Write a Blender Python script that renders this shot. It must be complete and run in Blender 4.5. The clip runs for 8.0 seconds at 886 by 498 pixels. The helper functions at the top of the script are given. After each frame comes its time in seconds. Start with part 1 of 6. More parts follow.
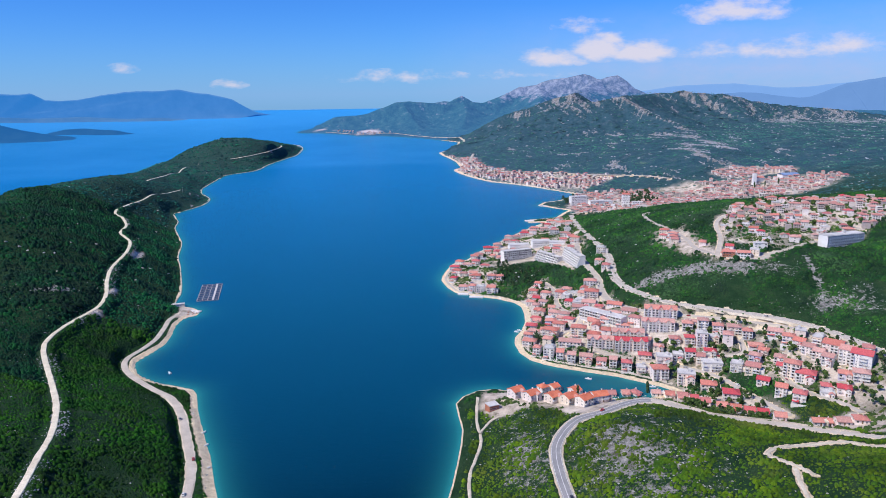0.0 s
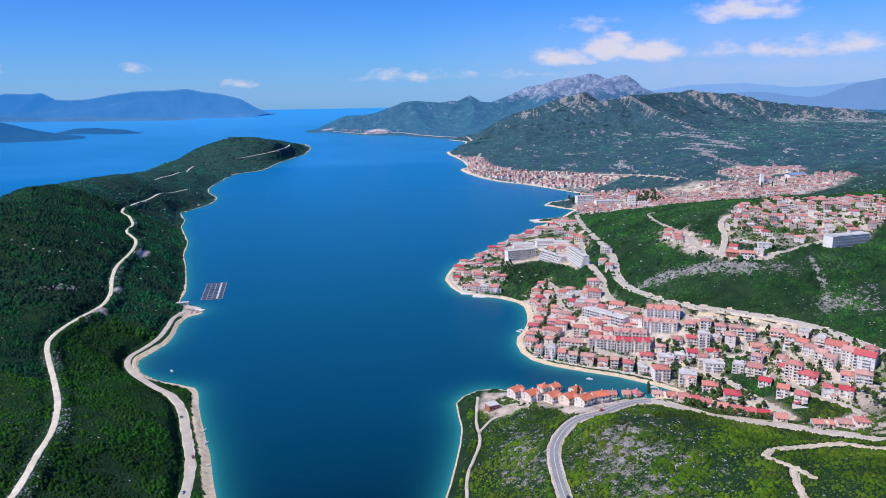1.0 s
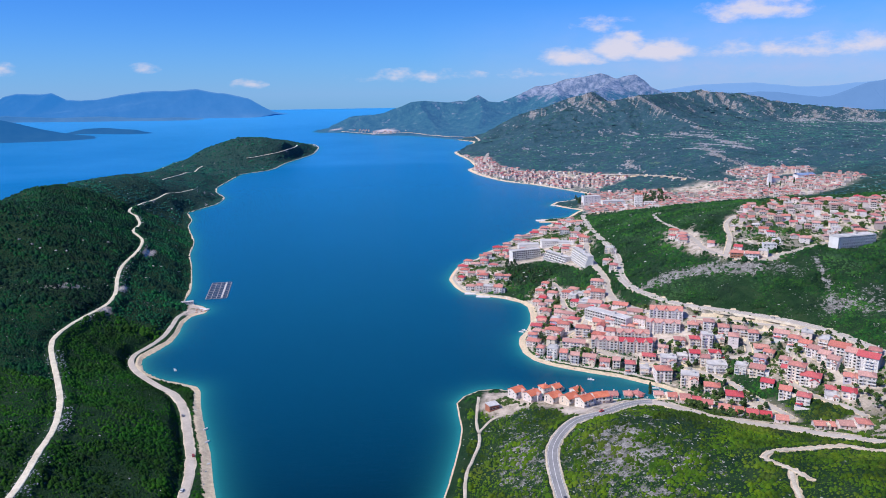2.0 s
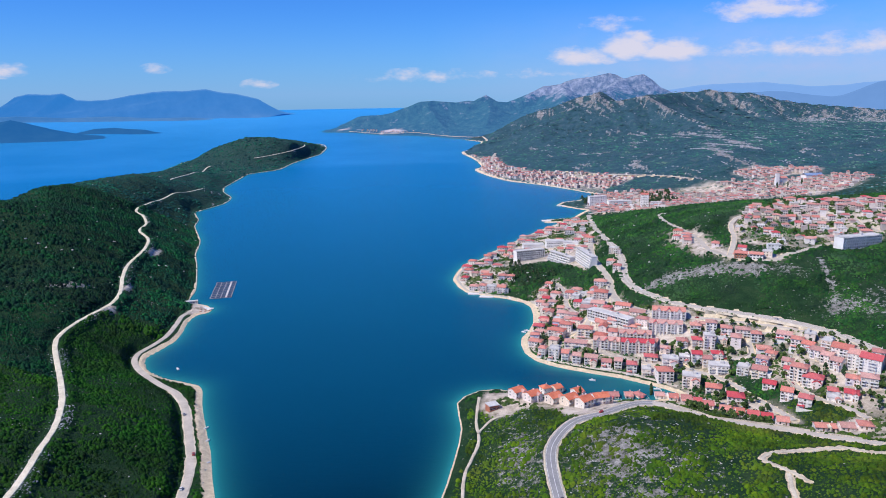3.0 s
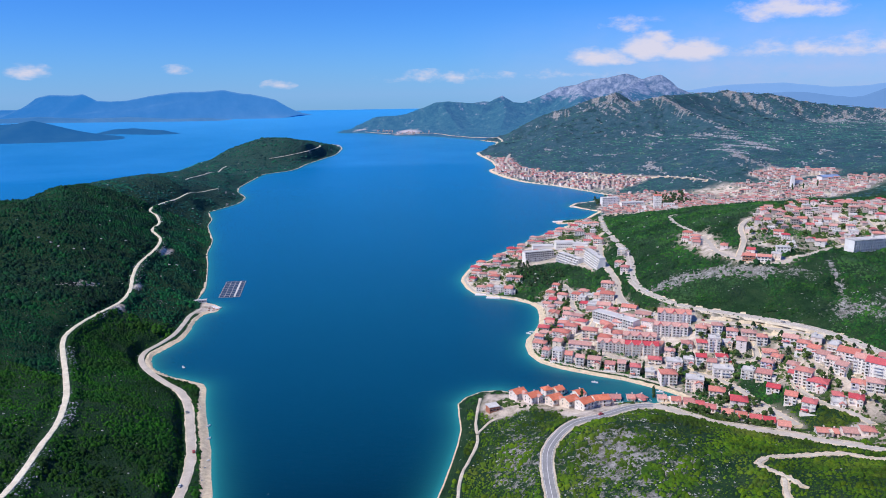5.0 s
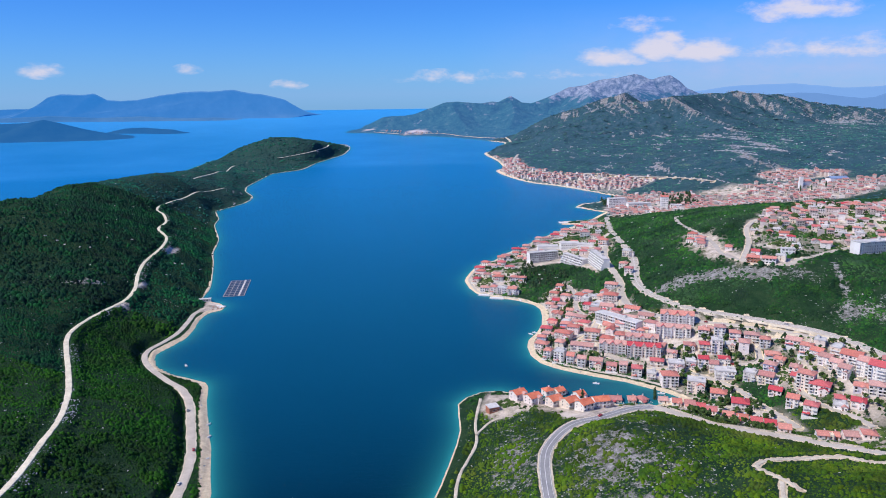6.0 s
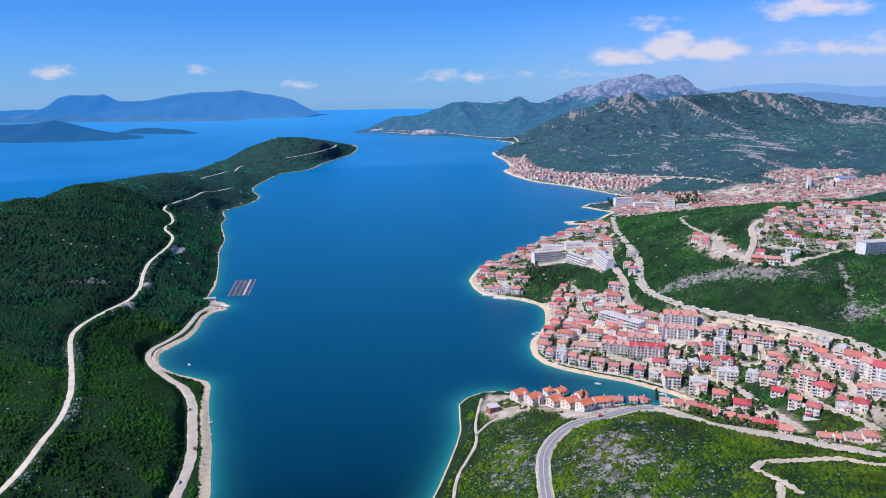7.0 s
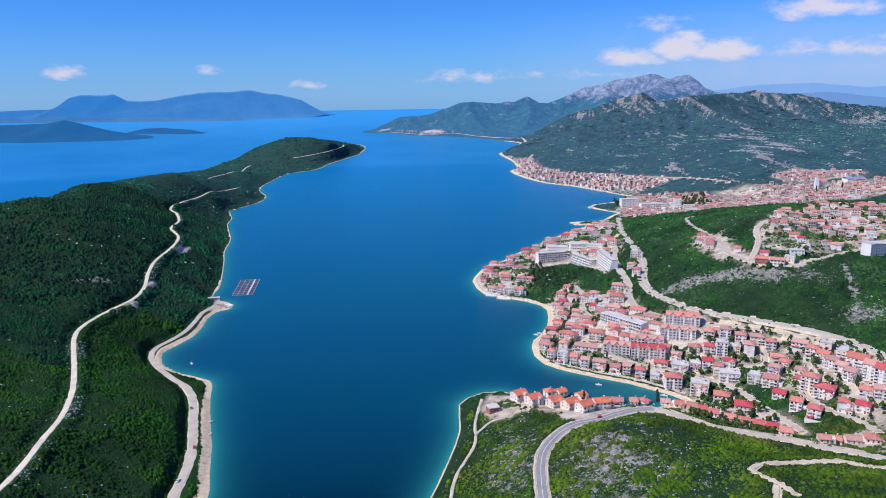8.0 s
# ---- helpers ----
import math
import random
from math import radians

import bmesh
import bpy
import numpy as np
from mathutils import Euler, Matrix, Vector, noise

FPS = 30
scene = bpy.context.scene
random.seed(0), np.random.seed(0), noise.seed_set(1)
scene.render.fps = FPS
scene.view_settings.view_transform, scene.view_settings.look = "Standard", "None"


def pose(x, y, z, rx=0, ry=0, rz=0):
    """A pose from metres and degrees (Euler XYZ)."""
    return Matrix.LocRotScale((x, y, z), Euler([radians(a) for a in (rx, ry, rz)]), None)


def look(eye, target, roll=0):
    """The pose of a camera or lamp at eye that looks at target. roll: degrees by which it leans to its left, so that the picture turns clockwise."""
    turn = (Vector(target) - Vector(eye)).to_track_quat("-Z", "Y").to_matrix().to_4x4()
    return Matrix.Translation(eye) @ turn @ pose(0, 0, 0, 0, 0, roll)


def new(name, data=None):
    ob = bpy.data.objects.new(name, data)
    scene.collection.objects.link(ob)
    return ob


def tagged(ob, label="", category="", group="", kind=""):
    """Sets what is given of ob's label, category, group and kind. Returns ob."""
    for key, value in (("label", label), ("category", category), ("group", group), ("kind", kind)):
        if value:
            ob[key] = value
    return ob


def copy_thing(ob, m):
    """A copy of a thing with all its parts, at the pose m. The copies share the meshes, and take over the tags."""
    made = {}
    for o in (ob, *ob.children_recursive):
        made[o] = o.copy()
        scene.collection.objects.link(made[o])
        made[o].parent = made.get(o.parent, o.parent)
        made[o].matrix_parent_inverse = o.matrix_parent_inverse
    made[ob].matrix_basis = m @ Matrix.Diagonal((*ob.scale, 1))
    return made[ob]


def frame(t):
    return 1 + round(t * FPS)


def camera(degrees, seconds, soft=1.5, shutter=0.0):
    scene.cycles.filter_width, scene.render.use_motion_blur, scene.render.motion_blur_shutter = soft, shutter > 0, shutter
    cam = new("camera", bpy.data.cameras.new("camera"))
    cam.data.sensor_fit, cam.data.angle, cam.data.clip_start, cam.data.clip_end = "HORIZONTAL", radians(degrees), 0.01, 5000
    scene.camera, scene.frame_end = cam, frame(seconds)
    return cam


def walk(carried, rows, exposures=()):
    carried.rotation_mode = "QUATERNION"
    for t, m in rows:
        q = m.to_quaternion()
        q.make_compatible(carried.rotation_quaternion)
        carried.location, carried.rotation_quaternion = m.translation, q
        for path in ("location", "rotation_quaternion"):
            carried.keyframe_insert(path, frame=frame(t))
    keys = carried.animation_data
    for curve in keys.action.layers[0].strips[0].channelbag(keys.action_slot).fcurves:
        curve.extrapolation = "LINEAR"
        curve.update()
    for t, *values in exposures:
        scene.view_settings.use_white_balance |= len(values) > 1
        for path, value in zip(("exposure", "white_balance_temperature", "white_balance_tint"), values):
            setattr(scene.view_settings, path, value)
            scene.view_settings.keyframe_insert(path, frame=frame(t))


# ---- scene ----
cam = camera(63.7, 8.0, soft=0.95)
PATH = [
    (0, (-11.231, 19.389, 259.053), (-11.269, 21.343, 258.625), -0.7),
    (0.5, (-7.777, 19.344, 259.06), (-7.827, 21.297, 258.632), -0.7),
    (1, (-4.344, 19.342, 259.076), (-4.406, 21.294, 258.647), -0.7),
    (1.5, (-0.89, 19.363, 259.095), (-0.965, 21.315, 258.666), -0.7),
    (3, (9.495, 19.435, 259.198), (9.383, 21.386, 258.769), -0.8),
    (3.5, (12.915, 19.499, 259.218), (12.79, 21.449, 258.791), -0.7),
    (4, (16.3, 19.572, 259.242), (16.163, 21.521, 258.815), -0.7),
    (4.5, (19.681, 19.664, 259.253), (19.532, 21.613, 258.826), -0.8),
    (6, (29.825, 20.28, 259.277), (29.639, 22.226, 258.851), -0.7),
    (6.5, (33.217, 20.548, 259.266), (33.018, 22.492, 258.84), -0.7),
    (7, (36.618, 20.789, 259.254), (36.407, 22.732, 258.828), -0.8),
    (7.5, (40.049, 21.012, 259.236), (39.826, 22.953, 258.81), -0.8),
    (8, (43.532, 21.254, 259.224), (43.297, 23.194, 258.799), -0.8),
]
walk(cam, [(t, look(eye, target, roll)) for t, eye, target, roll in PATH], [(0, -0.06, 6500, 12), (8, -0.06, 6500, 12)])

# ---- world and light ----
SUN_AZIMUTH, SUN_HEIGHT = -120.0, 49.0  # degrees clockwise from +y; above the horizon
world = bpy.data.worlds.new("world")
scene.world = world
world.use_nodes = True
wn, wl = world.node_tree.nodes, world.node_tree.links
wn.clear()
sky = wn.new("ShaderNodeTexSky")
sky.sky_type, sky.sun_disc = "NISHITA", False
sky.sun_elevation, sky.sun_rotation = radians(SUN_HEIGHT), radians(SUN_AZIMUTH)
sky.altitude, sky.air_density, sky.dust_density, sky.ozone_density = 250, 1.0, 0.0, 4.0
tint = wn.new("ShaderNodeMix")
tint.data_type, tint.blend_type = "RGBA", "MULTIPLY"
tint.inputs[0].default_value, tint.inputs[7].default_value = 1.0, (0.27, 0.75, 1.62, 1)
wl.new(sky.outputs[0], tint.inputs[6])


def wmath(how, a, b=0.0, c=None):
    k = wn.new("ShaderNodeMath")
    k.operation = how
    for value, slot in ((a, 0), (b, 1), (c, 2)):
        if isinstance(value, (int, float)):
            k.inputs[slot].default_value = value
        elif value is not None:
            wl.new(value, k.inputs[slot])
    return k.outputs[0]


# Fair-weather clouds: soft heaps by bearing and height, in degrees: bearing, height, half width, half height, cover.
CLOUDS = [(7.6, 2.4, 3.2, 1.0, 1.25), (11.0, 2.95, 3.0, 1.3, 1.3), (14.3, 2.7, 3.8, 1.1, 1.3), (11.9, 3.8, 1.5, 0.9, 1.0), (20.4, 5.35, 4.4, 1.3, 1.35), (9.9, 4.75, 2.7, 0.85, 0.75), (20.5, 2.6, 5.0, 1.0, 0.75), (27.0, 2.75, 6.0, 1.1, 0.95),
          (-4.5, 1.2, 6.0, 0.75, 0.42), (5.0, 1.25, 4.5, 0.55, 0.42), (-33.9, 1.75, 1.7, 0.75, 0.95), (-17.2, 0.75, 1.5, 0.55, 0.7), (-24.5, 1.9, 1.2, 0.5, 0.6), (55, 5, 9, 1.5, 0.8), (-80, 7, 9, 1.4, 0.7), (100, 8, 12, 2, 0.7), (170, 6, 14, 2, 0.8)]
ray = wn.new("ShaderNodeTexCoord").outputs["Generated"]
cut = wn.new("ShaderNodeSeparateXYZ")
wl.new(ray, cut.inputs[0])
bearing = wmath("MULTIPLY", wmath("ARCTAN2", cut.outputs[0], cut.outputs[1]), 57.2958)
level = wmath("MULTIPLY", wmath("ARCSINE", cut.outputs[2]), 57.2958)
puffs = wn.new("ShaderNodeTexNoise")
puffs.inputs["Scale"].default_value, puffs.inputs["Detail"].default_value, puffs.inputs["Roughness"].default_value = 26.0, 7.0, 0.62
squash = wn.new("ShaderNodeVectorMath")
squash.operation = "MULTIPLY"
squash.inputs[1].default_value = (1, 1, 2.2)
wl.new(ray, squash.inputs[0])
wl.new(squash.outputs[0], puffs.inputs["Vector"])
cover = 0.0
for at, up, wide, tall, most in CLOUDS:
    u = wmath("DIVIDE", wmath("SUBTRACT", bearing, at), wide)
    v = wmath("DIVIDE", wmath("SUBTRACT", level, up), tall)
    v = wmath("MULTIPLY", v, wmath("ADD", 1.25, wmath("MULTIPLY", wmath("SIGN", v), -0.25)))
    heap = wmath("MULTIPLY", wmath("SUBTRACT", 1.0, wmath("SQRT", wmath("ADD", wmath("MULTIPLY", u, u), wmath("MULTIPLY", v, v)))), most)
    cover = wmath("MAXIMUM", cover, heap)
cloud = wmath("ADD", cover, wmath("MULTIPLY", wmath("SUBTRACT", puffs.outputs["Fac"], 0.5), 2.4))
cloud_map = wn.new("ShaderNodeMapRange")
cloud_map.interpolation_type = "SMOOTHSTEP"
wl.new(cloud, cloud_map.inputs[0])
cloud_map.inputs[1].default_value, cloud_map.inputs[2].default_value = 0.02, 1.05
shade = wmath("MULTIPLY", cloud_map.outputs[0], wmath("GREATER_THAN", cover, 0.0))
shade = wmath("MULTIPLY", shade, 0.85)
mixed = wn.new("ShaderNodeMix")
mixed.data_type = "RGBA"
wl.new(shade, mixed.inputs[0])
low = wmath("POWER", wmath("MAXIMUM", wmath("SUBTRACT", 1.0, wmath("DIVIDE", wmath("ABSOLUTE", level), 7.0)), 0.0), 2.0)
veil = wn.new("ShaderNodeMix")
veil.data_type = "RGBA"
wl.new(wmath("MULTIPLY", low, 0.62), veil.inputs[0])
wl.new(tint.outputs[2], veil.inputs[6])
veil.inputs[7].default_value = (2.9, 5.1, 9.1, 1)
milk = wn.new("ShaderNodeMix")
milk.data_type = "RGBA"
east = wmath("MINIMUM", wmath("MAXIMUM", wmath("DIVIDE", wmath("ADD", bearing, 4.0), 22.0), 0.0), 1.0)
band = wmath("MAXIMUM", wmath("SUBTRACT", 1.0, wmath("DIVIDE", wmath("ABSOLUTE", wmath("SUBTRACT", level, 1.5)), 5.0)), 0.0)
wl.new(wmath("MULTIPLY", wmath("MULTIPLY", east, band), wmath("ADD", 0.15, wmath("MULTIPLY", puffs.outputs["Fac"], 0.6))), milk.inputs[0])
wl.new(veil.outputs[2], milk.inputs[6])
milk.inputs[7].default_value = (5.6, 6.0, 9.2, 1)
wl.new(milk.outputs[2], mixed.inputs[6])
mixed.inputs[7].default_value = (8.6, 8.2, 9.2, 1)
back = wn.new("ShaderNodeBackground")
back.inputs[1].default_value = 0.092
wout = wn.new("ShaderNodeOutputWorld")
wl.new(mixed.outputs[2], back.inputs[0])
wl.new(back.outputs[0], wout.inputs[0])
sun = new("sun", bpy.data.lights.new("sun", "SUN"))
sun.data.energy, sun.data.angle, sun.data.color = 5.0, radians(0.53), (0.98, 0.93, 0.855)
saz, sel = radians(SUN_AZIMUTH), radians(SUN_HEIGHT)
sun.matrix_world = look((math.sin(saz) * math.cos(sel) * 300, math.cos(saz) * math.cos(sel) * 300, 300 * math.sin(sel) + 300), (0, 0, 300))

# ---- materials ----
def material(name, rough=0.8, metal=0.0, colour=(0.5, 0.5, 0.5)):
    m = bpy.data.materials.new(name)
    m.use_nodes = True
    b = m.node_tree.nodes["Principled BSDF"]
    b.inputs["Roughness"].default_value, b.inputs["Metallic"].default_value = rough, metal
    b.inputs["Base Color"].default_value = (*colour, 1)
    return m, m.node_tree.nodes, m.node_tree.links, b


def noise_node(n, l, scale, detail=4.0, rough=0.6, vector=None):
    t = n.new("ShaderNodeTexNoise")
    t.inputs["Scale"].default_value, t.inputs["Detail"].default_value, t.inputs["Roughness"].default_value = scale, detail, rough
    if vector is not None:
        l.new(vector, t.inputs["Vector"])
    return t.outputs["Fac"]


def ramp(n, l, fac, *stops):
    r = n.new("ShaderNodeValToRGB")
    e = r.color_ramp.elements
    while len(e) < len(stops):
        e.new(0.5)
    for s, (at, c) in zip(e, stops):
        s.position, s.color = at, (*c, 1) if len(c) == 3 else c
    l.new(fac, r.inputs[0])
    return r.outputs[0]


def mix(n, l, fac, a, b, how="MIX"):
    m = n.new("ShaderNodeMix")
    m.data_type, m.blend_type = "RGBA", how
    for value, k in ((fac, 0), (a, 6), (b, 7)):
        if isinstance(value, (int, float)):
            m.inputs[k].default_value = value
        elif isinstance(value, tuple):
            m.inputs[k].default_value = (*value, 1)
        else:
            l.new(value, m.inputs[k])
    return m.outputs[2]


def calc(n, l, how, a, b=0.0, clamp=False):
    m = n.new("ShaderNodeMath")
    m.operation, m.use_clamp = how, clamp
    for value, k in ((a, 0), (b, 1)):
        if isinstance(value, (int, float)):
            m.inputs[k].default_value = value
        else:
            l.new(value, m.inputs[k])
    return m.outputs[0]


def bump(n, l, b, fac, strength, distance):
    k = n.new("ShaderNodeBump")
    k.inputs["Strength"].default_value, k.inputs["Distance"].default_value = strength, distance
    l.new(fac, k.inputs["Height"])
    l.new(k.outputs[0], b.inputs["Normal"])


def attribute(n, name):
    a = n.new("ShaderNodeAttribute")
    a.attribute_name = name
    return a


def place_of(n):
    return n.new("ShaderNodeNewGeometry").outputs["Position"]


def land_material():
    m, n, l, b = material("scrubland", 0.95)
    p = place_of(n)
    paved, bare, stony = (attribute(n, k).outputs["Fac"] for k in ("paved", "bare", "stony"))
    green = ramp(n, l, noise_node(n, l, 0.06, 8, 0.8, p), (0.32, (0.006, 0.026, 0.011)), (0.5, (0.016, 0.05, 0.019)), (0.68, (0.04, 0.07, 0.03)))
    # Far ground turns bluer with distance: haze put into the base colour.
    hazed_green = ramp(n, l, noise_node(n, l, 0.05, 8, 0.75, p), (0.35, (0.018, 0.062, 0.09)), (0.55, (0.038, 0.095, 0.125)), (0.7, (0.1, 0.12, 0.155)))
    green = mix(n, l, attribute(n, "upland").outputs["Fac"], green, hazed_green)
    soil = ramp(n, l, noise_node(n, l, 0.3, 5, 0.7, p), (0.3, (0.62, 0.49, 0.32)), (0.7, (0.9, 0.77, 0.56)))
    stone = ramp(n, l, noise_node(n, l, 0.12, 7, 0.8, p), (0.35, (0.1, 0.1, 0.085)), (0.52, (0.27, 0.26, 0.25)), (0.66, (0.5, 0.49, 0.48)))
    patch = calc(n, l, "ADD", noise_node(n, l, 0.17, 9, 0.78, p), stony)
    col = mix(n, l, ramp(n, l, patch, (0.66, (0, 0, 0)), (0.72, (1, 1, 1))), green, stone)
    street = ramp(n, l, noise_node(n, l, 0.07, 7, 0.72, p), (0.34, (0.12, 0.13, 0.06)), (0.43, (0.42, 0.36, 0.29)), (0.55, (0.66, 0.57, 0.48)), (0.68, (0.78, 0.7, 0.62)))
    col = mix(n, l, paved, col, street)
    edge = calc(n, l, "ADD", bare, calc(n, l, "MULTIPLY", noise_node(n, l, 0.2, 6, 0.7, p), 0.7))
    col = mix(n, l, ramp(n, l, edge, (0.72, (0, 0, 0)), (0.85, (1, 1, 1))), col, soil)
    l.new(col, b.inputs["Base Color"])
    b.inputs["Specular IOR Level"].default_value = 0.15
    bump(n, l, b, noise_node(n, l, 0.25, 8, 0.75, p), 0.9, 3.0)
    return m


def sea_material():
    m, n, l, b = material("sea_water", 0.24)
    p = place_of(n)
    shallow, offshore = attribute(n, "shallow").outputs["Fac"], attribute(n, "offshore").outputs["Fac"]
    # Water brightens with distance: sky reflection and haze put into the base colour.
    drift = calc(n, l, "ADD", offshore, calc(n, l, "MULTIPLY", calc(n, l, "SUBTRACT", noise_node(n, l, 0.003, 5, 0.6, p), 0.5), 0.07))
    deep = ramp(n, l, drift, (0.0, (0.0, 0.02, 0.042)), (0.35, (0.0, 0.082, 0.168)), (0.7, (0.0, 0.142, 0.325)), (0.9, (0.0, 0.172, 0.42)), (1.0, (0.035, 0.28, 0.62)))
    col = mix(n, l, ramp(n, l, shallow, (0.0, (0, 0, 0)), (0.6, (0.5, 0.5, 0.5)), (1.0, (1, 1, 1))), deep, (0.02, 0.23, 0.23))
    l.new(col, b.inputs["Base Color"])
    b.inputs["IOR"].default_value = 1.33
    b.inputs["Specular IOR Level"].default_value = 0.11
    ripples = n.new("ShaderNodeTexNoise")
    ripples.inputs["Scale"].default_value, ripples.inputs["Detail"].default_value, ripples.inputs["Roughness"].default_value = 0.3, 7.0, 0.75
    stretch = n.new("ShaderNodeVectorMath")
    stretch.operation = "MULTIPLY"
    stretch.inputs[1].default_value = (0.35, 1.0, 1.0)
    l.new(p, stretch.inputs[0])
    l.new(stretch.outputs[0], ripples.inputs["Vector"])
    bump(n, l, b, ripples.outputs["Fac"], 0.55, 0.8)
    return m


# Far hills: blue distance haze is put in as emission.
def far_material(name, colour, haze_glow):
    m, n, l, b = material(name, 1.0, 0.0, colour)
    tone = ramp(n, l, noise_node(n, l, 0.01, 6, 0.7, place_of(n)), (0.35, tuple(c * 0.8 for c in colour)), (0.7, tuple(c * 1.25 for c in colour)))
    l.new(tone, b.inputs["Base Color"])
    b.inputs["Emission Color"].default_value = (*haze_glow, 1)
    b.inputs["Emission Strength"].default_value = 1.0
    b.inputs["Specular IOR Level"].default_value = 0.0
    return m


MAT_LAND, MAT_SEA = land_material(), sea_material()
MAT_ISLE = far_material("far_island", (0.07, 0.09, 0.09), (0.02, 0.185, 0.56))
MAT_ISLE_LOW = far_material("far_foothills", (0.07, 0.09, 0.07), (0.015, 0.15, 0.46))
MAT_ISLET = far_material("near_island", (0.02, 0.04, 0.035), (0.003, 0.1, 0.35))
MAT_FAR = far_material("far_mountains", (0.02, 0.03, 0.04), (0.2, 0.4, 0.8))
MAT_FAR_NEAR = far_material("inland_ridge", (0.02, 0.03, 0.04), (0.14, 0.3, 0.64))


def plain_ground(name, dark, light, scale, rough=0.95, relief=0.3):
    m, n, l, b = material(name, rough)
    p = place_of(n)
    wide = noise_node(n, l, scale * 0.15, 4, 0.6, p)
    fine = noise_node(n, l, scale, 6, 0.75, p)
    l.new(ramp(n, l, calc(n, l, "ADD", calc(n, l, "MULTIPLY", wide, 0.5), calc(n, l, "MULTIPLY", fine, 0.5)), (0.38, dark), (0.62, light)), b.inputs["Base Color"])
    bump(n, l, b, fine, 0.5, relief)
    return m


def scrub_material(name, dark, mid, light, tip, dry):
    m, n, l, b = material(name, 0.85)
    p = place_of(n)
    each = n.new("ShaderNodeNewGeometry").outputs["Random Per Island"]
    area = noise_node(n, l, 0.02, 4, 0.6, p)
    stand = noise_node(n, l, 0.075, 5, 0.7, p)
    pick = calc(n, l, "ADD", calc(n, l, "MULTIPLY", each, 0.4), calc(n, l, "MULTIPLY", calc(n, l, "SUBTRACT", stand, 0.25), 1.2), True)
    tone = ramp(n, l, pick, (0.15, dark), (0.45, mid), (0.75, light), (1.0, tip))
    dusty = mix(n, l, ramp(n, l, area, (0.5, (0, 0, 0)), (0.64, (1, 1, 1))), tone, dry)
    col = mix(n, l, 0.6, tone, dusty)
    col = mix(n, l, 1.0, col, ramp(n, l, noise_node(n, l, 0.017, 6, 0.7, p), (0.39, (0.34, 0.42, 0.6)), (0.5, (0.8, 0.9, 0.95)), (0.63, (1.3, 1.4, 1.05))), "MULTIPLY")
    leaf = noise_node(n, l, 1.6, 5, 0.8, p)
    l.new(mix(n, l, 1.0, col, ramp(n, l, leaf, (0.3, (0.55, 0.55, 0.55)), (0.7, (1.3, 1.35, 1.2))), "MULTIPLY"), b.inputs["Base Color"])
    b.inputs["Specular IOR Level"].default_value = 0.2
    bump(n, l, b, leaf, 1.0, 0.8)
    return m


MAT_GRAVEL = plain_ground("pale_gravel", (0.52, 0.46, 0.34), (0.8, 0.73, 0.58), 0.8)
MAT_VERGE = plain_ground("stony_verge", (0.42, 0.36, 0.27), (0.7, 0.62, 0.5), 0.5)
MAT_ASPHALT = plain_ground("asphalt", (0.22, 0.22, 0.225), (0.33, 0.32, 0.32), 0.7, 0.85, 0.02)
MAT_OLD_ASPHALT = plain_ground("old_asphalt", (0.4, 0.355, 0.3), (0.57, 0.51, 0.44), 0.6, 0.9, 0.02)
MAT_PAINT = plain_ground("road_paint", (0.6, 0.6, 0.58), (0.8, 0.8, 0.78), 1.5, 0.6, 0.01)
MAT_ROCK = plain_ground("limestone", (0.2, 0.2, 0.19), (0.47, 0.465, 0.45), 0.5, 0.95, 0.6)
MAT_SCARP = plain_ground("weathered_limestone", (0.15, 0.165, 0.19), (0.38, 0.385, 0.42), 0.12, 0.95, 2.0)
MAT_SCRUB = scrub_material("evergreen_scrub", (0.0034, 0.0365, 0.0038), (0.0073, 0.067, 0.0045), (0.0198, 0.1087, 0.0034), (0.0386, 0.1343, 0.0039), (0.0282, 0.087, 0.0048))
# Darker, bluer scrub colours for the slope west of the gravel road.
MAT_SCRUB_UPPER = scrub_material("dark_forest_scrub", (0.0004, 0.0191, 0.0142), (0.001, 0.045, 0.0213), (0.0027, 0.0801, 0.0179), (0.0056, 0.1041, 0.0213), (0.0038, 0.0641, 0.025))
# Brighter and yellower base colours for the near right-hand hill.
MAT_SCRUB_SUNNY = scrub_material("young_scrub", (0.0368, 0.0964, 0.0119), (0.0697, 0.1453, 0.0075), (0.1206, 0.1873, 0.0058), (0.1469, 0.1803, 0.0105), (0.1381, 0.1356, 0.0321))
MAT_SCRUB_SLOPE = scrub_material("slope_scrub", (0.0052, 0.0365, 0.0163), (0.0162, 0.0784, 0.019), (0.0407, 0.127, 0.019), (0.0672, 0.1352, 0.0381), (0.051, 0.0919, 0.0516))
# Blue haze of distance is put into the next three scrub colours.
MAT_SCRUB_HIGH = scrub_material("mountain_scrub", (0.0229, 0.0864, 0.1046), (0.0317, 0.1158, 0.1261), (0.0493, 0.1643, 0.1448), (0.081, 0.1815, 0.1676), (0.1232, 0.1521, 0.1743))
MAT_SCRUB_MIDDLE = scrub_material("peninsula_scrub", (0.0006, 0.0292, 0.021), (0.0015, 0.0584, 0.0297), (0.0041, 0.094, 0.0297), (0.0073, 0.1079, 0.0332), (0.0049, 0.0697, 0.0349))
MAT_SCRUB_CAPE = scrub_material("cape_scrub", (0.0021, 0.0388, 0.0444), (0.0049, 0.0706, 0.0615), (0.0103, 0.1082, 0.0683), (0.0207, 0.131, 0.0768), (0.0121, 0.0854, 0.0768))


def per_object(n):
    return n.new("ShaderNodeObjectInfo").outputs["Random"]


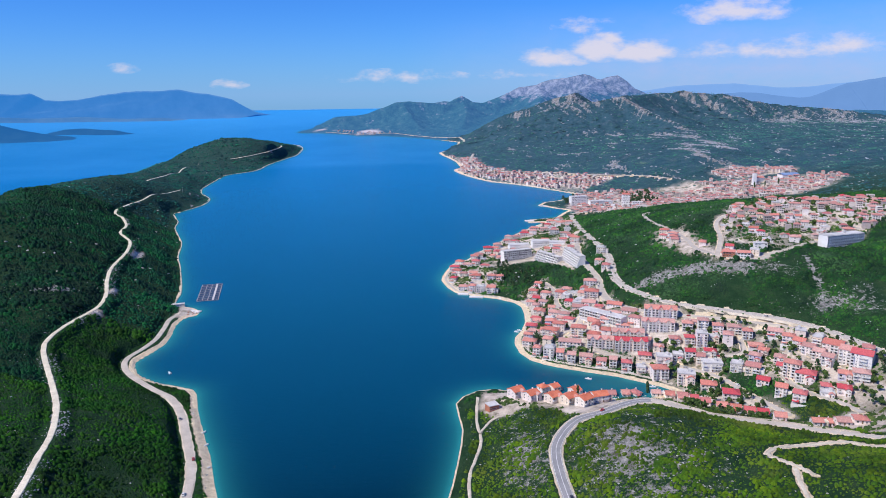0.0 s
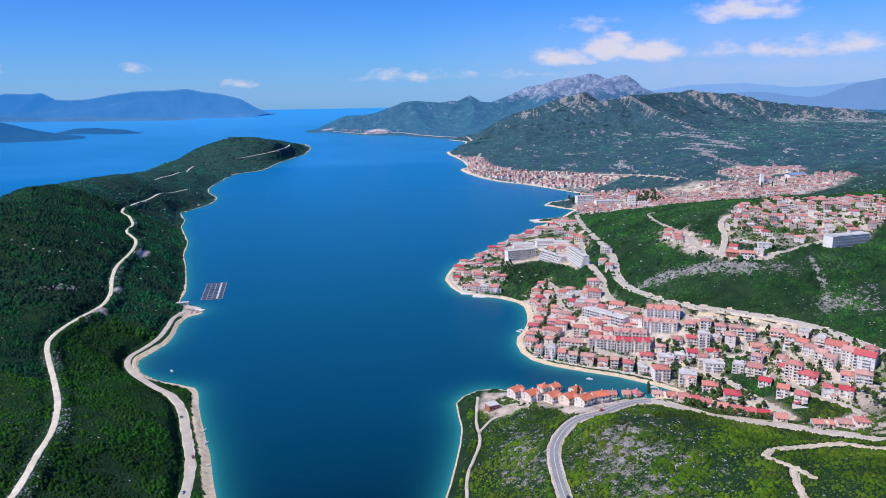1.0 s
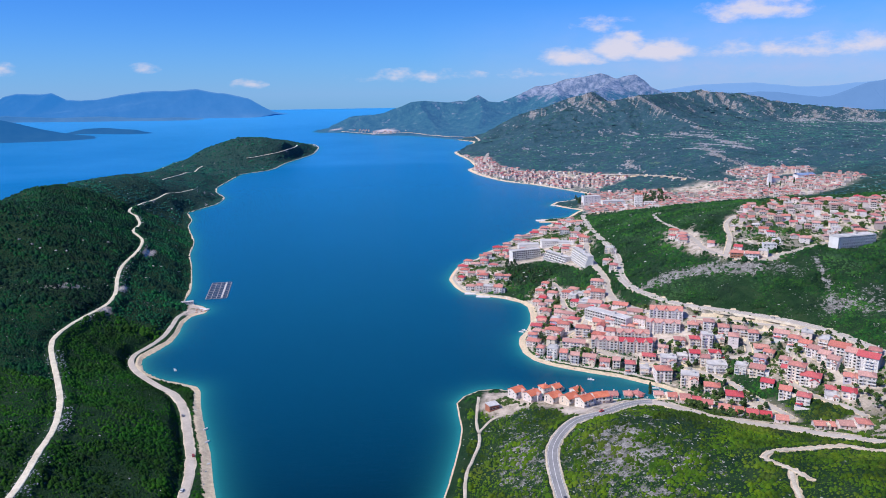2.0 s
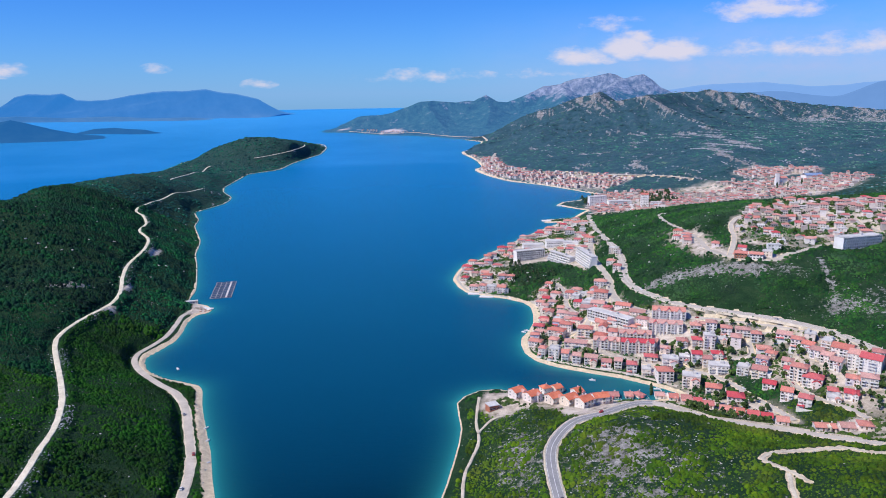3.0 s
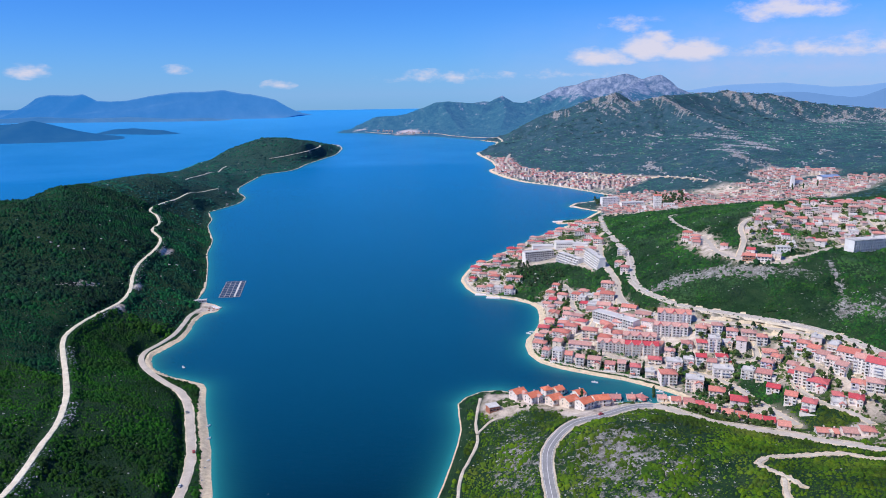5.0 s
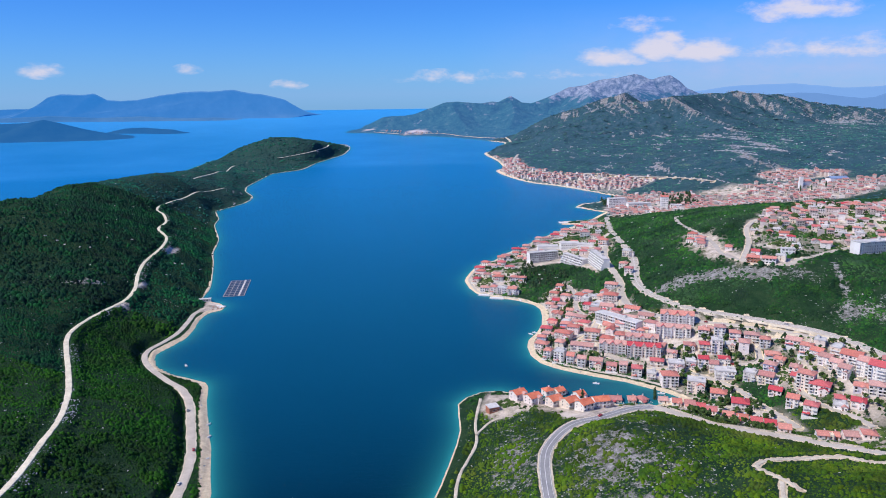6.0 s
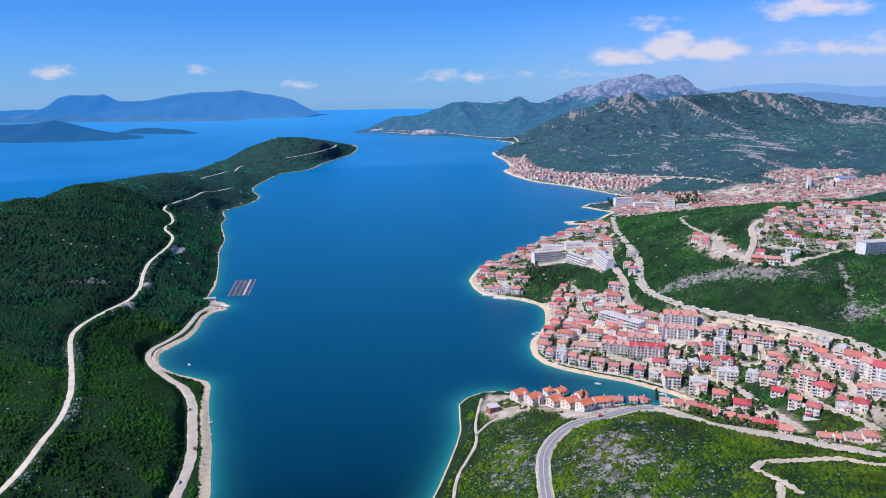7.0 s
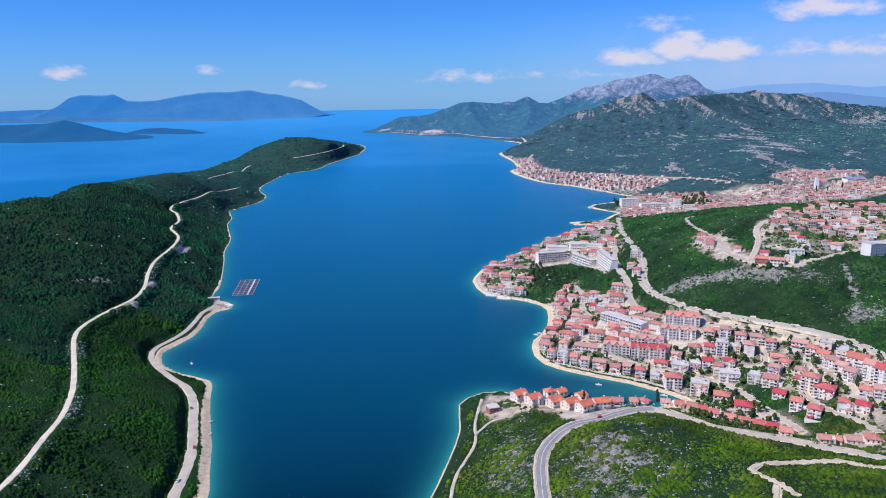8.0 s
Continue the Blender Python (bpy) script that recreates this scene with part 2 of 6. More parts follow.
def wall_material(pick, palette):
    m, n, l, b = material("plaster", 0.9)
    p = place_of(n)
    tone = ramp(n, l, pick(n), *palette)
    stain = ramp(n, l, noise_node(n, l, 0.5, 6, 0.7, p), (0.3, (0.78, 0.76, 0.72)), (0.6, (1, 1, 1)))
    l.new(mix(n, l, 1.0, tone, stain, "MULTIPLY"), b.inputs["Base Color"])
    bump(n, l, b, noise_node(n, l, 6, 4, 0.6, p), 0.2, 0.03)
    return m


def roof_material(pick, haze_fade=0.0):
    m, n, l, b = material("roof_tiles", 0.85)
    tex = n.new("ShaderNodeTexCoord").outputs["Object"]
    tone = ramp(n, l, pick(n), (0.0, (0.64, 0.22, 0.17)), (0.22, (0.68, 0.33, 0.27)), (0.4, (0.54, 0.17, 0.13)), (0.58, (0.66, 0.38, 0.33)), (0.76, (0.46, 0.25, 0.22)), (0.86, (0.62, 0.16, 0.16)), (0.95, (0.56, 0.07, 0.09)))
    # Far roofs are muted towards grey-brown: haze put into the tile colour.
    tone = mix(n, l, haze_fade, tone, (0.36, 0.25, 0.23))
    worn = ramp(n, l, noise_node(n, l, 0.8, 6, 0.75, tex), (0.3, (0.65, 0.65, 0.65)), (0.65, (1.15, 1.12, 1.1)))
    l.new(mix(n, l, 1.0, tone, worn, "MULTIPLY"), b.inputs["Base Color"])
    w = n.new("ShaderNodeTexWave")
    w.inputs["Scale"].default_value, w.inputs["Distortion"].default_value = 1.1, 0.6
    l.new(tex, w.inputs["Vector"])
    bump(n, l, b, w.outputs["Fac"], 0.5, 0.12)
    return m


def glass_material():
    m, n, l, b = material("window_glass", 0.08, 0.0, (0.03, 0.035, 0.045))
    tone = ramp(n, l, per_object(n), (0.0, (0.02, 0.025, 0.03)), (0.8, (0.05, 0.055, 0.07)), (1.0, (0.16, 0.155, 0.15)))
    l.new(tone, b.inputs["Base Color"])
    return m


def per_piece(n):
    return n.new("ShaderNodeNewGeometry").outputs["Random Per Island"]


NEAR_WALLS = ((0.0, (0.86, 0.79, 0.77)), (0.4, (0.85, 0.73, 0.69)), (0.55, (0.82, 0.7, 0.55)), (0.7, (0.85, 0.82, 0.8)), (0.84, (0.62, 0.6, 0.58)), (0.93, (0.8, 0.62, 0.5)), (1.0, (0.5, 0.55, 0.74)))
FAR_WALLS = ((0.0, (0.72, 0.66, 0.63)), (0.3, (0.56, 0.46, 0.41)), (0.5, (0.78, 0.74, 0.72)), (0.75, (0.5, 0.42, 0.39)), (1.0, (0.36, 0.33, 0.32)))
MAT_WALL, MAT_ROOF, MAT_GLASS = wall_material(per_object, NEAR_WALLS), roof_material(per_object), glass_material()
MAT_ROOF_NEW = plain_ground("new_roof_tiles", (0.52, 0.13, 0.07), (0.74, 0.24, 0.13), 1.2, 0.8, 0.06)
MAT_FAR_WALL, MAT_FAR_ROOF = wall_material(per_piece, FAR_WALLS), roof_material(per_piece, 0.45)
MAT_FRAME = plain_ground("window_frame", (0.6, 0.58, 0.55), (0.8, 0.79, 0.77), 2.0, 0.6, 0.01)
MAT_TRIM = plain_ground("balcony_concrete", (0.62, 0.6, 0.57), (0.8, 0.78, 0.75), 1.0, 0.85, 0.02)
MAT_SLAB = plain_ground("roof_slab", (0.42, 0.41, 0.4), (0.66, 0.64, 0.62), 0.6, 0.9, 0.03)
MAT_DOOR = plain_ground("door_wood", (0.12, 0.07, 0.04), (0.25, 0.15, 0.09), 2.0, 0.6, 0.02)


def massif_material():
    """Bare far mountains: the backdrop beyond the bay, its haze put in as blue emission."""
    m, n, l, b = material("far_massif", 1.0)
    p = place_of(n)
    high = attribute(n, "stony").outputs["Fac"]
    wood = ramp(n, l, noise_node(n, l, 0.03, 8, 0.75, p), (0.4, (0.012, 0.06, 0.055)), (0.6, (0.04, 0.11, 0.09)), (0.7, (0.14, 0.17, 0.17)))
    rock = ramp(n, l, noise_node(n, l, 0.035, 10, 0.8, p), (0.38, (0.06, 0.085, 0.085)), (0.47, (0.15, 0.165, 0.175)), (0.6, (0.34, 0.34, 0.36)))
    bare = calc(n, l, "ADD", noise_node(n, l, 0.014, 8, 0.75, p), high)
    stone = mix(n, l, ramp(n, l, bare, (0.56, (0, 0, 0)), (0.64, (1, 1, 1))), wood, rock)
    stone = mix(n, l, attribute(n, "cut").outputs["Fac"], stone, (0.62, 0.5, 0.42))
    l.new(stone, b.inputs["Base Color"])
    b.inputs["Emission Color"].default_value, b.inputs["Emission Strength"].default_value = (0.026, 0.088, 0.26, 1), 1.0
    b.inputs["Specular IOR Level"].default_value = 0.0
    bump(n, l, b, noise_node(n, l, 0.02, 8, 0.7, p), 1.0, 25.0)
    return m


def leaf_material(name, dark, mid, light):
    m, n, l, b = material(name, 0.85)
    p = place_of(n)
    tone = ramp(n, l, per_piece(n), (0.0, dark), (0.6, mid), (1.0, light))
    grain = noise_node(n, l, 2.2, 5, 0.8, p)
    l.new(mix(n, l, 1.0, tone, ramp(n, l, grain, (0.3, (0.5, 0.5, 0.5)), (0.7, (1.3, 1.3, 1.2))), "MULTIPLY"), b.inputs["Base Color"])
    b.inputs["Specular IOR Level"].default_value = 0.25
    bump(n, l, b, grain, 1.0, 0.5)
    return m


MAT_MASSIF = massif_material()
MAT_PINE = leaf_material("pine_needles", (0.018, 0.048, 0.02), (0.034, 0.075, 0.03), (0.07, 0.115, 0.045))
MAT_LEAF = leaf_material("tree_leaves", (0.036, 0.07, 0.018), (0.06, 0.115, 0.028), (0.12, 0.17, 0.045))
MAT_BARK = plain_ground("bark", (0.07, 0.05, 0.04), (0.16, 0.12, 0.09), 3.0, 0.95, 0.1)
MAT_NET = plain_ground("cage_net", (0.006, 0.035, 0.085), (0.02, 0.06, 0.12), 1.2, 0.8, 0.1)
MAT_PONTOON = plain_ground("pontoon_deck", (0.2, 0.2, 0.22), (0.42, 0.4, 0.42), 0.8, 0.8, 0.05)
MAT_HULL = plain_ground("boat_hull", (0.74, 0.74, 0.74), (0.82, 0.82, 0.82), 1.0, 0.3, 0.01)
MAT_RUBBER = plain_ground("tyre_rubber", (0.015, 0.015, 0.015), (0.03, 0.03, 0.03), 4.0, 0.8, 0.01)
MAT_BRICK = plain_ground("hollow_brick", (0.34, 0.12, 0.07), (0.48, 0.2, 0.12), 1.5, 0.9, 0.05)
MAT_BLUE = plain_ground("blue_sheet_roof", (0.16, 0.24, 0.4), (0.24, 0.33, 0.5), 0.4, 0.5, 0.05)


def car_paint():
    m, n, l, b = material("car_paint", 0.3)
    l.new(ramp(n, l, per_object(n), (0.0, (0.75, 0.75, 0.75)), (0.35, (0.35, 0.36, 0.38)), (0.6, (0.02, 0.02, 0.025)), (0.8, (0.4, 0.03, 0.03)), (1.0, (0.05, 0.1, 0.3))), b.inputs["Base Color"])
    b.inputs["Coat Weight"].default_value = 0.5
    return m


MAT_CAR = car_paint()
MAT_PLASTER = plain_ground("white_plaster", (0.7, 0.68, 0.65), (0.82, 0.81, 0.79), 0.5, 0.9, 0.02)
MAT_STONEWORK = plain_ground("stonework", (0.34, 0.3, 0.25), (0.62, 0.56, 0.48), 1.2, 0.95, 0.1)
# -- land --
# Plan of the bay: metres, y runs up the bay, x across it, the sea lies at z = 0.
VANTAGE = np.array((16.0, 20.0, 259.0))
NEAR, FAR = 2600.0, 4760.0


def draw_in(p):
    """Bring country beyond NEAR closer along its own sight line, so that the whole view lies inside FAR."""
    p = np.asarray(p, float)
    off = p - VANTAGE
    r = np.hypot(off[..., 0], off[..., 1])
    rr = np.where(r > NEAR, NEAR + (FAR - NEAR) * (1 - np.exp(-np.maximum(r - NEAR, 0) / (FAR - NEAR))), r)
    return VANTAGE + off * (rr / np.maximum(r, 1e-6))[..., None]


SHORE_WEST = [(-90, -600), (-105, 100), (-140, 330), (-167, 434), (-177, 456), (-193, 495), (-206, 521), (-220, 551), (-232, 578), (-243, 607), (-250, 617),
              (-273, 627), (-289, 632), (-311, 645), (-326, 667), (-333, 687), (-330, 703), (-324, 733), (-327, 760), (-337, 800),
              (-338, 827), (-325, 838), (-326, 852), (-338, 867), (-356, 876), (-371, 886), (-375, 904), (-386, 949), (-437, 1080),
              (-471, 1160), (-489, 1219), (-510, 1278), (-544, 1349), (-577, 1421), (-599, 1494), (-645, 1591), (-633, 1656)]
SHORE_WEST_FAR = [(-625, 1727), (-643, 1824), (-703, 1934), (-735, 2031), (-759, 2224), (-775, 2368), (-713, 2508), (-722, 2734),
                  (-714, 2976), (-710, 3171), (-765, 3541), (-849, 3787), (-930, 3800), (-1060, 3560), (-1180, 3250), (-1190, 2860),
                  (-1130, 2500), (-1080, 2250), (-1060, 1950), (-1060, 1500), (-1040, 1000), (-960, 600), (-860, 100), (-760, -600)]
SHORE_EAST = [(60, -600), (10, 100), (-25, 330), (-18, 440), (-15, 459), (-12, 485), (-9, 515), (-8, 538), (-11, 563), (-13, 585), (-7, 599), (6, 612),
              (22, 616), (46, 607), (109, 594), (150, 593), (181, 607), (177, 612), (169, 620), (158, 628), (136, 643), (112, 653), (87, 665), (74, 673), (61, 685), (52, 705), (49, 731),
              (51, 752), (60, 775), (67, 804), (69, 836), (68, 864), (60, 883), (40, 900), (18, 910), (-12, 928), (-24, 955), (-33, 994), (-32, 1015), (-27, 1049), (-18, 1092), (6, 1122)]
SHORE_EAST_FAR = [(24, 1171), (48, 1215), (81, 1288), (117, 1357), (148, 1410), (174, 1447), (136, 1441), (142, 1479), (197, 1499),
                  (223, 1563), (239, 1593), (212, 1624), (178, 1666), (196, 1709), (240, 1744), (274, 1790), (296, 1849), (236, 1949),
                  (168, 2048), (91, 2130), (25, 2279), (-16, 2448), (7, 2560), (-16, 2797), (-82, 3173), (-20, 3400), (3, 3854), (-195, 4217),
                  (-418, 4473), (-598, 4501), (-839, 4858), (-1113, 4975), (-1150, 5300), (-900, 6200), (-500, 7500), (-400, 9500),
                  (0, 16000), (16000, 16000), (16000, -600)]
# Spot heights of the hills.
SPOTS_ROADSIDE = [(116, 538, 20), (141, 555, 16), (100, 490, 33), (135, 515, 28), (159, 538, 19), (178, 518, 21), (204, 509, 20), (228, 499, 20), (251, 475, 26), (87, 512, 23), (22, 556, 5),
                  (79, 537, 17), (58, 569, 9), (175, 536, 20), (111, 1020, 14), (132, 735, 17), (161, 692, 9), (269, 570, 18), (235, 637, 12), (203, 698, 18),
                  (229, 685, 21), (240, 581, 7), (289, 1157, 62), (291, 822, 69), (346, 967, 83), (389, 836, 80), (273, 953, 66), (482, 1000, 97),
                  (389, 990, 90), (640, 1500, 55), (530, 1650, 25), (355, 1730, 14), (280, 1590, 9)]
SPOTS_WEST = [(-389, 633, 38), (-262, 388, 38), (-586, 1033, 89), (-447, 760, 55), (-583, 907, 96), (-309, 508, 38), (-247, 464, 24),
              (-398, 724, 31), (-415, 907, 19), (-264, 517, 25), (-533, 782, 66), (-648, 1321, 48), (-681, 1480, 40), (-695, 1572, 35), (-703, 1652, 31), (-707, 1740, 30), (-706, 1796, 31), (-676, 1760, 14), (-694, 1000, 116),
              (-640, 1000, 110), (-725, 1250, 104), (-770, 1350, 99), (-785, 1450, 93), (-800, 1150, 84), (-900, 1300, 58), (-850, 1450, 80), (-840, 1000, 74), (-920, 1600, 60), (-839, 1600, 78), (-760, 1600, 92), (-880, 2092, 47), (-1000, 2900, 78),
              (-924, 2783, 62), (-865, 2900, 96), (-795, 2900, 77), (-804, 3200, 57), (-777, 3300, 40), (-769, 3400, 24), (-838, 3520, 8), (-900, 700, 90), (-500, 400, 80), (-300, 200, 60), (-500, -300, 80)]
SPOTS_EAST = [(172, 884, 27), (63, 480, 24), (263, 489, 24), (260, 918, 67), (293, 770, 58), (319, 626, 36), (437, 845, 80), (185, 415, 47),
              (111, 830, 9), (229, 728, 31), (20, 456, 6), (41, 509, 11), (115, 474, 40), (107, 419, 35), (154, 431, 45), (157, 382, 44),
              (197, 373, 57), (313, 559, 26), (293, 617, 26), (269, 681, 26), (224, 618, 4), (251, 555, 5), (247, 795, 57), (334, 774, 71),
              (367, 719, 61), (380, 774, 76), (265, 1130, 53), (331, 991, 88), (309, 805, 76), (447, 1023, 94), (563, 1072, 96)]
SPOTS_TOWN = [(130, 1086, 18), (205, 1040, 45), (40, 588, 9), (190, 742, 26), (737, 1655, 75), (339, 1574, 14), (365, 1921, 27),
              (600, 800, 110), (450, 500, 75), (350, 300, 90), (150, 150, 70), (500, -300, 120), (30, 1010, 12), (60, 350, 20)]
SPOTS_MOUNTAIN = [(660, 1943, 89), (760, 1850, 66), (1000, 1936, 112), (255, 2284, 42), (928, 1798, 92), (250, 2800, 62), (60, 2500, 12), (30, 2650, 10), (40, 2800, 12), (130, 2450, 26), (0, 3000, 8), (90, 2900, 20), (600, 2400, 100), (1000, 2500, 105), (1300, 2700, 110),
                  (1500, 3000, 120), (600, 4000, 110), (1200, 4000, 120), (1800, 3300, 110), (1500, 1500, 120), (1600, 500, 140), (242, 4486, 70), (132, 4132, 30), (5000, 4000, 60)]
SPOTS_MASSIF = [(1900, 6000, 90), (3000, 6500, 60), (1500, 8000, 80), (-300, 8000, 60), (6000, 9000, 50), (800, 5000, 120), (300, 5200, 110), (-500, 6800, 60), (-1050, 5100, 12)]
# Crest lines of the mountains: fall beside the crest, depth of the side gullies, then points x, y, z.
CRESTS = [
    (0.34, 0.5, [(663, 3000, 239), (697, 2900, 206), (733, 2780, 177), (770, 2650, 150), (794, 2500, 124), (792, 2350, 105), (792, 2150, 84)]),
    (0.32, 0.55, [(900, 3420, 243), (800, 3200, 240), (663, 3000, 239), (597, 3000, 224), (507, 3000, 216), (446, 3050, 218), (407, 3100, 199), (342, 3150, 171), (251, 3200, 129), (153, 3200, 93), (100, 3200, 50), (60, 3200, 14)]),
    (0.36, 0.5, [(889, 3500, 247), (967, 3500, 248), (1044, 3500, 258), (1121, 3500, 254), (1161, 3500, 244), (1238, 3500, 243), (1316, 3500, 229), (1395, 3500, 207), (1473, 3500, 194),
                 (1576, 3500, 182), (1678, 3500, 173), (1780, 3500, 165), (1852, 3500, 156), (2036, 3500, 131), (2600, 3600, 110)]),
    (0.4, 0.5, [(720, 4100, 262), (596, 3900, 247), (479, 3900, 214), (391, 3900, 185), (302, 3900, 163), (213, 3900, 128), (138, 3900, 87), (60, 3950, 40)]),
    (0.55, 0.4, [(205, 6000, 186), (410, 6000, 269), (501, 6000, 308), (637, 6000, 315), (749, 6000, 359), (861, 6000, 379), (1018, 6000, 395), (1086, 6000, 385), (1141, 6000, 362),
                 (1212, 6000, 379), (1301, 6000, 382), (1379, 6000, 341), (1449, 6000, 283), (1518, 6000, 242), (1610, 6000, 206)]),
    (0.42, 0.5, [(637, 6000, 315), (620, 5500, 275), (590, 5100, 235), (520, 4700, 190)]),
    (0.42, 0.5, [(1141, 6000, 355), (1000, 5500, 318), (850, 5000, 275), (720, 4500, 262)]),
    (0.45, 0.5, [(-1214, 5400, 4), (-1105, 5400, 20), (-931, 5400, 90), (-823, 5400, 105), (-674, 5400, 120), (-546, 5400, 160), (-461, 5400, 200), (-356, 5400, 211), (-252, 5400, 202),
                 (-189, 5400, 193), (-105, 5400, 205), (-43, 5400, 200), (40, 5400, 203), (123, 5400, 194), (186, 5400, 189), (330, 5500, 208), (410, 6000, 260)]),
    (0.42, 0.4, [(-420, 5400, 200), (-350, 5100, 128), (-285, 4800, 80), (-240, 4560, 32)]),
    (0.42, 0.4, [(40, 5400, 203), (60, 5000, 150), (40, 4600, 95), (30, 4300, 40)]),
    (0.6, 0.2, [(-132, 8000, 153), (-39, 8000, 201), (41, 8000, 236), (115, 8000, 193), (189, 8000, 144)]),
]


def hashed(i, j):
    v = np.sin(i * 127.1 + j * 311.7) * 43758.5453
    return v - np.floor(v)


def value_noise(x, y):
    i, j = np.floor(x), np.floor(y)
    u, v = x - i, y - j
    u, v = u * u * (3 - 2 * u), v * v * (3 - 2 * v)
    a, b, c, d = hashed(i, j), hashed(i + 1, j), hashed(i, j + 1), hashed(i + 1, j + 1)
    return a + (b - a) * u + (c - a) * v + (a - b - c + d) * u * v


def fbm(x, y, octaves=4):
    total, amp, out = 0.0, 1.0, 0.0
    for n in range(octaves):
        out = out + amp * value_noise(x * 2**n + 17.3 * n, y * 2**n - 9.1 * n)
        total, amp = total + amp, amp * 0.5
    return out / total


def log_polar(x, y):
    dx, dy = x - VANTAGE[0], y - VANTAGE[1]
    return np.stack([np.arctan2(dx, dy), 0.5 * np.log(dx * dx + dy * dy + 900.0)], -1)


def shore_distance(x, y, outline):
    """Metres to a closed outline, positive inside."""
    px, py = np.ravel(x), np.ravel(y)
    best, inside = np.full(px.shape, 1e18), np.zeros(px.shape, bool)
    for (ax, ay), (bx, by) in zip(outline, outline[1:] + outline[:1]):
        ex, ey = bx - ax, by - ay
        t = np.clip(((px - ax) * ex + (py - ay) * ey) / (ex * ex + ey * ey), 0, 1)
        best = np.minimum(best, (px - ax - t * ex) ** 2 + (py - ay - t * ey) ** 2)
        if ay != by:
            inside ^= ((ay > py) != (by > py)) & (px < (bx - ax) * (py - ay) / (by - ay) + ax)
    return (np.where(inside, 1, -1) * np.sqrt(best)).reshape(np.shape(x))


WEST, EAST = SHORE_WEST + SHORE_WEST_FAR, SHORE_EAST + SHORE_EAST_FAR
SPOTS = np.array([s for some in (SPOTS_ROADSIDE, SPOTS_WEST, SPOTS_EAST, SPOTS_TOWN, SPOTS_MOUNTAIN, SPOTS_MASSIF) for s in some]
                 + [(x, y, 0.0) for x, y in (WEST + EAST)[::2] if abs(x) < 9000 and y < 9000], float)
CENTRES = log_polar(SPOTS[:, 0], SPOTS[:, 1])


def kernel(a, b):
    d = a[:, None] - b[None]
    return np.sqrt((d * d).sum(-1) + 0.05**2)


WEIGHTS = np.linalg.solve(kernel(CENTRES, CENTRES) - 0.006 * np.eye(len(CENTRES)), SPOTS[:, 2] - 20.0)


def shore(x, y):
    return np.maximum(shore_distance(x, y, WEST), shore_distance(x, y, EAST))


def crest_height(x, y):
    """Height of the mountains alone: steep by their crests, levelling out below, with gullies running down the sides."""
    best = np.zeros(x.shape)
    ux, uy = x + 90 * (fbm(x / 260, y / 260, 3) - 0.5), y + 90 * (fbm(x / 260 + 31, y / 260, 3) - 0.5)
    for fall, gullies, line in CRESTS:
        near, level, along = np.full(x.shape, 1e12), np.zeros(x.shape), np.zeros(x.shape)
        run = 0.0
        for (ax, ay, az), (bx, by, bz) in zip(line, line[1:]):
            ex, ey = bx - ax, by - ay
            long = math.hypot(ex, ey)
            t = np.clip(((x - ax) * ex + (y - ay) * ey) / long**2, 0, 1)
            d2 = (x - ax - t * ex) ** 2 + (y - ay - t * ey) ** 2
            closer = d2 < near
            near, level, along = np.where(closer, d2, near), np.where(closer, az + (bz - az) * t, level), np.where(closer, run + t * long, along)
            run += long
        d = np.sqrt(near)
        ribs = np.abs(fbm((along + 0.25 * (ux - x)) / 210 + 3 * fall, d / 900, 4) - 0.5) * 2 + 0.35 * np.abs(fbm(ux / 60, uy / 60, 3) - 0.5)
        drop = fall * d / np.maximum(level, 1.0)
        z = level * np.exp(-drop) - gullies * level * ribs * np.clip(d / 220, 0, 1) * np.exp(-0.7 * drop) * 0.9
        best = np.maximum(best, z - 0.05 * d)
    return best


def height(x, y):
    """Height of the land, or the depth of the sea bed below 0, before roads are cut into it."""
    x, y = np.asarray(x, float), np.asarray(y, float)
    shape = x.shape
    x, y = x.ravel(), y.ravel()
    s = shore(x, y)
    z = np.empty(x.shape)
    for n in range(0, len(x), 20000):
        q = slice(n, n + 20000)
        z[q] = 20.0 + kernel(log_polar(x[q], y[q]), CENTRES) @ WEIGHTS
    r = np.hypot(x - VANTAGE[0], y - VANTAGE[1])
    rough = (fbm(x / 60, y / 60) - 0.5) * np.clip(r / 160, 2, 10) + (fbm(x / 330 + 5, y / 330, 5) - 0.5) * np.clip((r - 900) / 20, 0, 22) * np.where(x < -300, 0.7, 1.0)
    hills = np.zeros(x.shape)
    far = (y > 1700) & (x > -1400)
    hills[far] = crest_height(x[far], y[far])
    hills = hills * np.where(y < 3150, np.clip((s - 45) / 190, 0.1, 1), 1.0)
    high = np.clip(hills / 60, 0, 1)
    z = np.maximum(z, 1.5 + np.clip(s, 0, 60) * 0.06) + rough * np.clip(s / 40, 0, 1) * (1 - 0.75 * high)
    gap = np.abs(z - hills)
    z = np.maximum(z, hills) + np.where(hills > 20, 8.0 * np.exp(-gap / 16.0), 0.0) * (hills < z + 40)
    rise = np.clip((s - 2) / np.clip(r / 50, 15, 60), 0, 1)
    land = np.clip(s, 0, 4) * 0.12 + np.clip(s, 0, 15) * 0.05 + (np.maximum(z, 1.5) - 1.2) * rise * rise * (3 - 2 * rise)
    bed = np.maximum(s * 0.15, -40.0)
    return np.where(s > 0, land, bed).reshape(shape)


# -- end land --


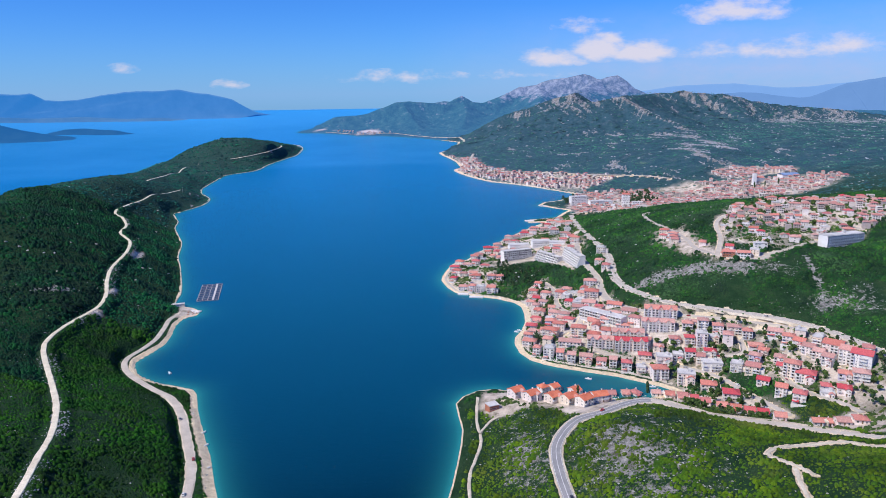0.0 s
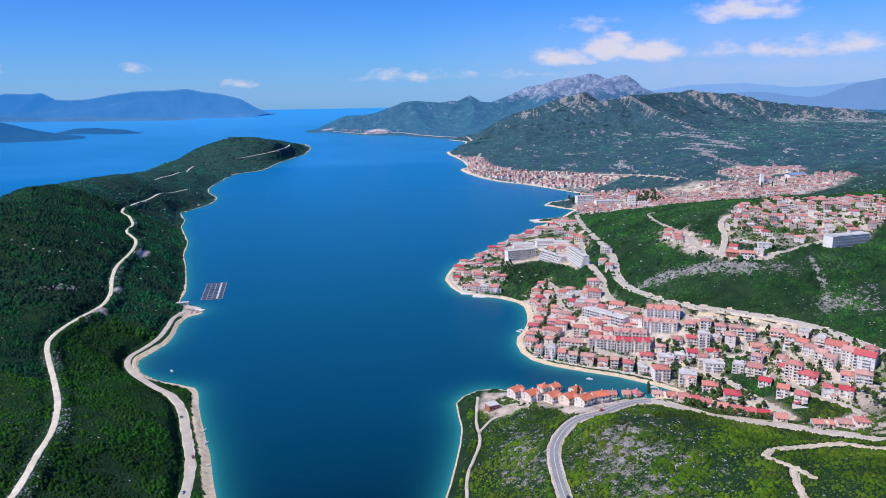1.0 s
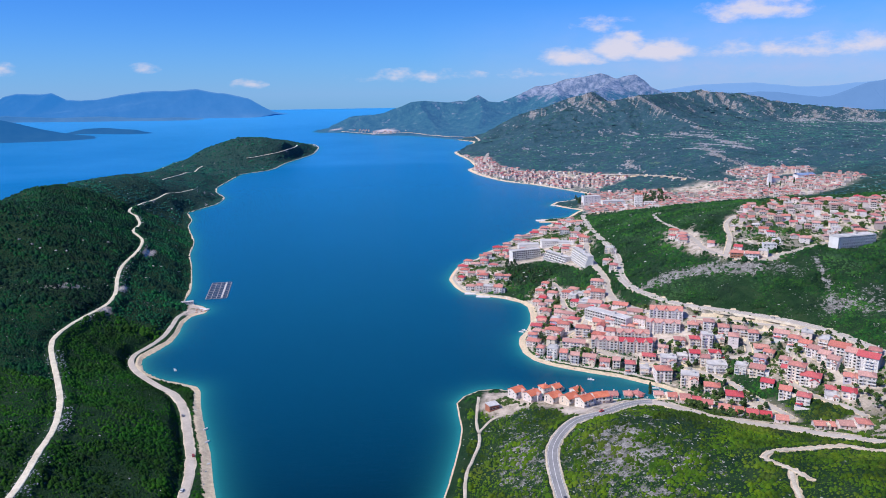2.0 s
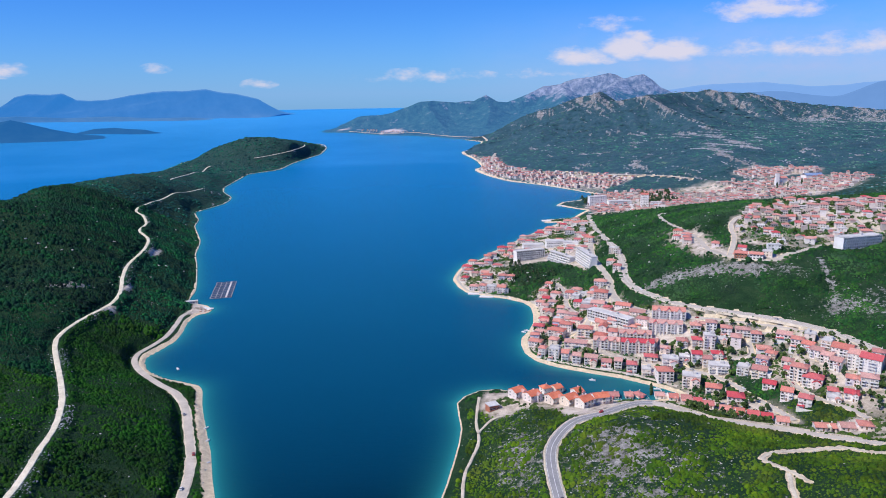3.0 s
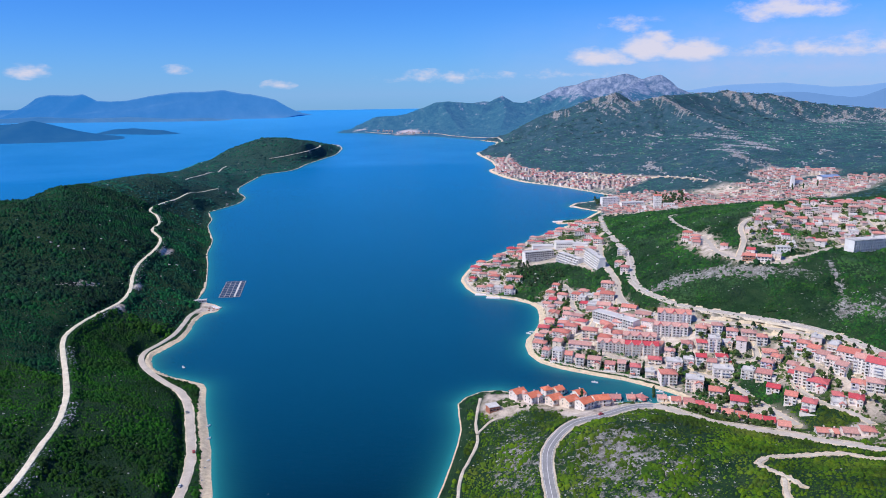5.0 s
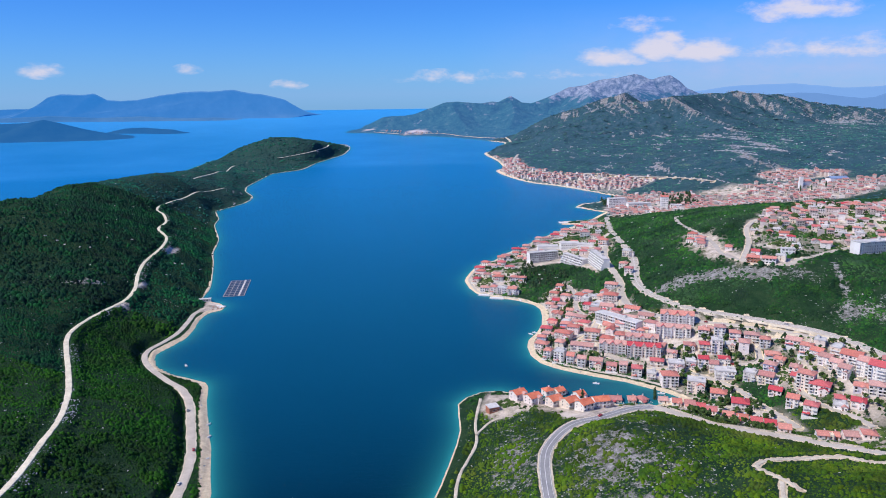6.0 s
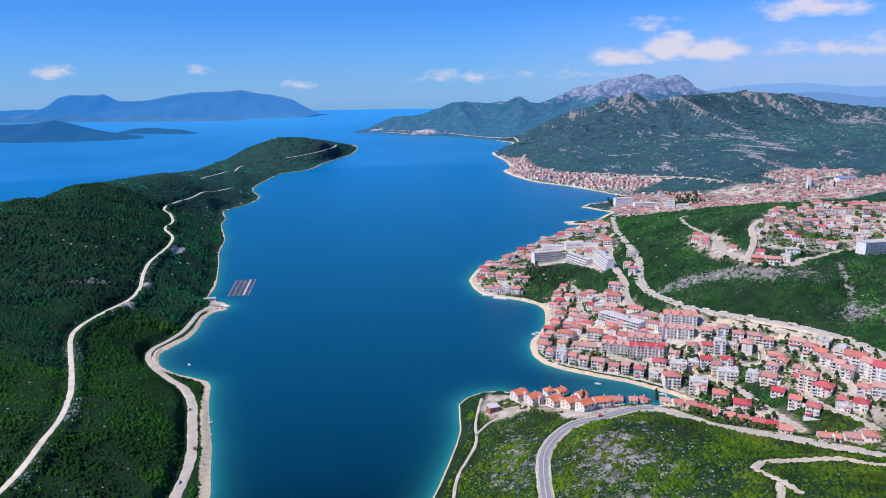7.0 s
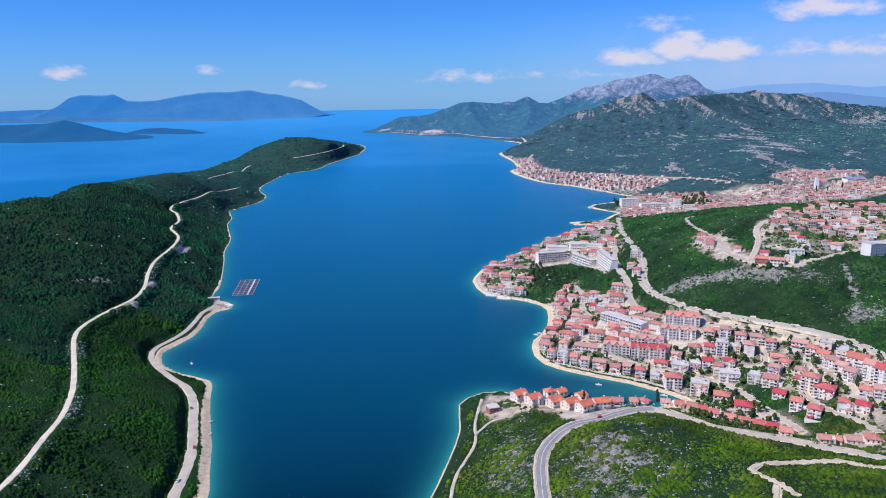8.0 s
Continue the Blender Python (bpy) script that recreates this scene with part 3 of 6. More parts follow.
# Roads in plan: name, width of the roadway, points.
ROADS = {
    "main_road": (7.0, [(58, 330), (56, 390), (55, 411), (54, 432), (54, 452), (56, 468), (61, 482), (69, 497), (80, 510), (96, 520), (106, 529), (116, 538), (129, 547), (141, 551), (147, 550)]),
    "hill_road": (6.5, [(141, 551), (151, 547),
                        (160, 537), (170, 527), (180, 517), (204, 508), (228, 497), (251, 473), (266, 450), (292, 422)]),
    "highway": (9.5, [(229, 1495), (212, 1345), (199, 1204), (197, 1084), (198, 1003), (191, 935), (182, 878), (184, 828), (198, 791), (215, 760),
                      (243, 738), (275, 716), (304, 692), (321, 672), (334, 645), (346, 600), (360, 540)]),
    "town_road": (7.0, [(179, 1132), (165, 1021), (166, 939), (167, 890), (161, 841), (164, 797), (181, 765), (209, 737), (239, 722), (271, 704), (300, 683), (318, 658)]),
    "gravel_road": (4.2, [(-250, 300), (-257, 345), (-260, 370), (-265, 392), (-274, 420), (-283, 452), (-294, 478), (-310, 508), (-341, 556), (-367, 594), (-386, 625), (-396, 650),
                          (-403, 691), (-404, 735), (-406, 768), (-420, 813), (-445, 868), (-463, 918), (-478, 978), (-495, 1034), (-521, 1101),
                          (-541, 1127), (-558, 1150), (-588, 1236), (-621, 1296), (-646, 1320), (-664, 1396), (-681, 1480), (-695, 1572), (-703, 1652), (-707, 1740), (-706, 1796)]),
    "shore_road": (5.5, [(-160, 340), (-176, 392), (-186, 422), (-193, 453), (-204, 485), (-220, 520), (-242, 566), (-262, 594), (-285, 613), (-315, 641), (-335, 667), (-342, 690),
                         (-338, 718), (-337, 746), (-343, 784), (-349, 814), (-347, 834)]),
    "dirt_track": (1.9, [(-2, 380), (-4, 437), (-3, 467), (1, 486), (6, 511), (5, 530), (4, 554), (6, 593)]),
    "side_track": (1.6, [(5, 525), (16, 546), (25, 553)]),
    "quarry_track": (2.3, [(300, 430), (249, 423), (230, 429), (206, 426), (183, 419), (172, 409), (176, 400), (182, 391), (186, 381)]),
    "quarry_spur": (2.0, [(179, 389), (174, 372), (170, 350)]),
    "upper_road": (6.0, [(229, 1495), (262, 1500), (300, 1440), (326, 1320), (330, 1220), (300, 1180), (289, 1150), (282, 1096), (285, 1012), (286, 934), (278, 862), (286, 825),
                         (306, 800), (330, 796), (346, 816), (367, 827), (419, 861)]),
    "hill_street": (5.0, [(292, 833), (319, 899), (337, 965), (364, 1002), (385, 985), (427, 974), (486, 978), (477, 916), (482, 876)]),
    "station_street": (5.5, [(161, 841), (145, 802), (128, 774), (116, 748), (94, 733)]),
    "quay_street": (5.0, [(94, 733), (118, 699), (147, 673), (166, 665), (190, 655), (206, 644), (225, 621), (234, 592), (243, 566), (250, 543)]),
    "middle_street": (4.5, [(197, 666), (221, 659), (254, 652), (265, 683), (300, 683)]),
    "terrace_street": (5.0, [(281, 632), (268, 598), (273, 567), (287, 542), (292, 520)]),
    "lane": (4.5, [(295, 668), (297, 630), (306, 598), (318, 570)]),
    "park_street": (5.0, [(83, 912), (103, 938), (112, 892), (109, 840), (119, 795), (145, 802)]),
    "coast_highway": (9.0, [(520, 1800), (470, 1880), (412, 1936), (363, 1995), (314, 2077), (256, 2131), (178, 2187), (112, 2236), (62, 2343), (40, 2600), (60, 2900)]),
    "ridge_track": (4.0, [(-835, 1900), (-843, 1942), (-850, 2076), (-905, 2280), (-967, 2490), (-978, 2560)]),
    "cape_track": (5.0, [(-850, 2668), (-829, 2693), (-786, 2772), (-757, 2874), (-759, 3068), (-775, 3150)]),
}
# Built-up ground in plan.
TOWN = [
    [(-33, 985), (-28, 1050), (22, 1170), (81, 1288), (150, 1410), (205, 1470), (205, 1220), (180, 1060), (140, 1040), (90, 1050), (55, 1040), (40, 985), (55, 930), (18, 921), (-18, 950)],
    [(72, 905), (104, 945), (116, 900), (140, 880), (168, 905), (168, 850), (172, 795), (190, 770), (240, 730), (300, 690), (322, 660), (345, 590), (345, 480), (320, 500), (290, 535),
     (262, 600), (240, 655), (225, 600), (255, 540), (215, 505), (165, 535), (182, 612), (160, 652), (90, 685), (55, 720), (55, 755), (70, 800)],
    [(20, 600), (108, 598), (180, 605), (230, 540), (255, 520), (210, 505), (165, 545), (110, 545), (70, 545), (20, 570)],
    [(225, 490), (240, 530), (300, 520), (320, 480), (275, 465), (245, 475)],
    [(262, 1010), (300, 990), (295, 900), (330, 820), (345, 815), (330, 790), (290, 815), (262, 870)],
    [(349, 978), (400, 1090), (470, 1150), (560, 1180), (640, 1150), (600, 1000), (470, 851), (425, 845), (376, 835), (331, 848), (317, 902)],
    [(385, 1795), (467, 1745), (549, 1756), (635, 1705), (701, 1622), (780, 1592), (800, 1500), (691, 1422), (578, 1390), (470, 1430), (380, 1440), (335, 1400), (335, 1480), (250, 1500), (235, 1611), (294, 1833)],
    [(296, 1850), (168, 2050), (25, 2280), (-16, 2450), (0, 2800), (-70, 3100), (60, 2700), (90, 2330), (180, 2190), (310, 2090), (430, 1930)],
    [(615, 1800), (690, 1830), (800, 1760), (770, 1665), (693, 1690), (630, 1740)],
]


# Bare trodden and built-over earth.
EARTH = [
    [(6, 572), (12, 606), (40, 606), (110, 592), (150, 585), (185, 560), (200, 545), (185, 535), (150, 560), (118, 552), (90, 536), (66, 556), (44, 556), (16, 546)],
    [(268, 1000), (300, 985), (290, 900), (296, 838), (330, 824), (346, 806), (328, 790), (288, 812), (262, 868)],
    [(-350, 822), (-334, 820), (-322, 836), (-321, 854), (-332, 868), (-350, 876), (-358, 868), (-352, 850)],
    [(60, 556), (76, 524), (86, 516), (96, 526), (112, 540), (136, 556), (165, 546), (188, 548), (150, 576), (100, 562)],
    [(330, 960), (352, 1000), (372, 990), (345, 930), (325, 900)],
    [(58, 1058), (62, 1100), (92, 1190), (150, 1178), (168, 1120), (160, 1000), (148, 956), (132, 1004), (112, 1044), (84, 1066)],
    [(-494, 1050), (-490, 1078), (-476, 1046), (-473, 1004), (-482, 1020)],
    [(-404, 749), (-396, 755), (-393, 744), (-401, 729)],
    [(-424, 839), (-424, 853), (-416, 829), (-420, 823)],
]


def smooth_line(points, step=4.0):
    """A Catmull-Rom curve through the points, in even steps."""
    p = np.array(points, float)
    p = np.vstack([2 * p[0] - p[1], p, 2 * p[-1] - p[-2]])
    out = []
    for a, b, c, d in zip(p, p[1:], p[2:], p[3:]):
        n = max(2, int(np.hypot(*(c - b)) / step))
        t = np.arange(n)[:, None] / n
        out.append(0.5 * (2 * b + (c - a) * t + (2 * a - 5 * b + 4 * c - d) * t**2 + (3 * b - a - 3 * c + d) * t**3))
    out.append(p[-2:-1])
    return np.vstack(out)


ROAD_LINES = {}
for road_name, (road_width, road_points) in ROADS.items():
    line = smooth_line(road_points, 4.0 if road_points[0][1] < 1400 else 12.0)
    rz = height(line[:, 0], line[:, 1])
    k = 9
    rz = np.convolve(np.pad(rz, k, mode="edge"), np.ones(2 * k + 1) / (2 * k + 1), mode="valid")
    rz = np.minimum(rz, 2.6) if road_name == "shore_road" else rz
    ROAD_LINES[road_name] = (road_width, np.column_stack([line, np.maximum(rz, 1.8)]))


def road_field(x, y, reach=14.0):
    """Metres to the edge of the nearest roadway (reach at most) and that road's height."""
    far, level = np.full(np.shape(x), reach), np.zeros(np.shape(x))
    for wide, pts in ROAD_LINES.values():
        box = (x > pts[:, 0].min() - 30) & (x < pts[:, 0].max() + 30) & (y > pts[:, 1].min() - 30) & (y < pts[:, 1].max() + 30)
        ids = np.nonzero(box)[0]
        for part_ids in np.array_split(ids, max(1, len(ids) // 8000)):
            if not len(part_ids):
                continue
            d2 = (x[part_ids, None] - pts[None, :, 0]) ** 2 + (y[part_ids, None] - pts[None, :, 1]) ** 2
            near = d2.argmin(1)
            d = np.sqrt(d2[np.arange(len(part_ids)), near]) - wide / 2
            closer = d < far[part_ids]
            far[part_ids[closer]], level[part_ids[closer]] = d[closer], pts[near[closer], 2]
    return far, level


def ground_height(x, y):
    x, y = np.asarray(x, float), np.asarray(y, float)
    shape = x.shape
    x, y = x.ravel(), y.ravel()
    z = height(x, y)
    d, level = road_field(x, y)
    w = np.clip((11.0 - d) / 8.0, 0, 1)
    w = w * w * (3 - 2 * w)
    return np.where(z > 0, z + (level - z) * w, z).reshape(shape)


def paved_share(x, y):
    best = np.full(np.shape(x), -1e9)
    for outline in TOWN:
        best = np.maximum(best, shore_distance(x, y, outline))
    r = np.hypot(x - VANTAGE[0], y - VANTAGE[1])
    edge = (fbm(x / 25, y / 25) - 0.5) * 30
    gardens = np.clip((fbm(x / 38 + 8, y / 38, 4) - 0.36) / 0.12, 0.45, 1)
    share = np.clip((best + edge) / np.clip(r / 80, 6, 30) + 0.5, 0, 1) * gardens
    for outline in EARTH:
        share = np.maximum(share, np.clip((shore_distance(x, y, outline) + edge * 0.25) / 4 + 0.5, 0, 1))
    return share


def bare_share(x, y, z):
    """Bare pebble and rock: the shore's edge, the roads' verges and the high limestone."""
    s = shore(x, y)
    d, _ = road_field(np.ravel(x), np.ravel(y))
    r = np.hypot(x - VANTAGE[0], y - VANTAGE[1])
    beach = np.clip(1.3 - s / np.where(x < -100, np.clip(9 - (r - 500) / 70, 3.5, 9), np.where((y < 640) & (x < 120), 1.4, np.clip(r / 90, 6, 10))), 0, 1) * (s > -30)
    beach = beach * np.where((x < -100) & (y > 880), np.clip((fbm(x / 22, y / 22, 3) - 0.42) / 0.2, 0.0, 0.8), 1.0)
    verge = np.clip((2.2 - d.reshape(np.shape(x))) / 1.5, 0, 1) * (np.asarray(x) > 30)
    return np.maximum(beach, verge)


# Scarps of bare limestone on the mountain: a line in plan and its half width.
SCARPS = [(342, 3150, 446, 3050, 75), (446, 3050, 560, 2980, 80), (663, 3000, 733, 2780, 45), (733, 2780, 794, 2500, 38), (684, 2540, 760, 2330, 60), (760, 2330, 730, 2040, 62), (701, 2279, 650, 1950, 48),
          (680, 1867, 760, 1870, 40), (504, 2711, 650, 2560, 40), (437, 2068, 500, 2150, 30), (180, 2680, 240, 2640, 26), (255, 2129, 300, 2160, 34), (378, 2295, 330, 2330, 24), (882, 1808, 980, 1830, 18),
          (826, 1929, 860, 1960, 16), (967, 3480, 1161, 3470, 90), (1161, 3450, 1476, 3380, 150), (1476, 3300, 1900, 3300, 220), (479, 3880, 596, 3880, 120), (300, 3850, 420, 3880, 60), (213, 3100, 260, 3050, 30)]


def streaks(x, y):
    """Bands of bare limestone along the mountain's scarps, 0 to 1."""
    x, y = np.asarray(x, float), np.asarray(y, float)
    near = np.zeros(x.shape)
    for ax, ay, bx, by, wide in SCARPS:
        ex, ey = bx - ax, by - ay
        t = np.clip(((x - ax) * ex + (y - ay) * ey) / (ex * ex + ey * ey), 0, 1)
        d2 = (x - ax - t * ex) ** 2 + (y - ay - t * ey) ** 2
        near = np.maximum(near, np.exp(-d2 / wide**2))
    u, v = (x * 0.93 + y * 0.37), (y * 0.93 - x * 0.37)
    band = 0.6 * fbm(u / 8 + 2, v / 95, 3) + 0.4 * fbm(x / 34 + 9, y / 120, 3)
    return np.clip((band - 0.69 + 0.2 * near) / 0.05, 0, 1) * (y > 1650)


# Bare rock slopes and the cutting under the power line: a line in plan, half width, how bare.
CLEARINGS = [(190, 822, 218, 817, 7, 0.4), (218, 817, 262, 810, 13, 0.44), (262, 808, 300, 785, 10, 0.36), (300, 785, 345, 765, 14, 0.13), (372, 790, 362, 735, 3.5, 0.24), (362, 735, 345, 690, 3.5, 0.22),
             (350, 700, 390, 660, 16, 0.12), (-462, 752, -440, 786, 9, 0.24), (-470, 785, -450, 770, 7, 0.2)]


def karst(x, y):
    """How much bare rock shows among the scrub of the near hills."""
    x, y = np.asarray(x, float), np.asarray(y, float)
    weight = 0.18 * np.exp(-(((x - 98) / 36) ** 2 + ((y - 440) / 50) ** 2)) + 0.12 * np.exp(-(((x - 32) / 24) ** 2 + ((y - 460) / 60) ** 2)) * (x > -20)
    weight = weight + 0.09 * np.exp(-(((x - 370) / 60) ** 2 + ((y - 705) / 45) ** 2))
    for ax, ay, bx, by, wide, much in CLEARINGS:
        ex, ey = bx - ax, by - ay
        t = np.clip(((x - ax) * ex + (y - ay) * ey) / (ex * ex + ey * ey), 0, 1)
        weight = weight + much * np.exp(-((x - ax - t * ex) ** 2 + (y - ay - t * ey) ** 2) / wide**2)
    weight = weight + 0.05 * (x > 20) * (x < 150) * (y < 640) - 0.04 * (x > 165) * (y < 560) - 0.05 * (x < -90) + 0.16 * (fbm(x / 34 + 7, y / 26, 3) - 0.5)
    return weight * (y < 1650)


def rocky(x, y):
    """Bare karst between the bushes, 0 to 1."""
    x, y = np.asarray(x, float), np.asarray(y, float)
    return np.clip((fbm(x / 6.5, y / 5, 4) - 0.64 + karst(x, y)) / 0.07, 0, 1) * (y < 1650)


def haze_share(x, y):
    """How much blue haze is put into the ground's colour by distance, 0 to 1."""
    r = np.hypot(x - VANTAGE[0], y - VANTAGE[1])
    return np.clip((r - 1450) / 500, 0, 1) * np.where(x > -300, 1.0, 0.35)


def stony_share(x, y, z):
    """Where the karst lies bare."""
    return 0.27 * streaks(x, y) + np.clip(1.15 * karst(x, y), -0.1, 0.24)

# ---- ground, sea and distance ----
def mesh_object(name, verts, faces, mat, smooth=True):
    me = bpy.data.meshes.new(name)
    verts, faces = np.asarray(verts, np.float32), np.asarray(faces, np.int32)
    me.vertices.add(len(verts))
    me.vertices.foreach_set("co", verts.ravel())
    k = faces.shape[1]
    me.loops.add(faces.size)
    me.loops.foreach_set("vertex_index", faces.ravel())
    me.polygons.add(len(faces))
    me.polygons.foreach_set("loop_start", np.arange(0, faces.size, k, dtype=np.int32))
    me.polygons.foreach_set("use_smooth", np.full(len(faces), smooth))
    me.update(calc_edges=True)
    me.materials.append(mat)
    return new(name, me)


def set_attribute(ob, name, values):
    a = ob.data.attributes.new(name, "FLOAT", "POINT")
    a.data.foreach_set("value", np.asarray(values, np.float32))


def sheet(angles, radii):
    """Vertices and faces of a round sheet about the vantage point."""
    a, r = np.meshgrid(angles, radii)
    x, y = VANTAGE[0] + r * np.sin(a), VANTAGE[1] + r * np.cos(a)
    na, nr = len(angles), len(radii)
    i = np.arange(nr - 1)[:, None] * na + np.arange(na)[None]
    k = np.arange(nr - 1)[:, None] * na + (np.arange(na)[None] + 1) % na
    faces = np.stack([i, i + na, k + na, k], -1).reshape(-1, 4)
    return x.ravel(), y.ravel(), faces


angles = np.concatenate([np.linspace(-0.72, 0.72, 640), np.linspace(0.72, 2 * math.pi - 0.72, 92)[1:-1]])
radii = np.concatenate([np.geomspace(0.05, 300, 26)[:-1], np.geomspace(300, 12500, 460)])
gx, gy, gfaces = sheet(angles, radii)
gz = ground_height(gx, gy)
gr = np.hypot(gx - VANTAGE[0], gy - VANTAGE[1])
gpos = draw_in(np.stack([gx, gy, gz], -1))
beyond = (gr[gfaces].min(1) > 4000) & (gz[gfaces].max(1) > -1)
ground = mesh_object("ground", gpos, gfaces[~beyond], MAT_LAND)
tagged(ground, "green karst scrubland hills with pale limestone round the bay", "ground", kind="structure")
set_attribute(ground, "paved", paved_share(gx, gy))
set_attribute(ground, "bare", bare_share(gx, gy, gz))
set_attribute(ground, "stony", stony_share(gx, gy, gz))
set_attribute(ground, "upland", haze_share(gx, gy))
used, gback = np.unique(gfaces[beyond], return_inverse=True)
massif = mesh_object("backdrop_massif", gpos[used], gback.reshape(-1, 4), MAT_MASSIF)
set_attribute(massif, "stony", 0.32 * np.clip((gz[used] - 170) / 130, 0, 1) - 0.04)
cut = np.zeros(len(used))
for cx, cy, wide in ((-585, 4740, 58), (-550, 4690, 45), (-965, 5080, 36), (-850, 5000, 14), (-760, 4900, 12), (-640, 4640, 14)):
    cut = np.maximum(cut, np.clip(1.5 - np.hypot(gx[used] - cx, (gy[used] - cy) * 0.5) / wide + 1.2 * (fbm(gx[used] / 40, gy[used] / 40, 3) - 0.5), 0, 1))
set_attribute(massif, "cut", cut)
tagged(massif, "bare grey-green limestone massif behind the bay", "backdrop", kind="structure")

sx, sy, sfaces = sheet(np.concatenate([np.linspace(-0.72, 0.72, 240), np.linspace(0.72, 2 * math.pi - 0.72, 60)[1:-1]]),
                       np.concatenate([np.geomspace(0.05, 300, 14)[:-1], np.geomspace(300, 13000, 220)]))
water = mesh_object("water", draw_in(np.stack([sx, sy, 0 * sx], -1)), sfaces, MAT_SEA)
tagged(water, "calm deep blue sea water, turquoise along the shores", "water", kind="structure")
inlet = 0.5 * np.exp(-(((sx - 140) / 60) ** 2) - ((sy - 622) / 24) ** 2)
set_attribute(water, "shallow", np.maximum(np.exp(np.minimum(shore(sx, sy), 0) / 9.0), inlet))
# Distance from the viewpoint sets how bright the open water is painted.
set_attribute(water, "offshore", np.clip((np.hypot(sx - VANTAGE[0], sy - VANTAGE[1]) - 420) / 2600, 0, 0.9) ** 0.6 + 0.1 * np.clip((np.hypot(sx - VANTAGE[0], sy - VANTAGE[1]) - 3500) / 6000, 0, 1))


def ridge(name, crest, breadth, mat, label):
    """A long far hill: crest points (x, y, z), its foot breadth metres to either side."""
    c = np.array(crest, float)
    run = np.r_[0, np.cumsum(np.hypot(*np.diff(c[:, :2], axis=0).T))]
    t = np.linspace(0, run[-1], 220)
    x, y, z = (np.interp(t, run, c[:, k]) for k in range(3))
    across = np.linspace(-1, 1, 41)
    tx, ty = np.gradient(x), np.gradient(y)
    size = np.hypot(tx, ty)
    nx, ny = -ty / size, tx / size
    X = x[:, None] + nx[:, None] * across * breadth
    Y = y[:, None] + ny[:, None] * across * breadth
    shape = (1 - np.abs(across)) ** 1.15
    bumps = (fbm(X / 700, Y / 700, 6) - 0.5) * 0.35
    Z = z[:, None] * np.clip(shape[None] + bumps * (1 - np.abs(across[None])) * np.abs(across[None]) * 4, 0, 1.0) - 4
    Z = Z + (fbm(t / 260, t * 0 + 3, 5)[:, None] - 0.5) * z[:, None] * 0.08 * shape[None]
    i = (np.arange(219)[:, None] * 41 + np.arange(40)[None]).ravel()
    ob = mesh_object(name, draw_in(np.stack([X, Y, Z], -1).reshape(-1, 3)), np.stack([i, i + 41, i + 42, i + 1], -1), mat)
    return tagged(ob, label, "backdrop", kind="structure")


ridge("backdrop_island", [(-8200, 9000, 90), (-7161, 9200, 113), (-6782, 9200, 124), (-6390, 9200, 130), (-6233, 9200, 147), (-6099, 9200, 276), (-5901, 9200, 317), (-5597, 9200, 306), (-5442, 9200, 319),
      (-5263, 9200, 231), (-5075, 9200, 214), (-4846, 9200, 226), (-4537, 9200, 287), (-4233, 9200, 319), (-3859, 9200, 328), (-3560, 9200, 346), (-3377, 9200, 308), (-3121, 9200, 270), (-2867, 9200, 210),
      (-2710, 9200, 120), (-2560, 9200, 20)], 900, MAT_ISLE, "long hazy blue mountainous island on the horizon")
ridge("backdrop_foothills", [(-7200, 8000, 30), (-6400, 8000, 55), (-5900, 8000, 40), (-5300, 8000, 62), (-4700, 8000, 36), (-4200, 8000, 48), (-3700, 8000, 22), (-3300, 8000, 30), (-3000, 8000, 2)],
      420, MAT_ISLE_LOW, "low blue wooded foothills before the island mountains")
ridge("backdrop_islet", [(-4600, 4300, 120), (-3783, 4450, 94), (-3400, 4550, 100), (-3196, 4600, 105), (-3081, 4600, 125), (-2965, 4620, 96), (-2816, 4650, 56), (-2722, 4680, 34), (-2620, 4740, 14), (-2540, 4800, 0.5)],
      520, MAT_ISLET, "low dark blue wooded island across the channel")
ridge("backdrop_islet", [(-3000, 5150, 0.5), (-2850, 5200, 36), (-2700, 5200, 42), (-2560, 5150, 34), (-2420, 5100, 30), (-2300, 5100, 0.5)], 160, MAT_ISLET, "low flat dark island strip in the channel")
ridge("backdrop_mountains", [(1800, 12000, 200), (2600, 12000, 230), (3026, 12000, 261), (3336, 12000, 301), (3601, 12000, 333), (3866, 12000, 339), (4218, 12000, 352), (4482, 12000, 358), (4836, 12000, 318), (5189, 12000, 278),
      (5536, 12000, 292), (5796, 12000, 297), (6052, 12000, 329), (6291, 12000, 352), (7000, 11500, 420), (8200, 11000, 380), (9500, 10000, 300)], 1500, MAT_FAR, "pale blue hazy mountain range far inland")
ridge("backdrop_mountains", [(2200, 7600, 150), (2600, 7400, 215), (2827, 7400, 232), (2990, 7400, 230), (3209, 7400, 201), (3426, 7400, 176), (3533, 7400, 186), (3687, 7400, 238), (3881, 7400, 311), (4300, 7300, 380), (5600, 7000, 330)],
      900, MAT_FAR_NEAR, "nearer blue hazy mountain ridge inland")


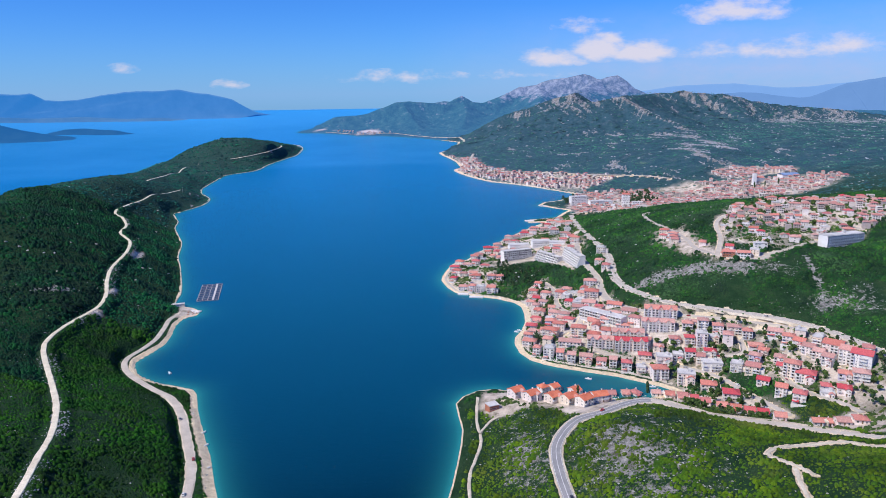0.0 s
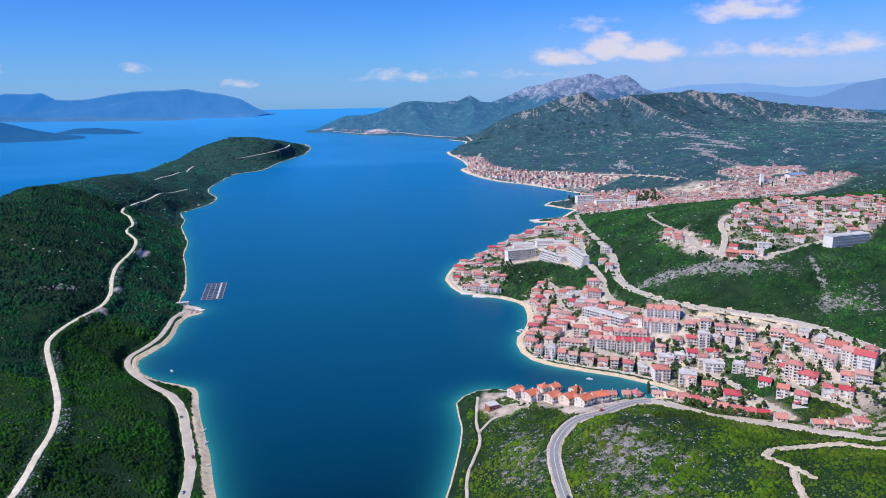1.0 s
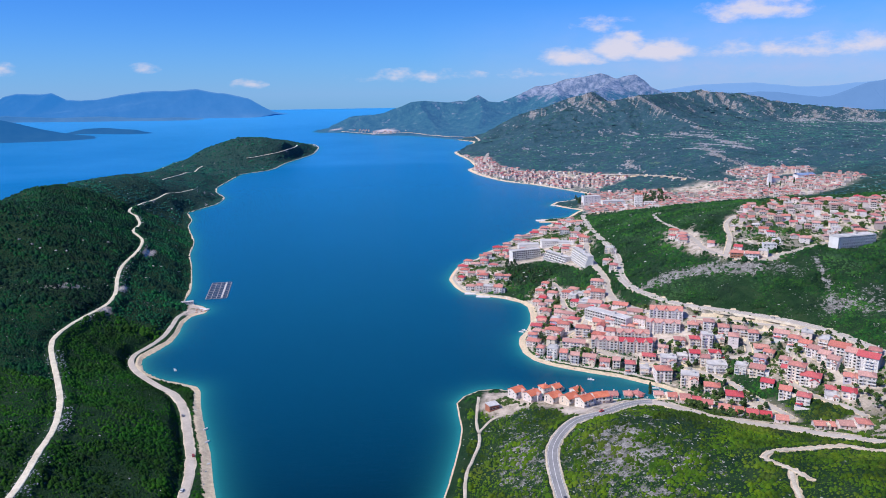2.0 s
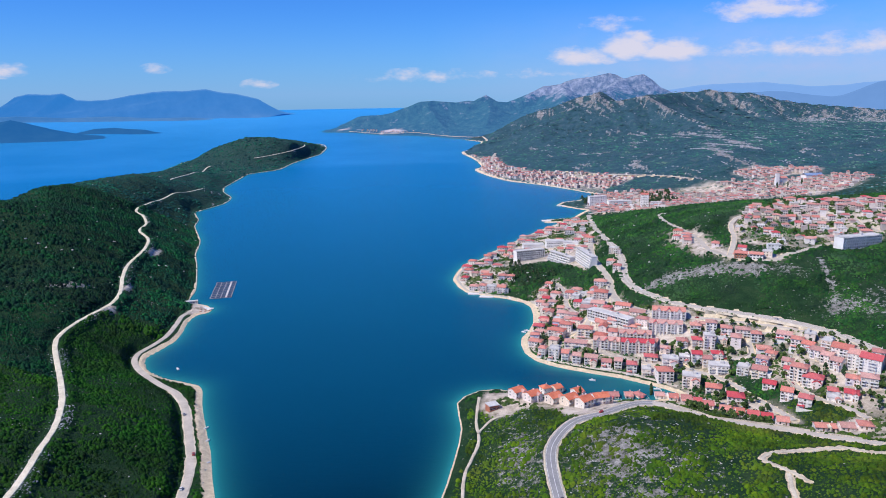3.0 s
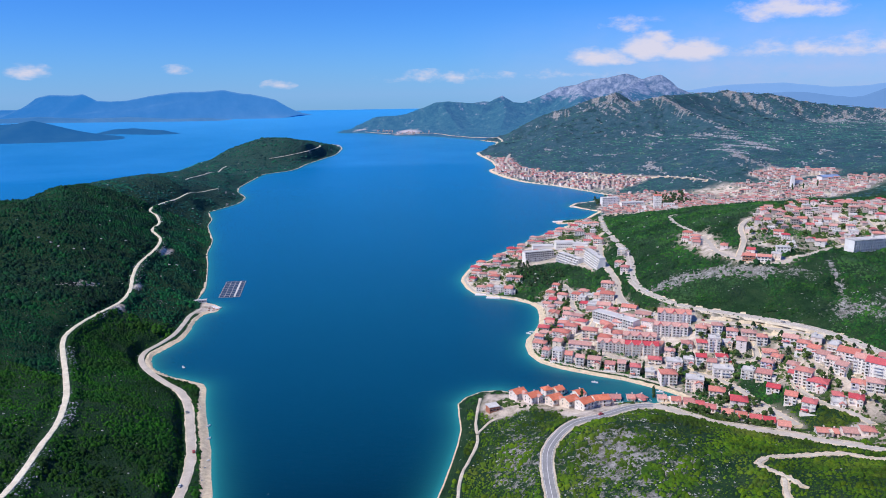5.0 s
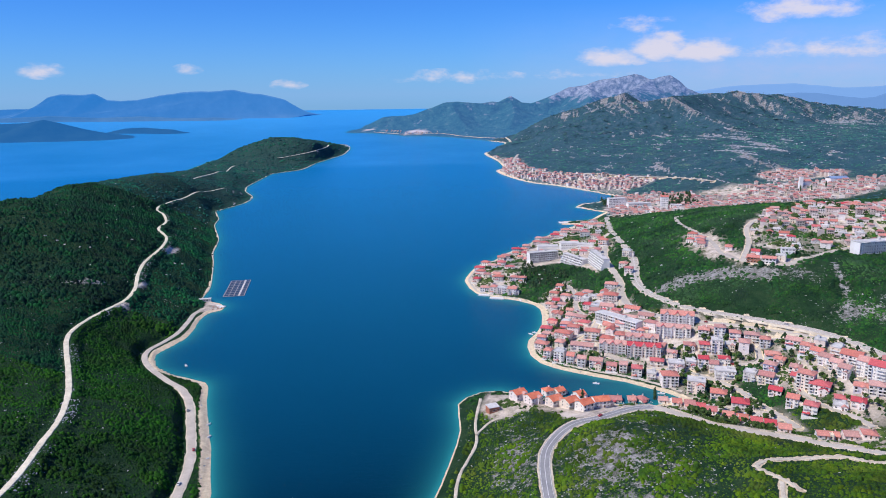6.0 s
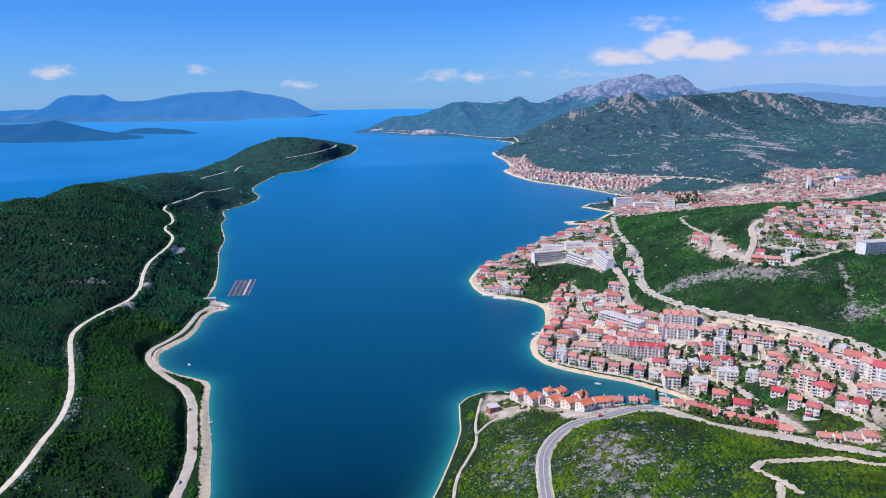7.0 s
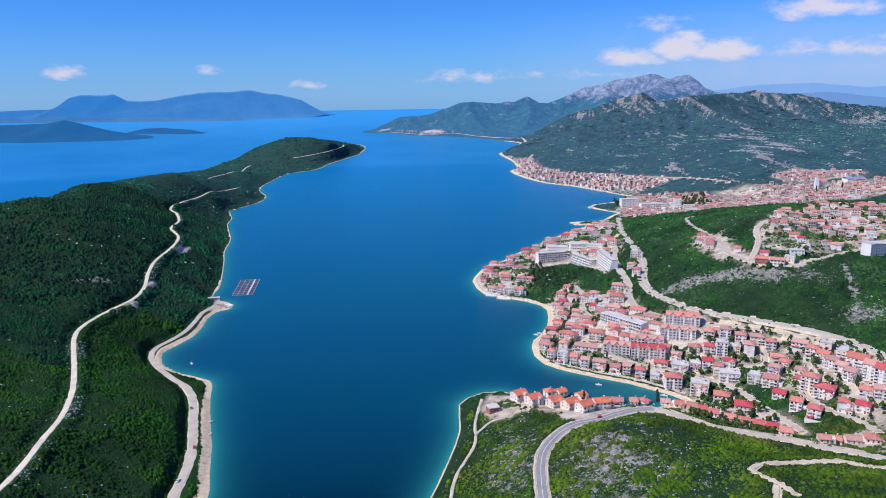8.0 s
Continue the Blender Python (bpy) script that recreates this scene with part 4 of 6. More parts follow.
# ---- roads ----
def ribbon(name, line, wide, mat, lift, label, skirt=1.2, shift=0.0, ragged=0.0):
    """A roadway along a line; ragged lets its edges wander by that many metres."""
    d = np.gradient(line[:, :2], axis=0)
    d /= np.maximum(np.hypot(d[:, 0], d[:, 1]), 1e-6)[:, None]
    side = np.column_stack([d[:, 1], -d[:, 0]])
    bank = 0.6 + 0.8 * max(0.0, skirt - 1.2)
    offs = [(-wide / 2 - bank, -skirt), (-wide / 2, 0.0), (-wide / 4, 0.03), (0, 0.06), (wide / 4, 0.03), (wide / 2, 0.0), (wide / 2 + bank, -skirt)]
    if skirt == 0:
        offs = offs[1:-1]
    rows = []
    for o, dz in offs:
        wander = ragged * np.sign(o) * 2 * (fbm(line[:, 0] / 5 + 40 * np.sign(o), line[:, 1] / 5, 3) - 0.5) * min(1, abs(o) * 2 / wide)
        rows.append(np.column_stack([line[:, :2] + side * (o + shift + wander)[:, None], line[:, 2] + lift + dz]))
    v = np.stack(rows, 1)
    n, k = v.shape[:2]
    i = (np.arange(n - 1)[:, None] * k + np.arange(k - 1)[None]).ravel()
    ob = mesh_object(name, draw_in(v.reshape(-1, 3)), np.stack([i, i + 1, i + k + 1, i + k], -1), mat, smooth=False)
    return tagged(ob, label, "road", kind="structure") if label else ob


for road_name, (road_width, line) in ROAD_LINES.items():
    if road_name in ("gravel_road", "dirt_track", "side_track", "quarry_track", "quarry_spur", "ridge_track", "cape_track"):
        mat, label = MAT_GRAVEL, "pale unpaved gravel track through scrub"
    elif road_name in ("main_road",):
        mat, label = MAT_ASPHALT, "grey asphalt two-lane road with white centre line"
    else:
        mat, label = MAT_OLD_ASPHALT, "pale worn asphalt road with dusty verges"
    loose = mat == MAT_GRAVEL
    if road_name in ("dirt_track", "side_track", "quarry_track", "quarry_spur"):
        mat = MAT_VERGE
    road = ribbon("road_" + road_name, line, road_width, mat, 1.6 if road_name in ("ridge_track", "cape_track") else 2.5 if road_name == "coast_highway" else 0.3 if loose else 0.35, label, 0.8 if loose else 1.0, 0.0, 0.55 if loose else 0.0)
    if road_name in ("main_road", "highway"):
        mark = ribbon("centre_line", line, 0.32, MAT_PAINT, 0.44, "", 0)
        mark.parent = road
        for shift in (-road_width / 2 + 0.4, road_width / 2 - 0.4):
            mark = ribbon("edge_line", line, 0.22, MAT_PAINT, 0.40, "", 0, shift)
            mark.parent = road
    if road_name == "main_road":
        ribbon("road_shoulder", line[np.abs(line[:, 1] - 440) < 115], 9.0, MAT_VERGE, 0.25, "pale gravel shoulder beside the asphalt", 1.0, 0.0, 0.7)
    if road_name in ("highway", "town_road"):
        ribbon("road_shoulder", line[line[:, 1] < 1000], road_width + 3.0, MAT_VERGE, 0.22, "wide pale gravel verge along the road", 2.0, 0.0, 0.4)
    if road_name == "shore_road":
        ribbon("road_shoulder", line[line[:, 1] < 600], road_width + 2, MAT_VERGE, 0.2, "pale pebble verge along the shore road", 1.0, 0.0, 1.2)


def shore_edge(line, wide, label):
    """A narrow rim of pale rock and pebbles along the water."""
    p = smooth_line(line, 7.0)
    ax = shore(p[:, 0] + 2, p[:, 1]) - shore(p[:, 0] - 2, p[:, 1])
    ay = shore(p[:, 0], p[:, 1] + 2) - shore(p[:, 0], p[:, 1] - 2)
    size = np.maximum(np.hypot(ax, ay), 1e-6)
    p = p + np.column_stack([ax / size, ay / size]) * wide * 0.25
    ob = ribbon("beach", np.column_stack([p, np.full(len(p), 0.35)]), wide, MAT_VERGE, 0.25, "", 1.0, 0.0, wide * 0.45)
    return tagged(ob, label, "beach", kind="structure")


shore_edge(SHORE_WEST[25:] + SHORE_WEST_FAR[:5], 1.15, "thin pale rocky rim along the peninsula's shore")
shore_edge(SHORE_WEST_FAR[4:14], 2.6, "thin pale rocky rim round the cape")
shore_edge(SHORE_EAST_FAR[:8], 3.0, "pale stone shore below the headland houses")
shore_edge(SHORE_EAST_FAR[13:27], 5.0, "pale pebble shore before the far houses")


# ---- scrub and rocks ----
def jittered(x0, x1, y0, y1, cell, seed):
    g = np.random.default_rng(seed)
    x, y = np.meshgrid(np.arange(x0, x1, cell), np.arange(y0, y1, cell))
    x = (x + g.uniform(0, cell, x.shape)).ravel()
    y = (y + g.uniform(0, cell, y.shape)).ravel()
    return x, y, g


def in_view(x, y, near, far):
    """Country in front of the flight line, by distance."""
    dx, dy = x - VANTAGE[0], y - VANTAGE[1]
    r = np.hypot(dx, dy)
    return (np.abs(np.arctan2(dx, dy)) < 0.72) & (r >= near) & (r < far) & (y > 330)


def thicket(x, y):
    """How closely the scrub stands, 0 to 1."""
    patch = fbm(x / 45 + 3, y / 45, 5)
    return np.clip((patch - 0.27) / 0.1, np.where(x < -90, 0.5, 0.3), 1) * (1 - 0.75 * rocky(x, y)) * (1 - 0.97 * streaks(x, y))


DOME = [(0.0, 0.0, 1.0)] + [(0.62 * math.cos(a), 0.62 * math.sin(a), 0.68) for a in np.arange(6) * math.pi / 3] + \
       [(math.cos(a), math.sin(a), -0.12) for a in np.arange(6) * math.pi / 3 + 0.5]
DOME_FACES = [(0, 1 + k, 1 + (k + 1) % 6) for k in range(6)] + [(1 + k, 7 + k, 1 + (k + 1) % 6) for k in range(6)] + [(1 + (k + 1) % 6, 7 + k, 7 + (k + 1) % 6) for k in range(6)]


def scatter_stuff(name, sites, mat, label, category, flat=1.0, ragged=0.3, smooth=False):
    """Many small uneven clumps on the ground in one mesh. Sites: x, y, z, radius."""
    g = np.random.default_rng(len(sites))
    base = np.array(DOME)
    n = len(sites)
    v = base[None] * (1 + g.uniform(-ragged, ragged, (n, len(base), 3)))
    turn = g.uniform(0, 2 * math.pi, n)
    c, s = np.cos(turn)[:, None], np.sin(turn)[:, None]
    size = sites[:, 3:4]
    stretch = g.uniform(0.75, 1.3, (n, 1))
    vx, vy = v[..., 0] * size * stretch, v[..., 1] * size / stretch
    X = sites[:, 0:1] + vx * c - vy * s
    Y = sites[:, 1:2] + vx * s + vy * c
    Z = sites[:, 2:3] + v[..., 2] * size * flat * g.uniform(0.7, 1.3, (n, 1))
    faces = (np.array(DOME_FACES)[None] + np.arange(n)[:, None, None] * len(base)).reshape(-1, 3)
    ob = mesh_object(name, draw_in(np.stack([X, Y, Z], -1).reshape(-1, 3)), faces, mat, smooth)
    return tagged(ob, label, category, kind="stuff")


def bush_sites(near, far, cell, seed, box, low, high):
    x, y, g = jittered(*box, cell, seed)
    ok = in_view(x, y, near, far)
    x, y = x[ok], y[ok]
    d, _ = road_field(x, y)
    ok = (shore(x, y) > np.where((x < -100) & (y > 880), 3.5, 7)) & (d > np.where(y > 1500, 9.0, 2.2)) & (g.uniform(0, 1, len(x)) < thicket(x, y) + 0.06) & (g.uniform(0, 1, len(x)) > paved_share(x, y) * np.where(y < 1250, 1.15, 0.9))
    x, y = x[ok], y[ok]
    size = (low + (high - low) * g.uniform(0, 1, len(x)) ** 2.2) * (0.55 + 0.85 * np.clip((fbm(x / 16, y / 16, 3) - 0.28) / 0.44, 0, 1))
    return np.column_stack([x, y, ground_height(x, y) - 0.1, size])


sites = np.vstack([
    bush_sites(340, 800, 1.85, 11, (-640, 380, 330, 860), 0.5, 1.75),
    bush_sites(800, 1500, 3.2, 12, (-1040, 720, 500, 1520), 0.9, 3.0),
])
west, east, front = sites[:, 0] < -90, sites[:, 0] >= -90, sites[:, 1] < 570
beyond = np.hypot(sites[:, 0] - VANTAGE[0], sites[:, 1] - VANTAGE[1]) > 760 + 140 * fbm(sites[:, 0] / 60, sites[:, 1] / 60, 3)
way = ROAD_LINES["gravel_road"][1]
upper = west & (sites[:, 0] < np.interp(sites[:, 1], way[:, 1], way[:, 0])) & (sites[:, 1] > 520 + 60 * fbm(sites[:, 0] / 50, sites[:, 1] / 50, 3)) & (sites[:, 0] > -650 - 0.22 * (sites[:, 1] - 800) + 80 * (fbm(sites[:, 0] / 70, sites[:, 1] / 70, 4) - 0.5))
scatter_stuff("scrub", sites[upper], MAT_SCRUB_UPPER, "dark blue-green oak scrub above the gravel road", "scrub", 1.05, smooth=True)
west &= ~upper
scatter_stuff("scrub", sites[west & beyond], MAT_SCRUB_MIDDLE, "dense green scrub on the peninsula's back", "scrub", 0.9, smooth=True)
scatter_stuff("scrub", sites[west & ~beyond], MAT_SCRUB, "dense dark green evergreen scrub covering the peninsula", "scrub", 1.0, smooth=True)
scatter_stuff("scrub", sites[east & front], MAT_SCRUB_SUNNY, "sunlit yellow-green scrub between the limestone outcrops", "scrub", 1.0, smooth=True)
scatter_stuff("scrub", sites[east & ~front], MAT_SCRUB_SLOPE, "green scrub on the slopes above the town", "scrub", 0.85, smooth=True)
sites = np.vstack([
    bush_sites(1500, 2300, 6.6, 13, (-1300, 1500, 1000, 2400), 1.6, 4.4),
    bush_sites(2300, 4050, 12.5, 14, (-1400, 2000, 1600, 4050), 3.0, 7.0),
])
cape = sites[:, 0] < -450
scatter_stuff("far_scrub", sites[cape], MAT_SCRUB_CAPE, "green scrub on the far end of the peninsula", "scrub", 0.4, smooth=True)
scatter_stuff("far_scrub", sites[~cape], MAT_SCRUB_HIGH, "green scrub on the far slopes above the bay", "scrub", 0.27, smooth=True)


def rock_sites(near, far, cell, seed, box, low, high, share):
    x, y, g = jittered(*box, cell, seed)
    ok = in_view(x, y, near, far)
    x, y = x[ok], y[ok]
    d, _ = road_field(x, y)
    bare = np.maximum(rocky(x, y), streaks(x, y))
    ok = (shore(x, y) > 2) & (d > 1.0) & (g.uniform(0, 1, len(x)) < share * (0.012 + bare)) & (paved_share(x, y) < 0.4)
    x, y = x[ok], y[ok]
    return np.column_stack([x, y, ground_height(x, y) - 0.1, g.uniform(low, high, len(x))])


sites = np.vstack([rock_sites(340, 900, 1.9, 21, (-640, 420, 330, 920), 0.2, 0.95, 0.34), rock_sites(900, 1700, 5.0, 22, (-900, 1000, 800, 1900), 0.8, 2.6, 0.3)])
scatter_stuff("limestone_rocks", sites, MAT_ROCK, "pale grey limestone outcrops scattered between the scrub", "rock", 0.4, 0.5)

sites = rock_sites(1650, 4050, 5.6, 23, (-200, 2000, 1650, 3950), 1.2, 3.6, 0.75)
scatter_stuff("limestone_scarps", sites, MAT_SCARP, "grey limestone scarps in slanting bands on the mountain", "rock", 0.5, 0.5)

# Broken rock and scree below the gravel road's edge.
g = np.random.default_rng(61)
way = ROAD_LINES["gravel_road"][1]
k = g.integers(0, len(way) - 1, 5200)
d = way[k + 1, :2] - way[k, :2]
on = way[k, :2] + d * g.uniform(0, 1, len(k))[:, None]
d /= np.hypot(d[:, 0], d[:, 1])[:, None]
off = g.uniform(2.6, 9.5, len(k)) * np.where(g.uniform(0, 1, len(k)) < 0.8, 1, -0.6)
x, y = on[:, 0] + d[:, 1] * off, on[:, 1] - d[:, 0] * off
ok = (fbm(way[k, 0] / 22, way[k, 1] / 22, 3) > 0.5) & (way[k, 1] < 1500)
x, y = x[ok], y[ok]
scatter_stuff("scree", np.column_stack([x, y, ground_height(x, y) - 0.05, g.uniform(0.2, 0.85, len(x))]), MAT_SCARP, "grey broken rock beside the gravel road", "rock", 0.6, 0.45)


# ---- town: centre x, y, width, depth, storeys, roof (h hipped, g gabled, f flat), turn in degrees ----
HOUSES_QUAY = [
    (38, 584, 10, 10, 2, "g", 38), (50, 574, 10, 10, 2, "g", 38), (64, 610, 7, 8, 2, "h", 30), (74, 612, 7, 9, 2, "g", 34),
    (67, 567, 10, 10, 2, "g", 38), (79, 559, 10, 10, 2, "g", 38), (89, 547, 10, 10, 2, "g", 38), (103, 559, 11, 10, 2, "g", 15),
    (91, 604, 7, 9, 2, "g", 34), (121, 602, 11, 9, 1, "g", 0), (135, 603, 7, 9, 1, "g", 0), (144, 604, 8, 9, 1, "h", 30),
    (161, 602, 8, 8, 1, "g", -5), (171, 595, 8, 9, 1, "g", -8), (180, 589, 9, 9, 1, "g", -10), (186, 578, 7, 9, 1, "g", -10),
]
HOUSES_ROADSIDE = [
    (191, 566, 8, 9, 1, "g", -15), (201, 556, 8, 9, 1, "g", -15), (211, 554, 8, 9, 1, "g", -15), (221, 551, 8, 9, 1, "g", -15),
    (230, 547, 8, 9, 1, "g", -15), (226, 510, 8, 9, 1, "g", -15), (246, 497, 7, 8, 1, "g", -8), (256, 503, 7, 8, 1, "g", -8),
    (266, 500, 9, 9, 1, "g", -8), (277, 497, 9, 9, 1, "h", -12), (208, 606, 13, 11, 2, "h", -15), (219, 584, 13, 12, 2, "h", -15),
    (265, 561, 10, 10, 3, "h", -30), (257, 576, 9, 10, 3, "g", -30), (251, 597, 10, 9, 2, "g", -30),
]
HOUSES_BAYFRONT = [
    (64, 724, 13, 10, 2, "h", -20), (69, 698, 7, 9, 3, "h", -20), (80, 689, 10, 10, 4, "f", -20), (90, 684, 7, 10, 3, "g", -15),
    (100, 677, 8, 9, 3, "g", -15), (113, 672, 12, 9, 3, "g", -15), (127, 667, 9, 9, 2, "g", -15), (137, 663, 7, 9, 3, "g", -12),
    (148, 655, 9, 10, 3, "h", -10), (160, 649, 8, 10, 2, "f", -10), (173, 635, 14, 12, 4, "h", 0), (193, 621, 15, 12, 4, "f", -15),
    (169, 671, 12, 9, 2, "h", -10), (184, 659, 14, 11, 3, "f", -10), (198, 663, 9, 9, 3, "f", -10),
]
HOUSES_TERRACES = [
    (87, 734, 16, 11, 3, "h", -25), (115, 727, 15, 11, 4, "h", -15), (103, 707, 22, 10, 2, "g", -15), (132, 700, 25, 11, 4, "g", -10),
    (162, 711, 31, 11, 3, "g", -8), (160, 690, 31, 11, 4, "g", -8), (200, 733, 32, 13, 5, "g", -12), (193, 716, 32, 11, 4, "g", -12),
    (203, 691, 10, 10, 2, "h", -10), (215, 684, 9, 10, 3, "h", -10), (225, 679, 10, 10, 5, "f", -10), (220, 707, 10, 10, 3, "h", -15),
    (234, 703, 10, 10, 4, "h", -15), (246, 695, 10, 10, 3, "h", -15), (259, 687, 13, 10, 3, "h", -15),
]
HOUSES_SLOPE = [
    (268, 678, 9, 10, 3, "h", -15), (238, 682, 9, 9, 2, "f", -15), (208, 659, 9, 9, 3, "g", -10), (216, 654, 8, 9, 3, "g", -10),
    (227, 660, 10, 9, 2, "h", -10), (223, 642, 17, 12, 3, "f", -10), (241, 630, 10, 10, 3, "f", -30), (251, 619, 12, 11, 3, "g", -30),
    (270, 644, 9, 9, 2, "h", -30), (259, 635, 10, 10, 3, "h", -30), (276, 624, 9, 10, 2, "h", -30), (274, 596, 13, 11, 5, "h", -35),
    (281, 586, 15, 12, 3, "h", -30), (290, 667, 13, 10, 2, "g", -30), (293, 647, 10, 10, 3, "h", -30),
]
HOUSES_UPPERROW = [
    (298, 635, 10, 10, 3, "g", -45), (300, 622, 10, 10, 3, "g", -45), (303, 610, 9, 10, 3, "g", -45), (305, 598, 9, 10, 3, "g", -45),
    (311, 629, 8, 12, 5, "f", -40), (316, 612, 16, 13, 5, "g", -40), (321, 598, 12, 12, 5, "g", -40), (327, 587, 16, 13, 5, "g", -40),
    (307, 575, 10, 10, 2, "h", -25), (315, 566, 12, 11, 3, "h", -25), (289, 568, 8, 9, 1, "h", -20), (297, 556, 10, 10, 2, "h", -25),
    (285, 558, 10, 9, 1, "f", -20), (338, 599, 9, 10, 2, "h", -30), (270, 608, 7, 9, 2, "h", -30),
]
HOUSES_CENTRE = [
    (117, 868, 13, 10, 3, "h", -20), (123, 831, 13, 10, 2, "h", -20), (147, 830, 16, 12, 3, "h", -15), (154, 877, 15, 11, 3, "h", -15),
    (141, 811, 15, 10, 2, "g", -20), (126, 799, 12, 10, 2, "g", -15), (87, 901, 11, 9, 2, "h", -20), (96, 924, 10, 9, 2, "h", -20),
    (80, 866, 10, 9, 2, "h", -20), (94, 856, 11, 9, 2, "h", -20), (86, 827, 12, 9, 2, "h", -20), (79, 797, 11, 9, 2, "h", -20),
    (94, 793, 10, 9, 1, "f", -20), (110, 790, 11, 9, 2, "h", -20), (98, 760, 10, 9, 2, "h", -20),
]
HOUSES_POINT = [
    (-2, 939, 12, 10, 2, "h", -10), (10, 933, 8, 10, 3, "h", -10), (21, 928, 12, 10, 3, "f", -10), (34, 923, 11, 10, 3, "g", -10),
    (16, 979, 12, 10, 2, "h", -10), (37, 971, 11, 10, 2, "h", -10), (48, 966, 9, 9, 2, "h", -10), (-15, 983, 9, 9, 2, "h", -20),
    (-14, 1049, 14, 10, 2, "h", -10), (5, 1050, 14, 10, 2, "h", -10), (18, 1071, 12, 10, 2, "h", -10), (24, 1131, 14, 10, 2, "h", 0),
    (41, 1182, 15, 10, 2, "h", 0), (58, 1207, 13, 10, 2, "h", 0), (-1, 996, 10, 9, 2, "h", -10),
]
HOUSES_NORTHSHORE = [
    (76, 1230, 13, 10, 2, "h", 0), (93, 1247, 14, 10, 2, "h", 0), (109, 1260, 16, 10, 2, "h", 0), (129, 1284, 16, 10, 3, "h", 0),
    (145, 1273, 14, 10, 2, "h", 0), (157, 1227, 15, 10, 3, "h", -10), (169, 1179, 16, 10, 3, "h", -20), (173, 1110, 14, 10, 3, "h", -20),
    (177, 1425, 16, 10, 2, "h", 0), (197, 1447, 14, 10, 2, "h", 0), (191, 997, 12, 11, 3, "f", -20), (180, 953, 11, 10, 2, "h", -20),
    (180, 910, 10, 10, 2, "h", -20), (164, 782, 16, 10, 1, "g", -25), (175, 760, 16, 10, 1, "g", -25),
]


class Shape:
    """Gathers boxes and faces for one mesh."""

    def __init__(self):
        self.v, self.f, self.m = [], [], []

    def add(self, verts, faces, slot=0):
        n = len(self.v)
        self.v += [tuple(p) for p in verts]
        self.f += [tuple(n + i for i in f) for f in faces]
        self.m += [slot] * len(faces)
        return self

    def box(self, x0, x1, y0, y1, z0, z1, slot=0):
        v = [(x, y, z) for z in (z0, z1) for y in (y0, y1) for x in (x0, x1)]
        return self.add(v, [(0, 2, 3, 1), (4, 5, 7, 6), (0, 1, 5, 4), (2, 6, 7, 3), (0, 4, 6, 2), (1, 3, 7, 5)], slot)

    def mesh(self, name, *mats):
        me = bpy.data.meshes.new(name)
        me.from_pydata(self.v, [], self.f)
        for mat in mats:
            me.materials.append(mat)
        if len(mats) > 1:
            me.polygons.foreach_set("material_index", self.m)
        me.update()
        return me


def child(name, me, parent, place=None, label=""):
    ob = new(name, me)
    ob.parent = parent
    if place is not None:
        ob.matrix_local = place
    return tagged(ob, label) if label else ob


def window_mesh(w, h):
    """A framed window with its pane set back, in one piece."""
    x, f, out, pane = w / 2, 0.075, -0.07, 0.0
    v = [(-x, 0.05, 0), (x, 0.05, 0), (x, 0.05, h), (-x, 0.05, h), (-x, out, 0), (x, out, 0), (x, out, h), (-x, out, h)]
    v += [(-x + f, out, f), (x - f, out, f), (x - f, out, h - f), (-x + f, out, h - f), (-x + f, pane, f), (x - f, pane, f), (x - f, pane, h - f), (-x + f, pane, h - f)]
    ring = [(0, 1, 2, 3)]
    for k in range(4):
        n = (k + 1) % 4
        ring += [(k, 4 + k, 4 + n, n), (4 + k, 8 + k, 8 + n, 4 + n), (8 + k, 12 + k, 12 + n, 8 + n)]
    return Shape().add(v, ring).add([], [(-4, -3, -2, -1)], 1).mesh("window", MAT_FRAME, MAT_GLASS)


def balcony_mesh(w, deep=1.3):
    s = Shape().box(-w / 2, w / 2, -deep, 0, -0.18, 0)
    s.box(-w / 2, w / 2, -deep, -deep + 0.1, 0, 0.95).box(-w / 2, -w / 2 + 0.1, -deep + 0.1, 0, 0, 0.95).box(w / 2 - 0.1, w / 2, -deep + 0.1, 0, 0, 0.95)
    return s.mesh("balcony", MAT_TRIM)


def gable_roof_mesh(w, d, rise, over=0.55, thick=0.28):
    s = Shape()
    for side in (-1, 1):
        e, x = d / 2 + over, w / 2 + over
        low = -rise * over / (d / 2)
        v = [(-x, side * e, low), (x, side * e, low), (x, 0, rise), (-x, 0, rise)]
        v += [(p[0], p[1], p[2] + thick) for p in v]
        s.add(v, [(0, 3, 2, 1), (4, 5, 6, 7), (0, 1, 5, 4), (1, 2, 6, 5), (3, 0, 4, 7)])
    s.box(-w / 2 - over, w / 2 + over, -0.18, 0.18, rise + thick - 0.05, rise + thick + 0.1)
    return s.mesh("roof", MAT_ROOF)


def hip_roof_mesh(w, d, rise, over=0.6, thick=0.25):
    x, y = w / 2 + over, d / 2 + over
    ridge_half = max((w - d) / 2, 0.4)
    v = [(-x, -y, 0), (x, -y, 0), (x, y, 0), (-x, y, 0), (-x, -y, thick), (x, -y, thick), (x, y, thick), (-x, y, thick), (-ridge_half, 0, rise + thick), (ridge_half, 0, rise + thick)]
    s = Shape().add(v, [(0, 3, 2, 1), (0, 1, 5, 4), (1, 2, 6, 5), (2, 3, 7, 6), (3, 0, 4, 7), (4, 5, 9, 8), (5, 6, 9), (6, 7, 8, 9), (7, 4, 8)])
    s.box(-ridge_half, ridge_half, -0.16, 0.16, rise + thick - 0.05, rise + thick + 0.1)
    return s.mesh("roof", MAT_ROOF)


